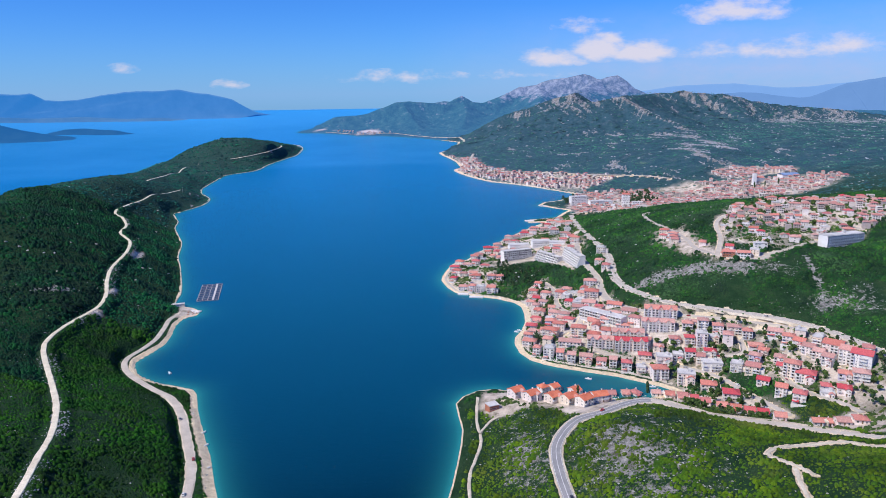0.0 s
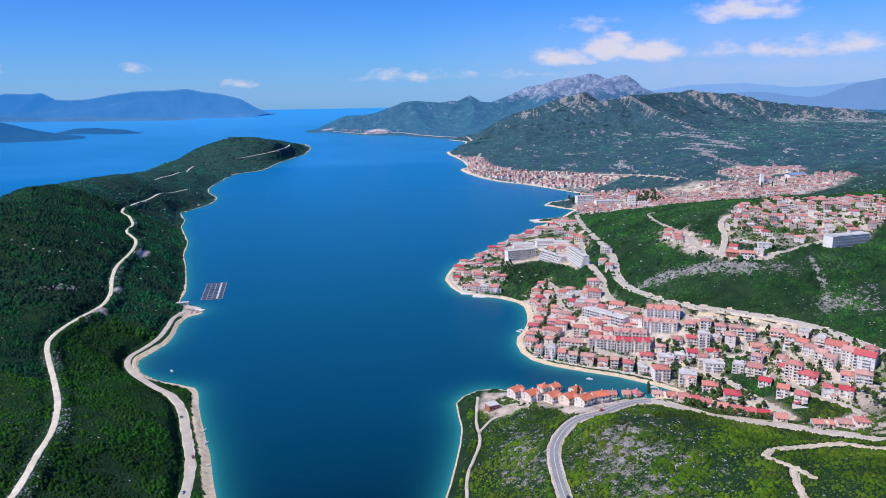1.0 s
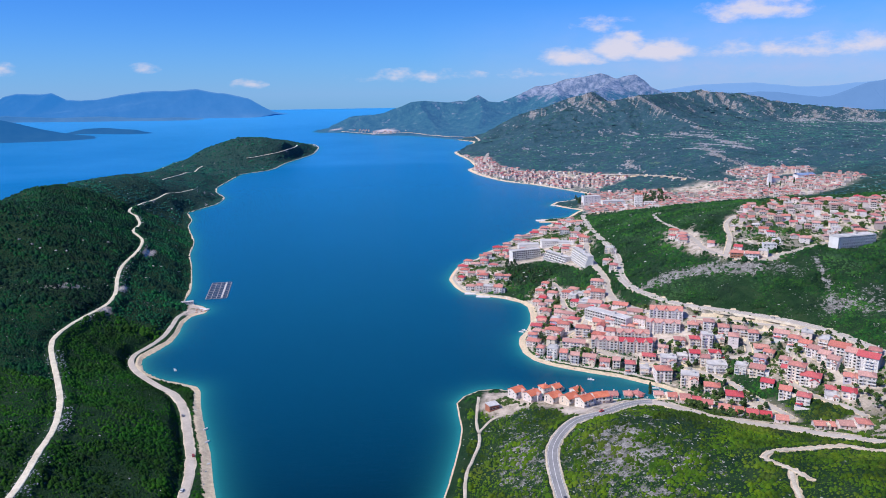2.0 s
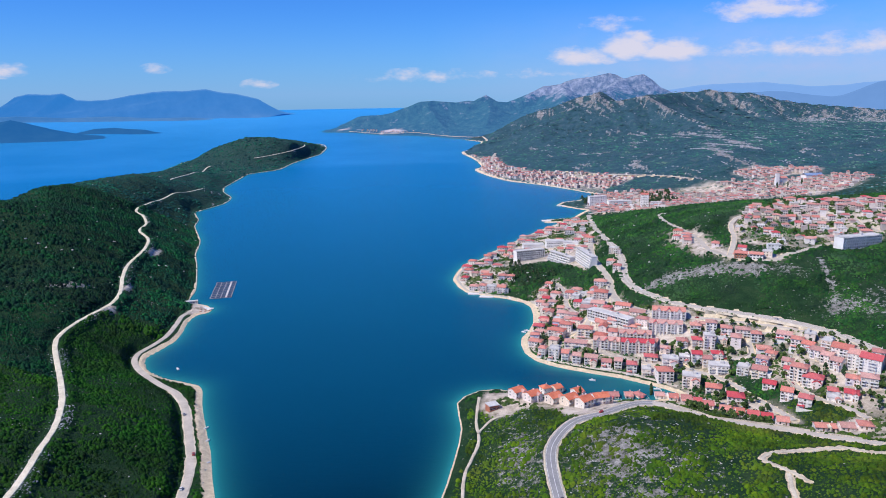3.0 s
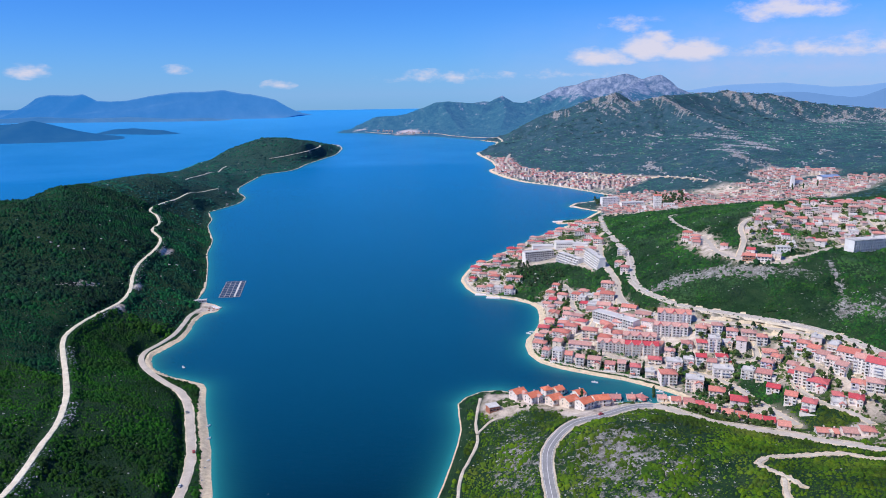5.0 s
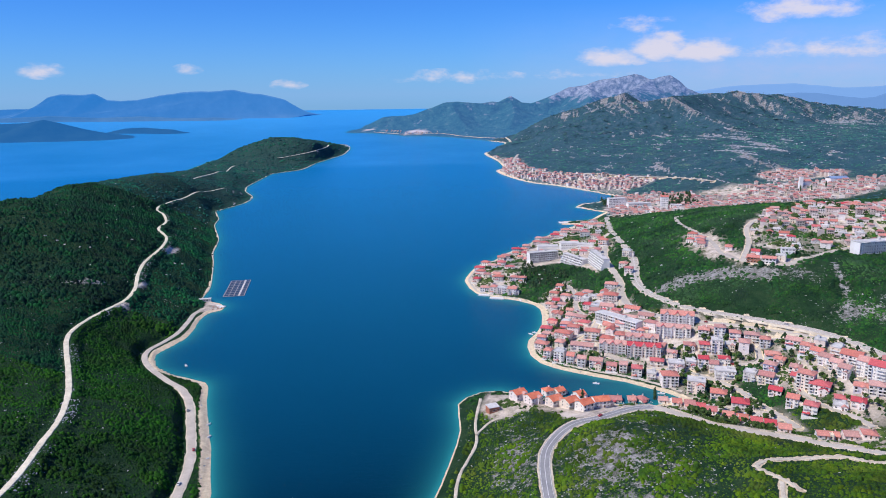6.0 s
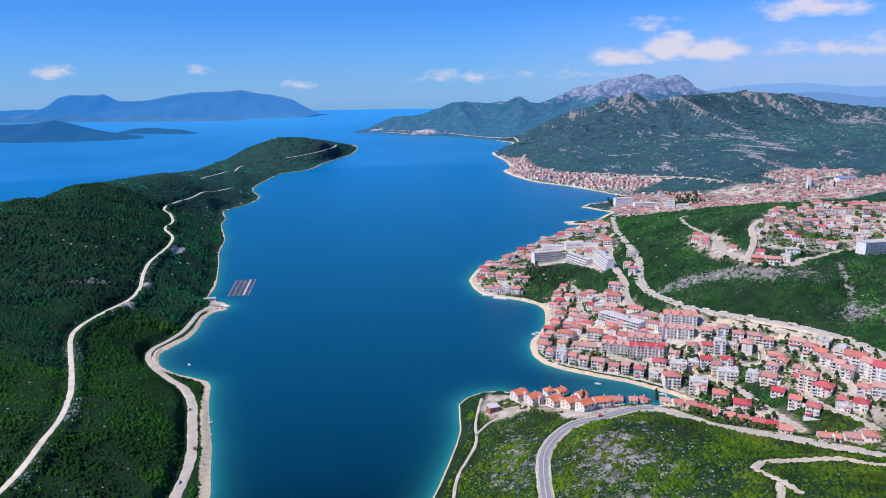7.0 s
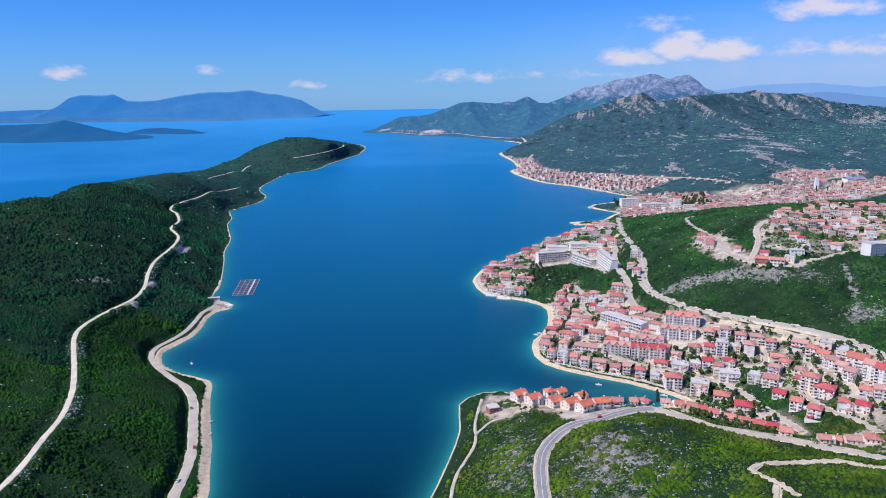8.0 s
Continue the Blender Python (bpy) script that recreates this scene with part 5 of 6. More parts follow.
def flat_roof_mesh(w, d):
    s = Shape().box(-w / 2 - 0.3, w / 2 + 0.3, -d / 2 - 0.3, d / 2 + 0.3, 0, 0.25)
    for a, b, c, e in ((-w / 2 - 0.3, w / 2 + 0.3, -d / 2 - 0.3, -d / 2 - 0.1), (-w / 2 - 0.3, w / 2 + 0.3, d / 2 + 0.1, d / 2 + 0.3),
                       (-w / 2 - 0.3, -w / 2 - 0.1, -d / 2 - 0.1, d / 2 + 0.1), (w / 2 + 0.1, w / 2 + 0.3, -d / 2 - 0.1, d / 2 + 0.1)):
        s.box(a, b, c, e, 0.25, 0.7)
    s.box(w * 0.1, w * 0.1 + 2.6, d * 0.05, d * 0.05 + 2.4, 0.25, 2.6)
    return s.mesh("roof", MAT_SLAB)


STOREY = 2.65
MESHES, HOUSE_KINDS = {}, {}


def shared(key, make):
    if key not in MESHES:
        MESHES[key] = make()
    return MESHES[key]


def wing_mesh(x0, x1, y0, y1, h, rise):
    """A gabled wing that stands forward of the house, its gable to the front."""
    mid = (x0 + x1) / 2
    s = Shape().box(x0, x1, y0, y1, -4.5, h)
    return s.add([(x0, y0, h), (x1, y0, h), (mid, y0, h + rise)], [(0, 1, 2)]).mesh("front_wing", MAT_WALL)


def wing_roof_mesh(x0, x1, y0, y1, h, rise, over=0.45, thick=0.22):
    mid, s = (x0 + x1) / 2, Shape()
    for side, edge in ((-1, x0 - over), (1, x1 + over)):
        low = h - rise * over / (mid - x0)
        v = [(edge, y0 - over, low), (edge, y1, low), (mid, y1, h + rise), (mid, y0 - over, h + rise)]
        v += [(p[0], p[1], p[2] + thick) for p in v]
        s.add(v, [(0, 1, 2, 3), (4, 7, 6, 5), (0, 3, 7, 4), (0, 4, 5, 1), (1, 5, 6, 2)])
    return s.mesh("wing_roof", MAT_ROOF)


def terrace_mesh(x0, x1, y0, y1, z):
    """A walled terrace on its own base."""
    s = Shape().box(x0, x1, y0, y1, -4.5, z)
    s.box(x0, x1, y0, y0 + 0.18, z, z + 0.9).box(x0, x0 + 0.18, y0 + 0.18, y1, z, z + 0.9).box(x1 - 0.18, x1, y0 + 0.18, y1, z, z + 0.9)
    return s.mesh("terrace", MAT_TRIM)


def lean_to_mesh(x0, x1, y0, y1, low, high, thick=0.2):
    v = [(x0, y0, low), (x1, y0, low), (x1, y1, high), (x0, y1, high)]
    v += [(p[0], p[1], p[2] + thick) for p in v]
    s = Shape().add(v, [(0, 3, 2, 1), (4, 5, 6, 7), (0, 1, 5, 4), (1, 2, 6, 5), (2, 3, 7, 6), (3, 0, 4, 7)])
    for x in (x0 + 0.3, x1 - 0.3):
        s.box(x - 0.12, x + 0.12, y0 + 0.25, y0 + 0.5, -4.5, low + 0.02)
    return s.mesh("porch_roof", MAT_ROOF)


def build_house(w, d, storeys, roof, detail, fresh=False, variant=0):
    """One house, its front towards -y, on an empty at its base. Detail: 2 near, 1 middle distance. Variant: 0 plain, 1 side annexe, 2 front terrace and porch, 3 gabled front wing."""
    base = new("apartment_building" if storeys >= 4 or w > 24 else "house")
    h = storeys * STOREY + 0.4
    rise = d / 2 * 0.43
    roofing = MAT_ROOF_NEW if fresh else MAT_ROOF
    s = Shape().box(-w / 2, w / 2, -d / 2, d / 2, -4.5, h)
    if roof == "g":
        s.add([(-w / 2, -d / 2, h), (-w / 2, d / 2, h), (-w / 2, 0, h + rise), (w / 2, -d / 2, h), (w / 2, d / 2, h), (w / 2, 0, h + rise)], [(0, 2, 1), (3, 4, 5)])
    s.box(-w / 2 - 0.08, w / 2 + 0.08, -d / 2 - 0.08, d / 2 + 0.08, -4.5, 0.35)
    child("wall", s.mesh("wall", MAT_WALL), base)
    lift = Matrix.Translation((0, 0, h + 0.01))
    if roof == "g":
        top = child("roof", gable_roof_mesh(w, d, rise), base, lift)
        top.data.materials[0] = roofing
    elif roof == "h":
        top = child("roof", hip_roof_mesh(w, d, rise * 0.95), base, lift)
        top.data.materials[0] = roofing
    else:
        child("roof", flat_roof_mesh(w, d), base, lift, "pale flat concrete roof with parapet")
    if detail == 2 and w > 24 and roof == "g":
        for k in range(3):
            x = w * (k - 1) * 0.31
            gable = wing_roof_mesh(x - 2.3, x + 2.3, -d / 2 - 0.5, 0, 0.0, rise * 0.92)
            child("cross_gable", gable, top, pose(0, 0, 0.12))
            face = Shape().add([(x - 2.3, -d / 2 - 0.5, -1.2), (x + 2.3, -d / 2 - 0.5, -1.2), (x + 2.3, -d / 2 - 0.5, 0.1), (x, -d / 2 - 0.5, rise * 0.92), (x - 2.3, -d / 2 - 0.5, 0.1),
                                (x - 2.3, 0, -1.2), (x + 2.3, 0, -1.2), (x + 2.3, 0, 0.1), (x, 0, rise * 0.92), (x - 2.3, 0, 0.1)], [(0, 1, 2, 3, 4), (5, 9, 8, 7, 6), (0, 4, 9, 5), (1, 6, 7, 2), (0, 5, 6, 1)])
            child("gable_wall", face.mesh("gable_wall", MAT_WALL), top, pose(0, 0, 0.08))
        n = max(2, round(w / 3.4))
        for k in range(n + 1):
            pier = shared(("pier", storeys), lambda: Shape().box(-0.16, 0.16, -1.45, 0, -4.5, h + 0.3).mesh("pier", MAT_PLASTER))
            child("pier", pier, base, pose(-w / 2 + k * w / n, -d / 2 - 0.02, 0))
    front, wing = -d / 2, None
    if variant == 1:
        low = max(1, storeys - 1) * STOREY
        s = Shape().box(w / 2, w / 2 + 3.6, -d / 2 + 1.0, d / 2 - 1.2, -4.5, low)
        s.box(w / 2, w / 2 + 3.6, -d / 2 + 1.0, -d / 2 + 1.2, low, low + 0.9).box(w / 2 + 3.4, w / 2 + 3.6, -d / 2 + 1.2, d / 2 - 1.2, low, low + 0.9)
        child("annexe", s.mesh("annexe", MAT_WALL), base)
        if detail == 2:
            child("window", shared("window", lambda: window_mesh(1.3, 1.45)), base, pose(w / 2 + 1.8, -d / 2 + 1.0, 0.95))
    elif variant == 2:
        child("terrace", terrace_mesh(-w / 2 - 0.6, w / 2 + 1.6, -d / 2 - 3.6, -d / 2 - 0.09, 0.25), base)
        child("porch_roof", lean_to_mesh(-w / 2 - 0.2, 0.0, -d / 2 - 2.8, -d / 2 - 0.02, 2.35, 2.95), base)
    elif variant == 3:
        wing = (0.3, w / 2 - 0.5)
        high = h if storeys < 3 else h - STOREY
        child("front_wing", wing_mesh(*wing, -d / 2 - 2.2, -d / 2, high, (wing[1] - wing[0]) * 0.28), base)
        child("wing_roof", wing_roof_mesh(*wing, -d / 2 - 2.2, -d / 2 + (1.5 if storeys < 3 else -0.02), high, (wing[1] - wing[0]) * 0.28), base)
    win = shared("window", lambda: window_mesh(1.3, 1.45))
    tall = shared("tall_window", lambda: window_mesh(1.9, 2.15))
    if roof != "f" and detail == 2:
        chimney = shared("chimney", lambda: Shape().box(-0.35, 0.35, -0.35, 0.35, -1.6, 0.9).box(-0.5, 0.5, -0.5, 0.5, 0.9, 1.05).mesh("chimney", MAT_WALL))
        child("chimney", chimney, top, pose(w * 0.22, d * 0.12, rise))
    bays = max(2, round(w / 3.4))
    span = w / bays
    for floor in range(storeys):
        z = floor * STOREY + 0.5
        for bay in range(bays):
            x = -w / 2 + span * (bay + 0.5)
            ahead = wing is not None and wing[0] - 0.6 < x < wing[1] + 0.6 and (storeys < 3 or floor < storeys - 1)
            if ahead:
                x = min(max(x, wing[0] + 1.1), wing[1] - 1.1)
            y = front - (2.2 if ahead else 0.0)
            open_bay = detail == 2 and floor > 0 and not ahead and (bay % 3 != 1 or bays == 2)
            if floor == 0 and bay == bays // 2:
                door = shared("door", lambda: Shape().box(-0.55, 0.55, -0.05, 0.05, 0, 2.1).box(-0.65, 0.65, -0.03, 0.04, 2.1, 2.25).mesh("door", MAT_DOOR))
                child("door", door, base, pose(x, y, 0.3))
                continue
            child("window", tall if open_bay else win, base, pose(x, y, z - 0.35 if open_bay else z + 0.45))
            if open_bay:
                child("balcony", shared(("balcony", round(span * 0.94, 1)), lambda: balcony_mesh(span * 0.94)), base, pose(x, y, z - 0.4))
        for y in ((-d / 4, d / 4) if detail == 2 and storeys == 2 and w > 9 else (0,)):
            child("window", win, base, pose(-w / 2, y, z + 0.45, 0, 0, -90))
    return base


WALL_WORDS = {"h": "white plastered house with a red hipped tile roof", "g": "white plastered house with a red gabled tile roof", "f": "white plastered house with a flat concrete roof"}


def put_house(x, y, w, d, storeys, roof, turn, group, detail=2, z=None):
    x, y = float(x), float(y)
    if z is None:
        a = radians(turn)
        z = float(ground_height([x + d / 2 * math.sin(a)], [y - d / 2 * math.cos(a)])[0])
    place = draw_in((x, y, z))
    m = pose(*place, 0, 0, turn)
    variant = 0 if w > 16 or storeys > 4 else int(hashed(round(x), round(y)) * 4)
    key = (w, d, storeys, roof, detail, group == "houses on the quay" and storeys == 2, variant)
    if key in HOUSE_KINDS:
        ob = copy_thing(HOUSE_KINDS[key], m)
    else:
        ob = HOUSE_KINDS[key] = build_house(*key)
        ob.matrix_basis = m
    big = storeys >= 4 or w > 24
    words = WALL_WORDS[roof].replace("house", f"{storeys}-storey apartment building" if big else f"{storeys}-storey house")
    words = words.replace("tile ", "") if big else words
    words += ("", " and annexe", " and terrace", " and wing")[variant]
    return tagged(ob, words, "apartment building" if big else "house", group)


BUILT = []
for group, rows in (("houses on the quay", HOUSES_QUAY), ("houses along the road", HOUSES_ROADSIDE), ("houses on the bay front", HOUSES_BAYFRONT), ("houses on the terraces", HOUSES_TERRACES),
                    ("houses on the slope", HOUSES_SLOPE), ("houses in the upper row", HOUSES_UPPERROW), ("houses in the centre", HOUSES_CENTRE), ("houses on the point", HOUSES_POINT),
                    ("houses on the north shore", HOUSES_NORTHSHORE)):
    for row in rows:
        if group == "houses on the quay":
            row = (row[0], row[1], row[2] * (1.1 if row[4] == 2 else 0.9), row[3], *row[4:])
        put_house(*row, group)
        BUILT.append((row[0], row[1], max(row[2], row[3])))


def fill_district(outline, gap, group, seed, detail, turn, sizes, most):
    """Houses on free ground inside an outline."""
    g = random.Random(seed)
    xs, ys = [p[0] for p in outline], [p[1] for p in outline]
    n = 6000
    x = np.array([g.uniform(min(xs), max(xs)) for _ in range(n)])
    y = np.array([g.uniform(min(ys), max(ys)) for _ in range(n)])
    d, _ = road_field(x, y)
    ok = (shore_distance(x, y, outline) > 5) & (d > 6) & (shore(x, y) > 9)
    count = 0
    for px, py in zip(x[ok], y[ok]):
        if count >= most:
            break
        if any((px - bx) ** 2 + (py - by) ** 2 < (gap + size * 0.35) ** 2 for bx, by, size in BUILT):
            continue
        w, dd, st, roof = g.choice(sizes)
        put_house(px, py, w, dd, st, roof, turn + g.choice((0, 0, 0, 90)) + g.uniform(-9, 9), group, detail)
        BUILT.append((px, py, max(w, dd)))
        count += 1


SMALL = [(9, 8, 2, "h"), (10, 9, 2, "h"), (11, 9, 2, "h"), (8, 8, 1, "g"), (11, 8, 2, "g"), (12, 10, 2, "h"), (10, 9, 2, "f"), (9, 8, 2, "g"), (9, 8, 1, "f"), (13, 8, 1, "h"), (12, 9, 3, "h")]
LOWER = [(72, 905), (104, 945), (116, 900), (140, 880), (168, 905), (168, 850), (172, 795), (190, 770), (240, 730), (300, 690), (322, 660), (300, 640), (262, 650), (240, 665), (160, 675),
         (90, 700), (58, 730), (60, 755), (72, 800)]
fill_district(LOWER, 7.5, "houses in the lower town", 5, 1, -20, SMALL, 42)
fill_district(TOWN[0], 8.0, "houses on the headland", 6, 1, -10, SMALL, 45)
fill_district(TOWN[4], 10, "houses by the building site", 7, 1, -25, SMALL, 9)
fill_district(TOWN[5], 9, "houses in the upper town", 8, 1, -15, SMALL, 47)


def far_houses(name, districts, gap, seed, label):
    """Closely built houses far off, in one mesh of walls and roofs."""
    g = random.Random(seed)
    s = Shape()
    for outline, most, turn in districts:
        xs, ys = [p[0] for p in outline], [p[1] for p in outline]
        x = np.array([g.uniform(min(xs), max(xs)) for _ in range(12000)])
        y = np.array([g.uniform(min(ys), max(ys)) for _ in range(12000)])
        d, _ = road_field(x, y)
        wood = fbm(x / 90, y / 90, 3) > 0.6
        ok = (shore_distance(x, y, outline) > 3) & (d > 5) & (shore(x, y) > 12) & ~wood
        cells, count = {}, 0
        for bx, by, size in BUILT:
            cells[(int(bx // gap), int(by // gap))] = (bx, by)
        xs, ys = x[ok], y[ok]
        zs = ground_height(xs, ys)
        for px, py, z in zip(xs, ys, zs):
            i, j = int(px // gap), int(py // gap)
            near = [cells[(i + a, j + b)] for a in (-1, 0, 1) for b in (-1, 0, 1) if (i + a, j + b) in cells]
            if count >= most or any((px - bx) ** 2 + (py - by) ** 2 < gap * gap for bx, by in near):
                continue
            cells[(i, j)] = (px, py)
            count += 1
            w, dd, h = g.uniform(6, 11), g.uniform(5.5, 8.5), g.choice((3.2, 3.6, 4.5, 5.2, 5.6, 6.4, 8.2))
            a = radians(turn + g.choice((0, 0, 90)) + g.uniform(-12, 12))
            c, sn = math.cos(a), math.sin(a)
            at = lambda u, v, q: (px + u * c - v * sn, py + u * sn + v * c, z + q)
            u, v = w / 2, dd / 2
            wall = [at(-u, -v, -5), at(u, -v, -5), at(u, v, -5), at(-u, v, -5), at(-u, -v, h), at(u, -v, h), at(u, v, h), at(-u, v, h)]
            s.add(wall, [(0, 1, 5, 4), (1, 2, 6, 5), (2, 3, 7, 6), (3, 0, 4, 7), (4, 5, 6, 7)])
            if g.random() < 0.45:
                k = g.uniform(0.35, 0.6)
                s.add([at(-u, -v - 2.6, -5), at(-u + w * k, -v - 2.6, -5), at(-u + w * k, -v, -5), at(-u, -v, -5), at(-u, -v - 2.6, h * 0.55), at(-u + w * k, -v - 2.6, h * 0.55), at(-u + w * k, -v, h * 0.55), at(-u, -v, h * 0.55)],
                      [(0, 1, 5, 4), (1, 2, 6, 5), (3, 0, 4, 7), (4, 5, 6, 7)])
            if g.random() < 0.7:
                u, v, r = u + 0.6, v + 0.6, max(u - v, 0.4)
                s.add([at(-u, -v, h), at(u, -v, h), at(u, v, h), at(-u, v, h), at(-r, 0, h + 2.1), at(r, 0, h + 2.1)], [(0, 1, 5, 4), (1, 2, 5), (2, 3, 4, 5), (3, 0, 4), (0, 3, 2, 1)], 1)
            for floor in range(int(h // 2.7)):
                for bay in (-0.28, 0.0, 0.28):
                    q, ww = floor * 2.75 + 1.0, w * bay
                    s.add([at(ww - 0.75, -dd / 2 - 0.06, q), at(ww + 0.75, -dd / 2 - 0.06, q), at(ww + 0.75, -dd / 2 - 0.06, q + 1.4), at(ww - 0.75, -dd / 2 - 0.06, q + 1.4)], [(0, 1, 2, 3)], 2)
    s.v = [tuple(p) for p in draw_in(np.array(s.v)).tolist()]
    ob = new(name, s.mesh(name, MAT_FAR_WALL, MAT_FAR_ROOF, MAT_GLASS))
    return tagged(ob, label, "houses", kind="stuff")


far_houses("hillside_houses", [(TOWN[5], 120, -15)], 12.0, 31, "closely built pale houses with red roofs on the upper slope")
far_houses("far_shore_houses", [(TOWN[6], 700, -15), (TOWN[7], 1300, 25), (TOWN[8], 150, 0)], 8.4, 32, "dense far houses with pale walls and red tile roofs")


# ---- large buildings ----
def slab_building(name, a, b, depth, floors, label, set_back=0.0, bay=3.6, category="hotel", storey=2.9, pane_high=2.25):
    """A long building with its front from a to b (seen from outside, left to right), balcony slabs, partitions and glazing on every floor."""
    a, b = np.array(a, float), np.array(b, float)
    long = float(np.hypot(*(b - a)))
    turn = math.degrees(math.atan2(b[1] - a[1], b[0] - a[0]))
    mid = (a + b) / 2
    base = new(name)
    base.matrix_basis = pose(mid[0], mid[1], float(ground_height([mid[0]], [mid[1]])[0]), 0, 0, turn)
    for floor in range(floors):
        z, y0 = floor * storey, floor * set_back
        body = Shape().box(-long / 2, long / 2, y0 + 1.5, depth + floors * set_back * 0.5, z if floor else -6, z + storey)
        child("storey", body.mesh("storey", MAT_PLASTER), base)
        child("floor_slab", Shape().box(-long / 2 - 0.2, long / 2 + 0.2, y0, y0 + 1.55, z + storey - 0.02, z + storey + 0.2).mesh("floor_slab", MAT_TRIM), base)
        child("parapet", Shape().box(-long / 2, long / 2, y0, y0 + 0.12, z, z + 0.9).mesh("parapet", MAT_TRIM), base)
        n = max(2, round(long / bay))
        for k in range(n + 1):
            x = -long / 2 + k * long / n
            wall = shared((name, "partition"), lambda: Shape().box(-0.12, 0.12, 0.13, 1.5, 0, storey - 0.05).mesh("partition", MAT_PLASTER))
            child("partition", wall, base, pose(x, y0, z))
            if k < n:
                pane = shared((name, "window", n), lambda: window_mesh(long / n - 0.5, pane_high))
                child("window", pane, base, pose(x + long / n / 2, y0 + 1.5, z + 2.4 - pane_high))
    child("roof", flat_roof_mesh(long, depth - 1.6), base, pose(0, depth / 2 + 0.8 + floors * set_back * 0.5, floors * storey + 0.01), "pale flat roof with parapet")
    BUILT.append((mid[0], mid[1], long))
    return tagged(base, label, category)


def plain_block(name, x, y, w, d, h, turn, mat, roof_mat, label, category, bands=0, gable=0.0):
    """A single larger block with window bands and its roof."""
    base = new(name)
    base.matrix_basis = pose(*draw_in((x, y, float(ground_height([x], [y])[0]))), 0, 0, turn)
    child("wall", Shape().box(-w / 2, w / 2, -d / 2, d / 2, -5, h).mesh("wall", mat), base)
    if gable:
        s = Shape()
        for side in (-1, 1):
            v = [(-w / 2 - 0.5, side * (d / 2 + 0.5), h), (w / 2 + 0.5, side * (d / 2 + 0.5), h), (w / 2 + 0.5, 0, h + gable), (-w / 2 - 0.5, 0, h + gable)]
            v += [(p[0], p[1], p[2] + 0.3) for p in v]
            s.add(v, [(0, 3, 2, 1), (4, 5, 6, 7), (0, 1, 5, 4), (1, 2, 6, 5), (3, 0, 4, 7)])
        child("roof", s.mesh("roof", roof_mat), base)
    else:
        child("roof", Shape().box(-w / 2 - 0.3, w / 2 + 0.3, -d / 2 - 0.3, d / 2 + 0.3, h, h + 0.5).mesh("roof", roof_mat), base)
    n = max(2, round(w / 3.5))
    for k in range(bands):
        for bay in range(n):
            child("window", shared("block_window", lambda: window_mesh(2.3, 1.6)), base, pose(-w / 2 + (bay + 0.5) * w / n, -d / 2, 1.0 + k * h / bands))
    BUILT.append((x, y, max(w, d)))
    return tagged(base, label, category)


slab_building("hotel", (61, 1067), (104, 1084), 13, 5, "white terraced hotel wing with rows of balconies above pines", 0.5)
slab_building("hotel", (104, 1054), (129, 1010), 10, 4, "white stepped hotel wing with long balconies on the slope", 1.6)
slab_building("hotel", (139, 1020), (151, 960), 10, 6, "tall white hotel wing with long balcony bands", 0.8)
slab_building("school", (413, 824), (464, 842), 14, 4, "long white four-storey building with dark window bands", 0.0, 3.2, "building", 3.4, 1.3)
slab_building("clinic", (122, 766), (158, 728), 12, 3, "long grey flat-roofed building with window rows", 0.0, 3.2, "building", 3.2, 1.5)
plain_block("hotel_hall", 92, 1172, 34, 16, 7, 5, MAT_PLASTER, MAT_SLAB, "low white hotel hall with flat roof", "hotel", 1)
plain_block("hotel_hall", 126, 1158, 30, 18, 9, 5, MAT_PLASTER, MAT_SLAB, "low white hotel hall with flat roof terraces", "hotel", 2)
plain_block("hotel_hall", 148, 1128, 24, 14, 6, -10, MAT_PLASTER, MAT_SLAB, "low white hotel annexe with flat roof", "hotel", 1)
plain_block("shore_hotel", 270, 1650, 40, 16, 22, 12, MAT_PLASTER, MAT_SLAB, "large white shore hotel with flat roof", "hotel", 6)
plain_block("shore_hotel", 318, 1640, 52, 18, 12, 8, MAT_PLASTER, MAT_SLAB, "long white shore hotel annexe", "hotel", 3)
plain_block("tower_block", 352, 1540, 16, 15, 30, -8, MAT_PLASTER, MAT_ROOF, "tall pale tower block with red roof", "apartment building", 8, 3.0)
plain_block("tower_block", 372, 1520, 22, 12, 13, -8, MAT_PLASTER, MAT_SLAB, "pale apartment block beside the tower", "apartment building", 4)
plain_block("church_tower", 647, 1600, 7, 7, 27, 0, MAT_PLASTER, MAT_SLAB, "tall slim pale stone church tower", "church", 0)
plain_block("church", 660, 1612, 24, 12, 12, 20, MAT_PLASTER, MAT_ROOF, "pale stone church with red roof", "church", 1, 4.0)
plain_block("sports_hall", 720, 1600, 40, 20, 8, 10, MAT_PLASTER, MAT_BLUE, "large hall with blue sheet roof", "hall", 1, 4.0)
plain_block("unfinished_house", 297, 813, 13, 10, 6, -18, MAT_BRICK, MAT_ROOF, "unfinished brick house with crimson roof on bare ground", "house", 2, 2.0)
plain_block("unfinished_house", 311, 806, 14, 10, 6, -18, MAT_PLASTER, MAT_ROOF, "pale new house with crimson roof on bare ground", "house", 2, 2.0)
plain_block("brick_house", 17, 565, 9, 8, 4.2, 25, MAT_BRICK, MAT_SLAB, "unfinished orange brick house with concrete slab roof", "house", 1)
plain_block("site_office", 340, 832, 14, 8, 6, -10, MAT_PLASTER, MAT_SLAB, "white building with dark window bands on the slope", "building", 2)
plain_block("boat_shed", -362, 874, 16, 5, 3.0, 20, MAT_PLASTER, MAT_SLAB, "long low white shed beside the stone jetty", "shed", 1)


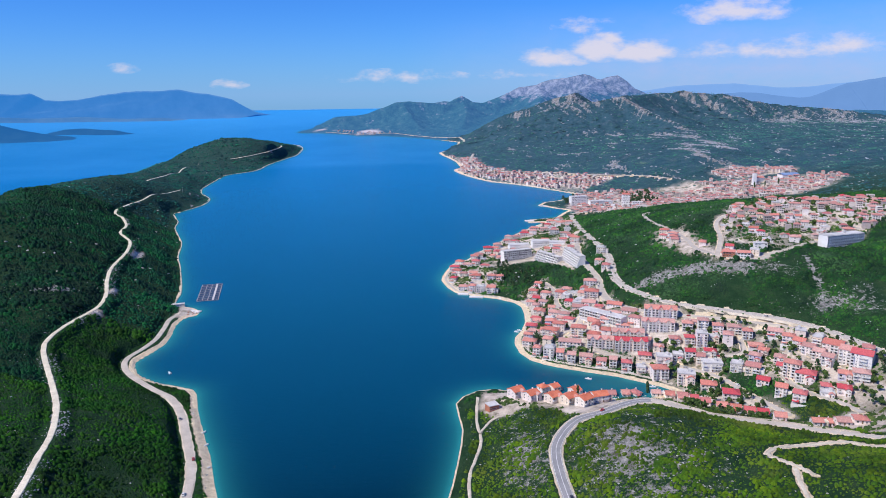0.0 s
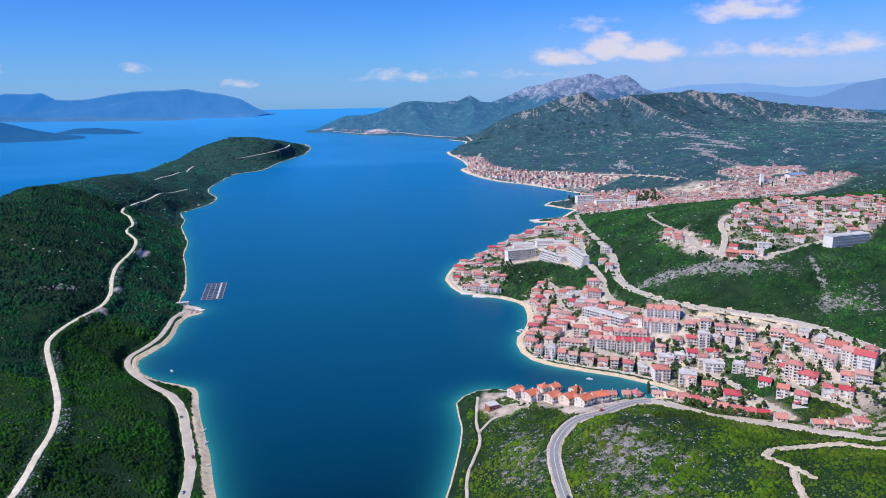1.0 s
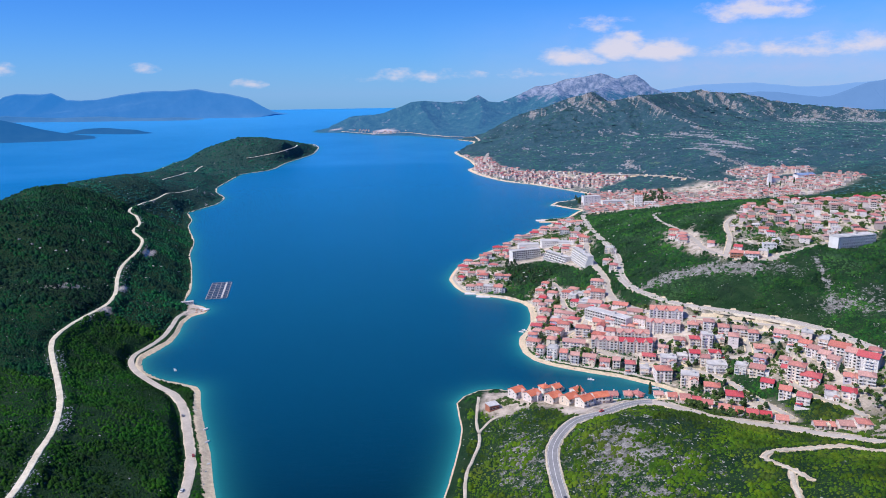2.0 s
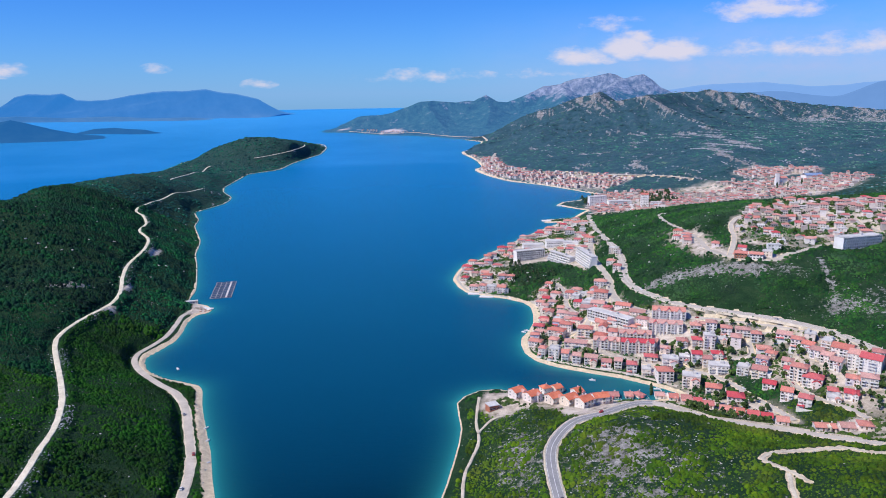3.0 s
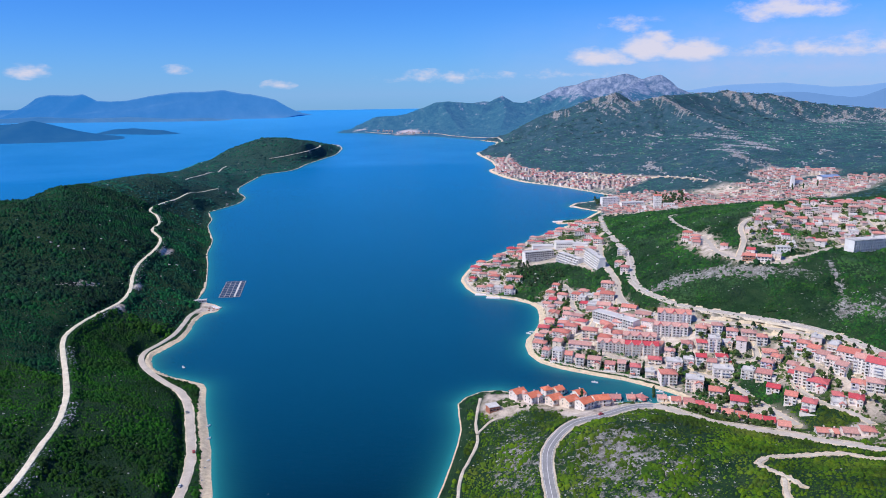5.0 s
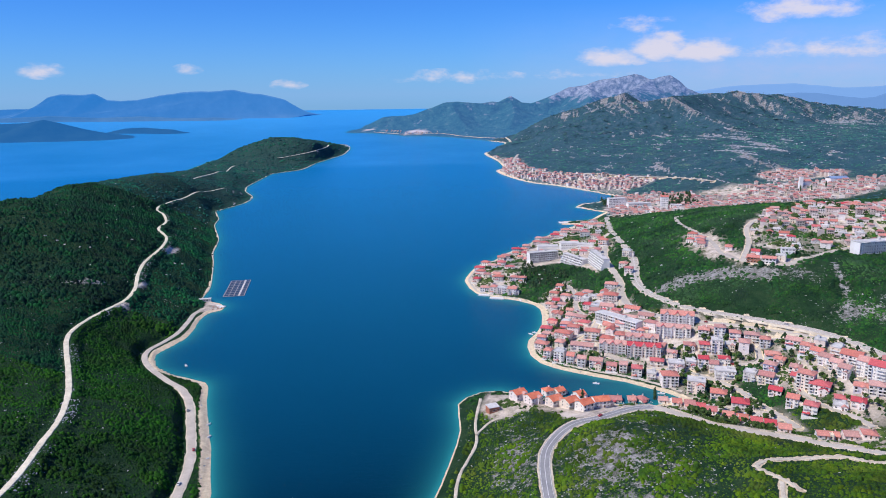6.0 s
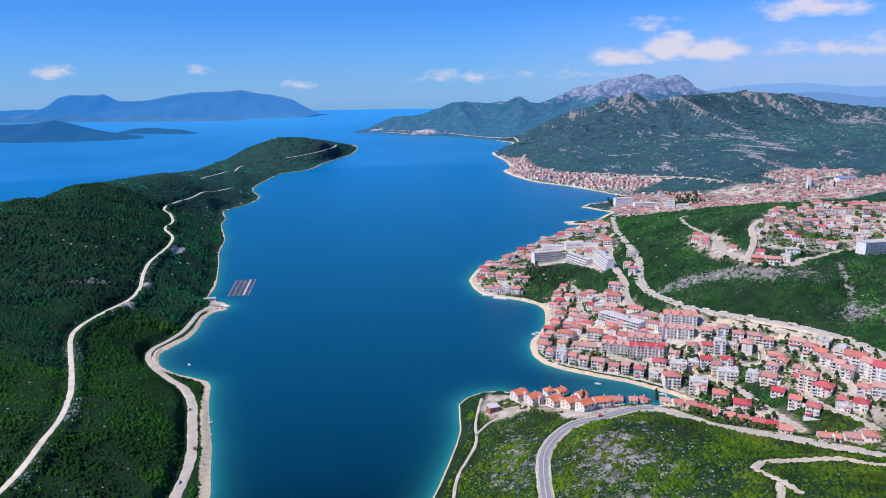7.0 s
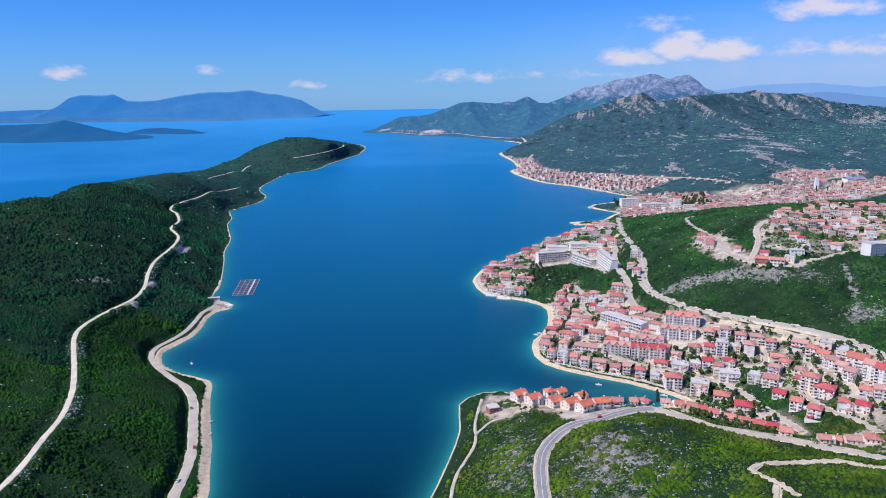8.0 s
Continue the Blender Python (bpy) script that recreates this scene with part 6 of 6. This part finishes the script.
# ---- trees ----
def blob_cloud(spots, g):
    """Leaf clumps (x, y, z, radius) as one crown."""
    s = Shape()
    for x, y, z, r in spots:
        a = g.uniform(0, 6.28)
        v = []
        for p in DOME + [(0, 0, -0.7)]:
            k = r * (1 + g.uniform(-0.3, 0.3))
            v.append((x + k * (p[0] * math.cos(a) - p[1] * math.sin(a)), y + k * (p[0] * math.sin(a) + p[1] * math.cos(a)), z + k * p[2]))
        s.add(v, DOME_FACES + [(7 + (k + 1) % 6, 7 + k, 13) for k in range(6)])
    return s


def trunk_mesh(h, r, lean, g):
    s = Shape()
    rings = 4
    v = []
    for k in range(rings + 1):
        t = k / rings
        for q in range(6):
            a = q * math.pi / 3
            v.append((lean * t * t + r * (1 - 0.6 * t) * math.cos(a), r * (1 - 0.6 * t) * math.sin(a), -0.8 + (h + 0.8) * t))
    f = [(k * 6 + q, k * 6 + (q + 1) % 6, k * 6 + 6 + (q + 1) % 6, k * 6 + 6 + q) for k in range(rings) for q in range(6)]
    s.add(v, f)
    for q in range(4):
        a = q * 1.57 + g.uniform(0, 1)
        bx, by, bz = lean * 0.5, 0, h * 0.55
        ex, ey, ez = bx + math.cos(a) * h * 0.3, by + math.sin(a) * h * 0.3, h * 0.9
        s.add([(bx - 0.1, by, bz), (bx + 0.1, by, bz), (ex, ey, ez), (bx, by + 0.15, bz)], [(0, 1, 2), (1, 3, 2), (3, 0, 2)])
    return s.mesh("trunk", MAT_BARK)


def build_tree(kind, seed):
    g = random.Random(seed)
    base = new(kind)
    if kind == "cypress":
        spots = [(g.uniform(-0.25, 0.25), g.uniform(-0.25, 0.25), 1.0 + k * 0.75, 1.15 * math.sin(0.5 + 2.6 * k / 13) ** 0.7 + 0.15) for k in range(13)]
        child("trunk", trunk_mesh(3, 0.18, 0, g), base)
        child("crown", blob_cloud(spots, g).mesh("crown", MAT_PINE), base)
    elif kind == "pine_tree":
        spots = []
        for _ in range(20):
            a, q, z = g.uniform(0, 6.28), g.uniform(0.2, 1) ** 0.6, g.uniform(0, 1)
            spots.append((math.cos(a) * q * 3.0 * (1.15 - z), math.sin(a) * q * 3.0 * (1.15 - z), 3.0 + z * 5.5, g.uniform(0.8, 1.5)))
        child("trunk", trunk_mesh(7.5, 0.28, g.uniform(-0.4, 0.4), g), base)
        child("crown", blob_cloud(spots, g).mesh("crown", MAT_PINE), base)
    else:
        spots = []
        for _ in range(17):
            a, q, z = g.uniform(0, 6.28), g.uniform(0.1, 1) ** 0.5, g.uniform(-1, 1)
            w = math.sqrt(max(1 - z * z, 0.1))
            spots.append((math.cos(a) * q * 2.3 * w, math.sin(a) * q * 2.3 * w, 3.4 + z * 1.5, g.uniform(0.7, 1.2)))
        child("trunk", trunk_mesh(3.4, 0.2, g.uniform(-0.3, 0.3), g), base)
        child("crown", blob_cloud(spots, g).mesh("crown", MAT_LEAF), base)
    return base


TREE_WORDS = {"cypress": "tall slim dark green cypress", "pine_tree": "dark green pine with an uneven crown", "broadleaf_tree": "rounded green broadleaf tree among the houses"}
TREE_KINDS = {}


def put_tree(kind, x, y, g, group, scale=1.0, z=None):
    key = (kind, g.randrange(3))
    z = float(ground_height([x], [y])[0]) if z is None else float(z)
    size = scale * g.uniform(0.75, 1.2)
    m = pose(*draw_in((x, y, z)), 0, 0, g.uniform(0, 360))
    if key in TREE_KINDS:
        ob = copy_thing(TREE_KINDS[key], m)
    else:
        ob = TREE_KINDS[key] = build_tree(kind, key[1] + len(kind))
        ob.matrix_basis = m
    ob.scale = (size, size, size)
    return tagged(ob, TREE_WORDS[kind], "tree", group)


def plant(outline, kind, n, gap, seed, group, scale=1.0, inside=2.0):
    g = random.Random(seed)
    xs, ys = [p[0] for p in outline], [p[1] for p in outline]
    x = np.array([g.uniform(min(xs), max(xs)) for _ in range(3000)])
    y = np.array([g.uniform(min(ys), max(ys)) for _ in range(3000)])
    d, _ = road_field(x, y)
    ok = (shore_distance(x, y, outline) > inside) & (d > 2.0) & (shore(x, y) > 9)
    stood = []
    x, y = x[ok], y[ok]
    free = np.ones(len(x), bool)
    for bx, by, size in BUILT:
        free &= (x - bx) ** 2 + (y - by) ** 2 > (size * 0.62 + 0.6) ** 2
    for px, py in zip(x[free].tolist(), y[free].tolist()):
        if len(stood) >= n:
            break
        if all((px - a) ** 2 + (py - b) ** 2 > gap * gap for a, b in stood):
            stood.append((px, py))
    if stood:
        for (px, py), z in zip(stood, ground_height(*np.array(stood).T)):
            put_tree(kind, px, py, g, group, scale, z)


PARK = [(38, 982), (49, 1072), (65, 1060), (90, 1010), (112, 984), (117, 962), (105, 949), (77, 932), (44, 930)]
plant(PARK, "pine_tree", 62, 5.4, 41, "pines in the hotel park", 0.75)
plant(TOWN[1], "broadleaf_tree", 170, 4.0, 42, "trees between the town houses", 1.0)
plant(TOWN[1], "pine_tree", 60, 5, 46, "pines between the town houses", 0.75)
plant(TOWN[0], "broadleaf_tree", 30, 5, 43, "trees on the headland", 1.0)
plant([(237, 1660), (250, 1790), (285, 1780), (285, 1700)], "pine_tree", 18, 6, 44, "pines beside the shore hotel", 1.3)
plant([(375, 1600), (385, 1750), (450, 1720), (440, 1580)], "pine_tree", 40, 8, 45, "pines behind the tower block", 1.4)
plant(TOWN[5], "broadleaf_tree", 85, 6, 47, "trees in the upper town", 1.2)
g = random.Random(51)
for x, y, k in ((155, 606, 1.1), (93, 600, 0.9), (304, 585, 1.1), (156, 657, 0.9), (82, 690, 0.6), (107, 674, 0.6), (121, 686, 0.7), (660, 1575, 1.6), (640, 1580, 1.4), (682, 1560, 1.5)):
    put_tree("cypress", x, y, g, "cypresses in the town", k)


# ---- fish farm, jetties, boats, cars ----
def fish_farm(x, y, turn, columns, rows, cell_x, cell_y):
    base = new("fish_farm")
    base.matrix_basis = pose(x, y, 0, 0, 0, turn)
    W, L = columns * cell_x, rows * cell_y
    for c in range(columns + 1):
        wide = 2.4 if c == columns - 1 else 0.9
        beam = Shape().box(-wide / 2, wide / 2, -L / 2, L / 2, -0.25, 0.45 if wide < 2 else 0.6)
        child("walkway", beam.mesh("walkway", MAT_SLAB if wide > 2 else MAT_PONTOON), base, pose(-W / 2 + c * cell_x, 0, 0), "wide pale walkway" if wide > 2 else "")
    for r in range(rows + 1):
        child("cross_beam", shared("cross_beam", lambda: Shape().box(-W / 2, W / 2, -0.35, 0.35, -0.2, 0.4).mesh("cross_beam", MAT_PONTOON)), base, pose(0, -L / 2 + r * cell_y, 0))
    for c in range(columns):
        for r in range(rows):
            net = shared("cage_net", lambda: Shape().box(-cell_x / 2 + 0.7, cell_x / 2 - 0.7, -cell_y / 2 + 0.6, cell_y / 2 - 0.6, -0.4, 0.14).mesh("cage_net", MAT_NET))
            child("cage_net", net, base, pose(-W / 2 + (c + 0.5) * cell_x, -L / 2 + (r + 0.5) * cell_y, 0))
    return tagged(base, "floating fish farm of square cages with pale walkways", "fish farm")


fish_farm(-344, 941, 14, 4, 9, 6.6, 9.2)


def jetty(name, x, y, w, d, turn, label):
    s = Shape().box(-w / 2, w / 2, -d / 2, d / 2, -3, 0.9).box(-w / 2 - 0.1, w / 2 + 0.1, -d / 2 - 0.1, d / 2 + 0.1, 0.9, 1.1)
    ob = new(name, s.mesh(name, MAT_TRIM))
    ob.matrix_basis = pose(x, y, 0, 0, 0, turn)
    return tagged(ob, label, "jetty", kind="structure")


jetty("jetty", -3, 922, 14, 7, -8, "pale concrete bathing platform at the water's edge")
jetty("jetty", 14, 908, 18, 6, -10, "pale concrete bathing platform at the water's edge")
jetty("jetty", 152, 1466, 46, 14, 8, "pale concrete mole with beach")
jetty("jetty", 200, 1662, 36, 9, 20, "pale stone mole beside the shore hotel")
jetty("jetty", -334, 852, 16, 9, -18, "stone jetty at the end of the shore road")
for x, y, turn in ((-211, 533, 62), (-202, 512, 66), (-189, 478, 66)):
    jetty("groyne", x, y, 0.9, 4.0, turn + 90, "short pale stone groyne on the pebble beach")


def net_pile(x, y, size, turn, g):
    base = new("net_pile")
    base.matrix_basis = pose(x, y, float(ground_height([x], [y])[0]), 0, 0, turn)
    heap = blob_cloud([(g.uniform(-size, size) * 0.6, g.uniform(-0.5, 0.5), 0.15, g.uniform(0.5, 0.9)) for _ in range(5)], g)
    child("net", heap.mesh("net", MAT_BRICK), base)
    child("pallet", Shape().box(-size, size, -0.8, 0.8, -0.05, 0.14).mesh("pallet", MAT_DOOR), base)
    return tagged(base, "reddish-brown heap of nets on a pallet on the jetty", "net pile", "net heaps on the jetty")


g = random.Random(66)
for x, y, turn in ((-336, 838, 20), (-331, 841, 60), (-328, 846, 80), (-333, 848, 10), (-338, 845, 100), (-329, 853, 40)):
    net_pile(x, y, 1.7, turn, g)


def boat_parts():
    base = new("motor_boat")
    v, n = [], 9
    for k in range(n):
        t = k / (n - 1)
        half = 1.1 * (1 - t**3) + 0.02
        v += [(-half, -3 + 6 * t, 0.75 + 0.3 * t * t), (-half * 0.7, -3 + 6 * t, 0.0), (0, -3 + 6 * t, -0.35 + 0.3 * t * t), (half * 0.7, -3 + 6 * t, 0.0), (half, -3 + 6 * t, 0.75 + 0.3 * t * t)]
    f = [(k * 5 + q, k * 5 + q + 1, k * 5 + q + 6, k * 5 + q + 5) for k in range(n - 1) for q in range(4)] + [(0, 4, 3, 2, 1)]
    f += [(k * 5, k * 5 + 5, k * 5 + 9, k * 5 + 4) for k in range(n - 1)]
    child("hull", Shape().add(v, f).mesh("hull", MAT_HULL), base)
    child("cabin", Shape().add([(-0.8, -0.6, 0.75), (0.8, -0.6, 0.75), (0.8, 1.3, 0.8), (-0.8, 1.3, 0.8), (-0.65, -0.4, 1.7), (0.65, -0.4, 1.7), (0.6, 0.7, 1.65), (-0.6, 0.7, 1.65)],
                               [(0, 1, 5, 4), (1, 2, 6, 5), (2, 3, 7, 6), (3, 0, 4, 7), (4, 5, 6, 7)]).mesh("cabin", MAT_HULL), base)
    child("windscreen", Shape().add([(-0.62, 1.1, 1.05), (0.62, 1.1, 1.05), (0.5, 0.76, 1.6), (-0.5, 0.76, 1.6)], [(0, 1, 2, 3)]).mesh("windscreen", MAT_GLASS), base)
    child("outboard_motor", Shape().box(-0.2, 0.2, -3.4, -3.0, -0.2, 1.0).mesh("outboard_motor", MAT_RUBBER), base)
    return base


BOATS = [(-287, 656, 40), (109, 637, 75), (163, 618, 80), (44, 900, 20), (58, 775, 70), (54, 770, 60)]
boat = boat_parts()
for k, (x, y, turn) in enumerate(BOATS):
    ob = copy_thing(boat, pose(x, y, 0, 0, 0, turn)) if k else boat
    ob.matrix_basis = pose(x, y, 0, 0, 0, turn)
    tagged(ob, "small white motor boat on calm water", "boat", "boats in the bay")


def car_parts():
    base = new("car")
    side = [(-2.1, 0.35), (-2.1, 0.8), (-1.9, 0.95), (-1.2, 1.0), (-0.7, 1.45), (0.75, 1.48), (1.5, 1.0), (2.05, 0.85), (2.1, 0.35)]
    v = [(x, y, z) for y in (-0.85, 0.85) for x, z in side]
    n = len(side)
    f = [tuple(range(n - 1, -1, -1)), tuple(range(n, 2 * n))] + [(k, (k + 1) % n, n + (k + 1) % n, n + k) for k in range(n)]
    child("body", Shape().add(v, f).mesh("body", MAT_CAR), base)
    child("windscreen", Shape().add([(-1.15, -0.7, 1.03), (-1.15, 0.7, 1.03), (-0.75, 0.66, 1.43), (-0.75, -0.66, 1.43)], [(0, 1, 2, 3)]).mesh("windscreen", MAT_GLASS), base, pose(-0.04, 0, 0.03))
    child("rear_window", Shape().add([(1.45, -0.7, 1.03), (0.8, -0.66, 1.45), (0.8, 0.66, 1.45), (1.45, 0.7, 1.03)], [(0, 1, 2, 3)]).mesh("rear_window", MAT_GLASS), base, pose(0.05, 0, 0.03))
    ring = [(0.33 * math.cos(a), 0.33 * math.sin(a)) for a in np.arange(10) * math.pi / 5]
    tyre = Shape().add([(x, y, z) for y in (-0.12, 0.12) for x, z in ring], [tuple(range(9, -1, -1)), tuple(range(10, 20))] + [(k, (k + 1) % 10, 10 + (k + 1) % 10, 10 + k) for k in range(10)]).mesh("wheel", MAT_RUBBER)
    rim = Shape().add([(x * 0.6, y, z * 0.6) for y in (-0.135, 0.135) for x, z in ring], [tuple(range(9, -1, -1)), tuple(range(10, 20))]).mesh("rim", MAT_SLAB)
    for x in (-1.3, 1.3):
        for y in (-0.8, 0.8):
            child("rim", rim, child("wheel", tyre, base, pose(x, y, 0.33)))
    return base


def road_spot(name, share, offset):
    wide, line = ROAD_LINES[name]
    k = min(int(share * (len(line) - 1)), len(line) - 2)
    d = line[k + 1] - line[k]
    d = d / np.hypot(d[0], d[1])
    return line[k, 0] + d[1] * offset, line[k, 1] - d[0] * offset, line[k, 2] + 0.42, math.degrees(math.atan2(d[1], d[0]))


car = car_parts()
CARS = [("main_road", 0.31, 1.7), ("main_road", 0.8, -1.7), ("shore_road", 0.19, -2.0), ("shore_road", 0.27, 2.0), ("shore_road", 0.4, -2.0), ("shore_road", 0.12, -2.2), ("highway", 0.84, 2), ("highway", 0.7, -2),
        ("town_road", 0.5, 2), ("town_road", 0.62, -2), ("town_road", 0.8, 2), ("quay_street", 0.3, 2.0), ("quay_street", 0.45, 2.0), ("quay_street", 0.55, 2.0), ("quay_street", 0.75, -2), ("station_street", 0.3, 2),
        ("station_street", 0.6, -2), ("middle_street", 0.3, 2), ("middle_street", 0.6, -2), ("terrace_street", 0.4, 2), ("terrace_street", 0.7, -2), ("lane", 0.3, 2), ("lane", 0.6, 2), ("park_street", 0.5, 2), ("park_street", 0.75, 2)]
for k, (name, share, offset) in enumerate(CARS):
    x, y, z, turn = road_spot(name, share, offset)
    ob = copy_thing(car, pose(x, y, z, 0, 0, turn)) if k else car
    ob.matrix_basis = pose(x, y, z, 0, 0, turn)
    tagged(ob, "small passenger car on the road", "car", "cars on the roads")


# ---- buoys, promenade, walls, mast, headland ----
def buoy_parts():
    base = new("buoy")
    ring = []
    for r, z in ((0.02, -0.25), (0.25, -0.15), (0.35, 0.05), (0.3, 0.22), (0.12, 0.34)):
        ring += [(r * math.cos(a), r * math.sin(a), z) for a in np.arange(8) * math.pi / 4]
    f = [(k * 8 + q, k * 8 + (q + 1) % 8, k * 8 + 8 + (q + 1) % 8, k * 8 + 8 + q) for k in range(4) for q in range(8)] + [tuple(range(32, 40))]
    child("float", Shape().add(ring, f).mesh("float", MAT_HULL), base)
    child("eye", Shape().box(-0.08, 0.08, -0.08, 0.08, 0.33, 0.5).mesh("eye", MAT_RUBBER), base)
    return base


buoy = buoy_parts()
g = random.Random(71)
first = True
for x0, y0, x1, y1, n in ((-131, 440, -128, 495, 4), (-122, 450, -119, 505, 3), (-112, 436, -109, 490, 5), (-101, 438, -98, 495, 3)):
    for k in range(n):
        t = (k + g.uniform(-0.3, 0.3)) / n
        m = pose(x0 + (x1 - x0) * t + g.uniform(-0.8, 0.8), y0 + (y1 - y0) * t, 0, 0, 0, g.uniform(0, 360))
        ob = buoy if first else copy_thing(buoy, m)
        ob.matrix_basis, first = m, False
        ob.scale = (0.4, 0.4, 0.4)
        tagged(ob, "small white float of a mussel line on the water", "buoy", "mussel line floats")


def inland(points, metres):
    """Move a shore line inland."""
    p = smooth_line(points, 4.0)
    gx = shore(p[:, 0] + 2, p[:, 1]) - shore(p[:, 0] - 2, p[:, 1])
    gy = shore(p[:, 0], p[:, 1] + 2) - shore(p[:, 0], p[:, 1] - 2)
    size = np.maximum(np.hypot(gx, gy), 1e-6)
    q = p + np.column_stack([gx / size, gy / size]) * metres
    k = np.ones(5) / 5
    q = np.column_stack([np.convolve(np.pad(q[:, c], 2, mode="edge"), k, mode="valid") for c in (0, 1)])
    return np.column_stack([q, ground_height(q[:, 0], q[:, 1])])


bay = [p for p in SHORE_EAST if 612 <= p[1] < 900 and p[0] > 48 and not (p[1] < 640 and p[0] < 60)]
ribbon("promenade", inland(bay, 10.5), 3.2, MAT_OLD_ASPHALT, 0.3, "pale paved promenade behind the pebble beach")
headland = [p for p in SHORE_EAST + SHORE_EAST_FAR[:4] if 900 <= p[1] < 1300]
ribbon("promenade", inland(headland, 6.5), 3.0, MAT_OLD_ASPHALT, 0.3, "pale paved shore walk round the headland")


def wall_along(name, line, shift, high, thick, mat, label):
    d = np.gradient(line[:, :2], axis=0)
    d /= np.maximum(np.hypot(d[:, 0], d[:, 1]), 1e-6)[:, None]
    side = np.column_stack([d[:, 1], -d[:, 0]])
    rows = []
    for o, z in ((shift, -1.5), (shift, high), (shift + thick, high), (shift + thick, -1.5)):
        q = line[:, :2] + side * o
        rows.append(np.column_stack([q, line[:, 2] + z]))
    v = np.stack(rows, 1)
    n = len(v)
    i = (np.arange(n - 1)[:, None] * 4 + np.arange(3)[None]).ravel()
    ob = mesh_object(name, v.reshape(-1, 3), np.stack([i, i + 1, i + 5, i + 4], -1), mat, smooth=False)
    return tagged(ob, label, "wall", kind="structure")


for name, a, b, shift, high in (("quay_street", 4, 30, -3.2, 2.2), ("terrace_street", 3, 22, 3.0, 2.0), ("middle_street", 2, 18, -2.8, 1.8), ("lane", 2, 18, 2.8, 2.2),
                                ("station_street", 1, 18, 3.4, 1.6), ("hill_street", 2, 40, 3.2, 1.5), ("hill_road", 2, 34, -4.6, 1.0)):
    wall_along("retaining_wall", ROAD_LINES[name][1][a:b], shift, high, 0.45, MAT_STONEWORK, "pale stone retaining wall along the street")


def utility_mast(x, y, high):
    base = new("utility_mast")
    base.matrix_basis = pose(x, y, float(ground_height([x], [y])[0]), 0, 0, 20)
    child("pole", Shape().add([(-0.25, -0.25, -1), (0.25, -0.25, -1), (0.25, 0.25, -1), (-0.25, 0.25, -1), (-0.12, -0.12, high), (0.12, -0.12, high), (0.12, 0.12, high), (-0.12, 0.12, high)],
                              [(0, 1, 5, 4), (1, 2, 6, 5), (2, 3, 7, 6), (3, 0, 4, 7), (4, 5, 6, 7)]).mesh("pole", MAT_SLAB), base)
    child("cross_arm", Shape().box(-1.8, 1.8, -0.12, 0.12, high - 1.2, high - 0.95).mesh("cross_arm", MAT_SLAB), base)
    return tagged(base, "slim grey utility mast at the end of the track", "mast")


utility_mast(-690, 1768, 14)
q = smooth_line([(-900, 4915), (-600, 4570), (-418, 4540), (-195, 4280), (10, 3930), (30, 3700)], 20.0)
q = np.column_stack([q, np.maximum(ground_height(q[:, 0], q[:, 1]), 4.0)])
ribbon("road_headland", q, 11.0, MAT_VERGE, 4.0, "pale coastal road cut round the far headland")
far_houses("headland_houses", [([(-820, 4900), (-600, 4560), (-420, 4540), (-430, 4640), (-640, 4700), (-800, 5000)], 70, 0)], 26.0, 33, "small far settlement on the headland shore")


# Garden shrubs between the houses.
sites = []
for outline, seed in ((TOWN[0], 81), (TOWN[1], 82), (TOWN[2], 83), (TOWN[3], 85), (TOWN[5], 84)):
    xs, ys = [p[0] for p in outline], [p[1] for p in outline]
    x, y, g = jittered(min(xs), max(xs), min(ys), max(ys), 2.6, seed)
    d, _ = road_field(x, y)
    ok = (shore_distance(x, y, outline) > 0) & (d > 1.2) & (shore(x, y) > 12) & (fbm(x / 16, y / 16, 3) > 0.53) & (g.uniform(0, 1, len(x)) < 0.75)
    x, y = x[ok], y[ok]
    free = np.ones(len(x), bool)
    for bx, by, size in BUILT:
        free &= (x - bx) ** 2 + (y - by) ** 2 > (size * 0.6 + 0.8) ** 2
    x, y = x[free], y[free]
    sites.append(np.column_stack([x, y, ground_height(x, y) - 0.05, g.uniform(0.6, 2.3, len(x))]))
scatter_stuff("garden_shrubs", np.vstack(sites), MAT_LEAF, "dark green garden shrubs and hedges between the houses", "shrub", 0.9)
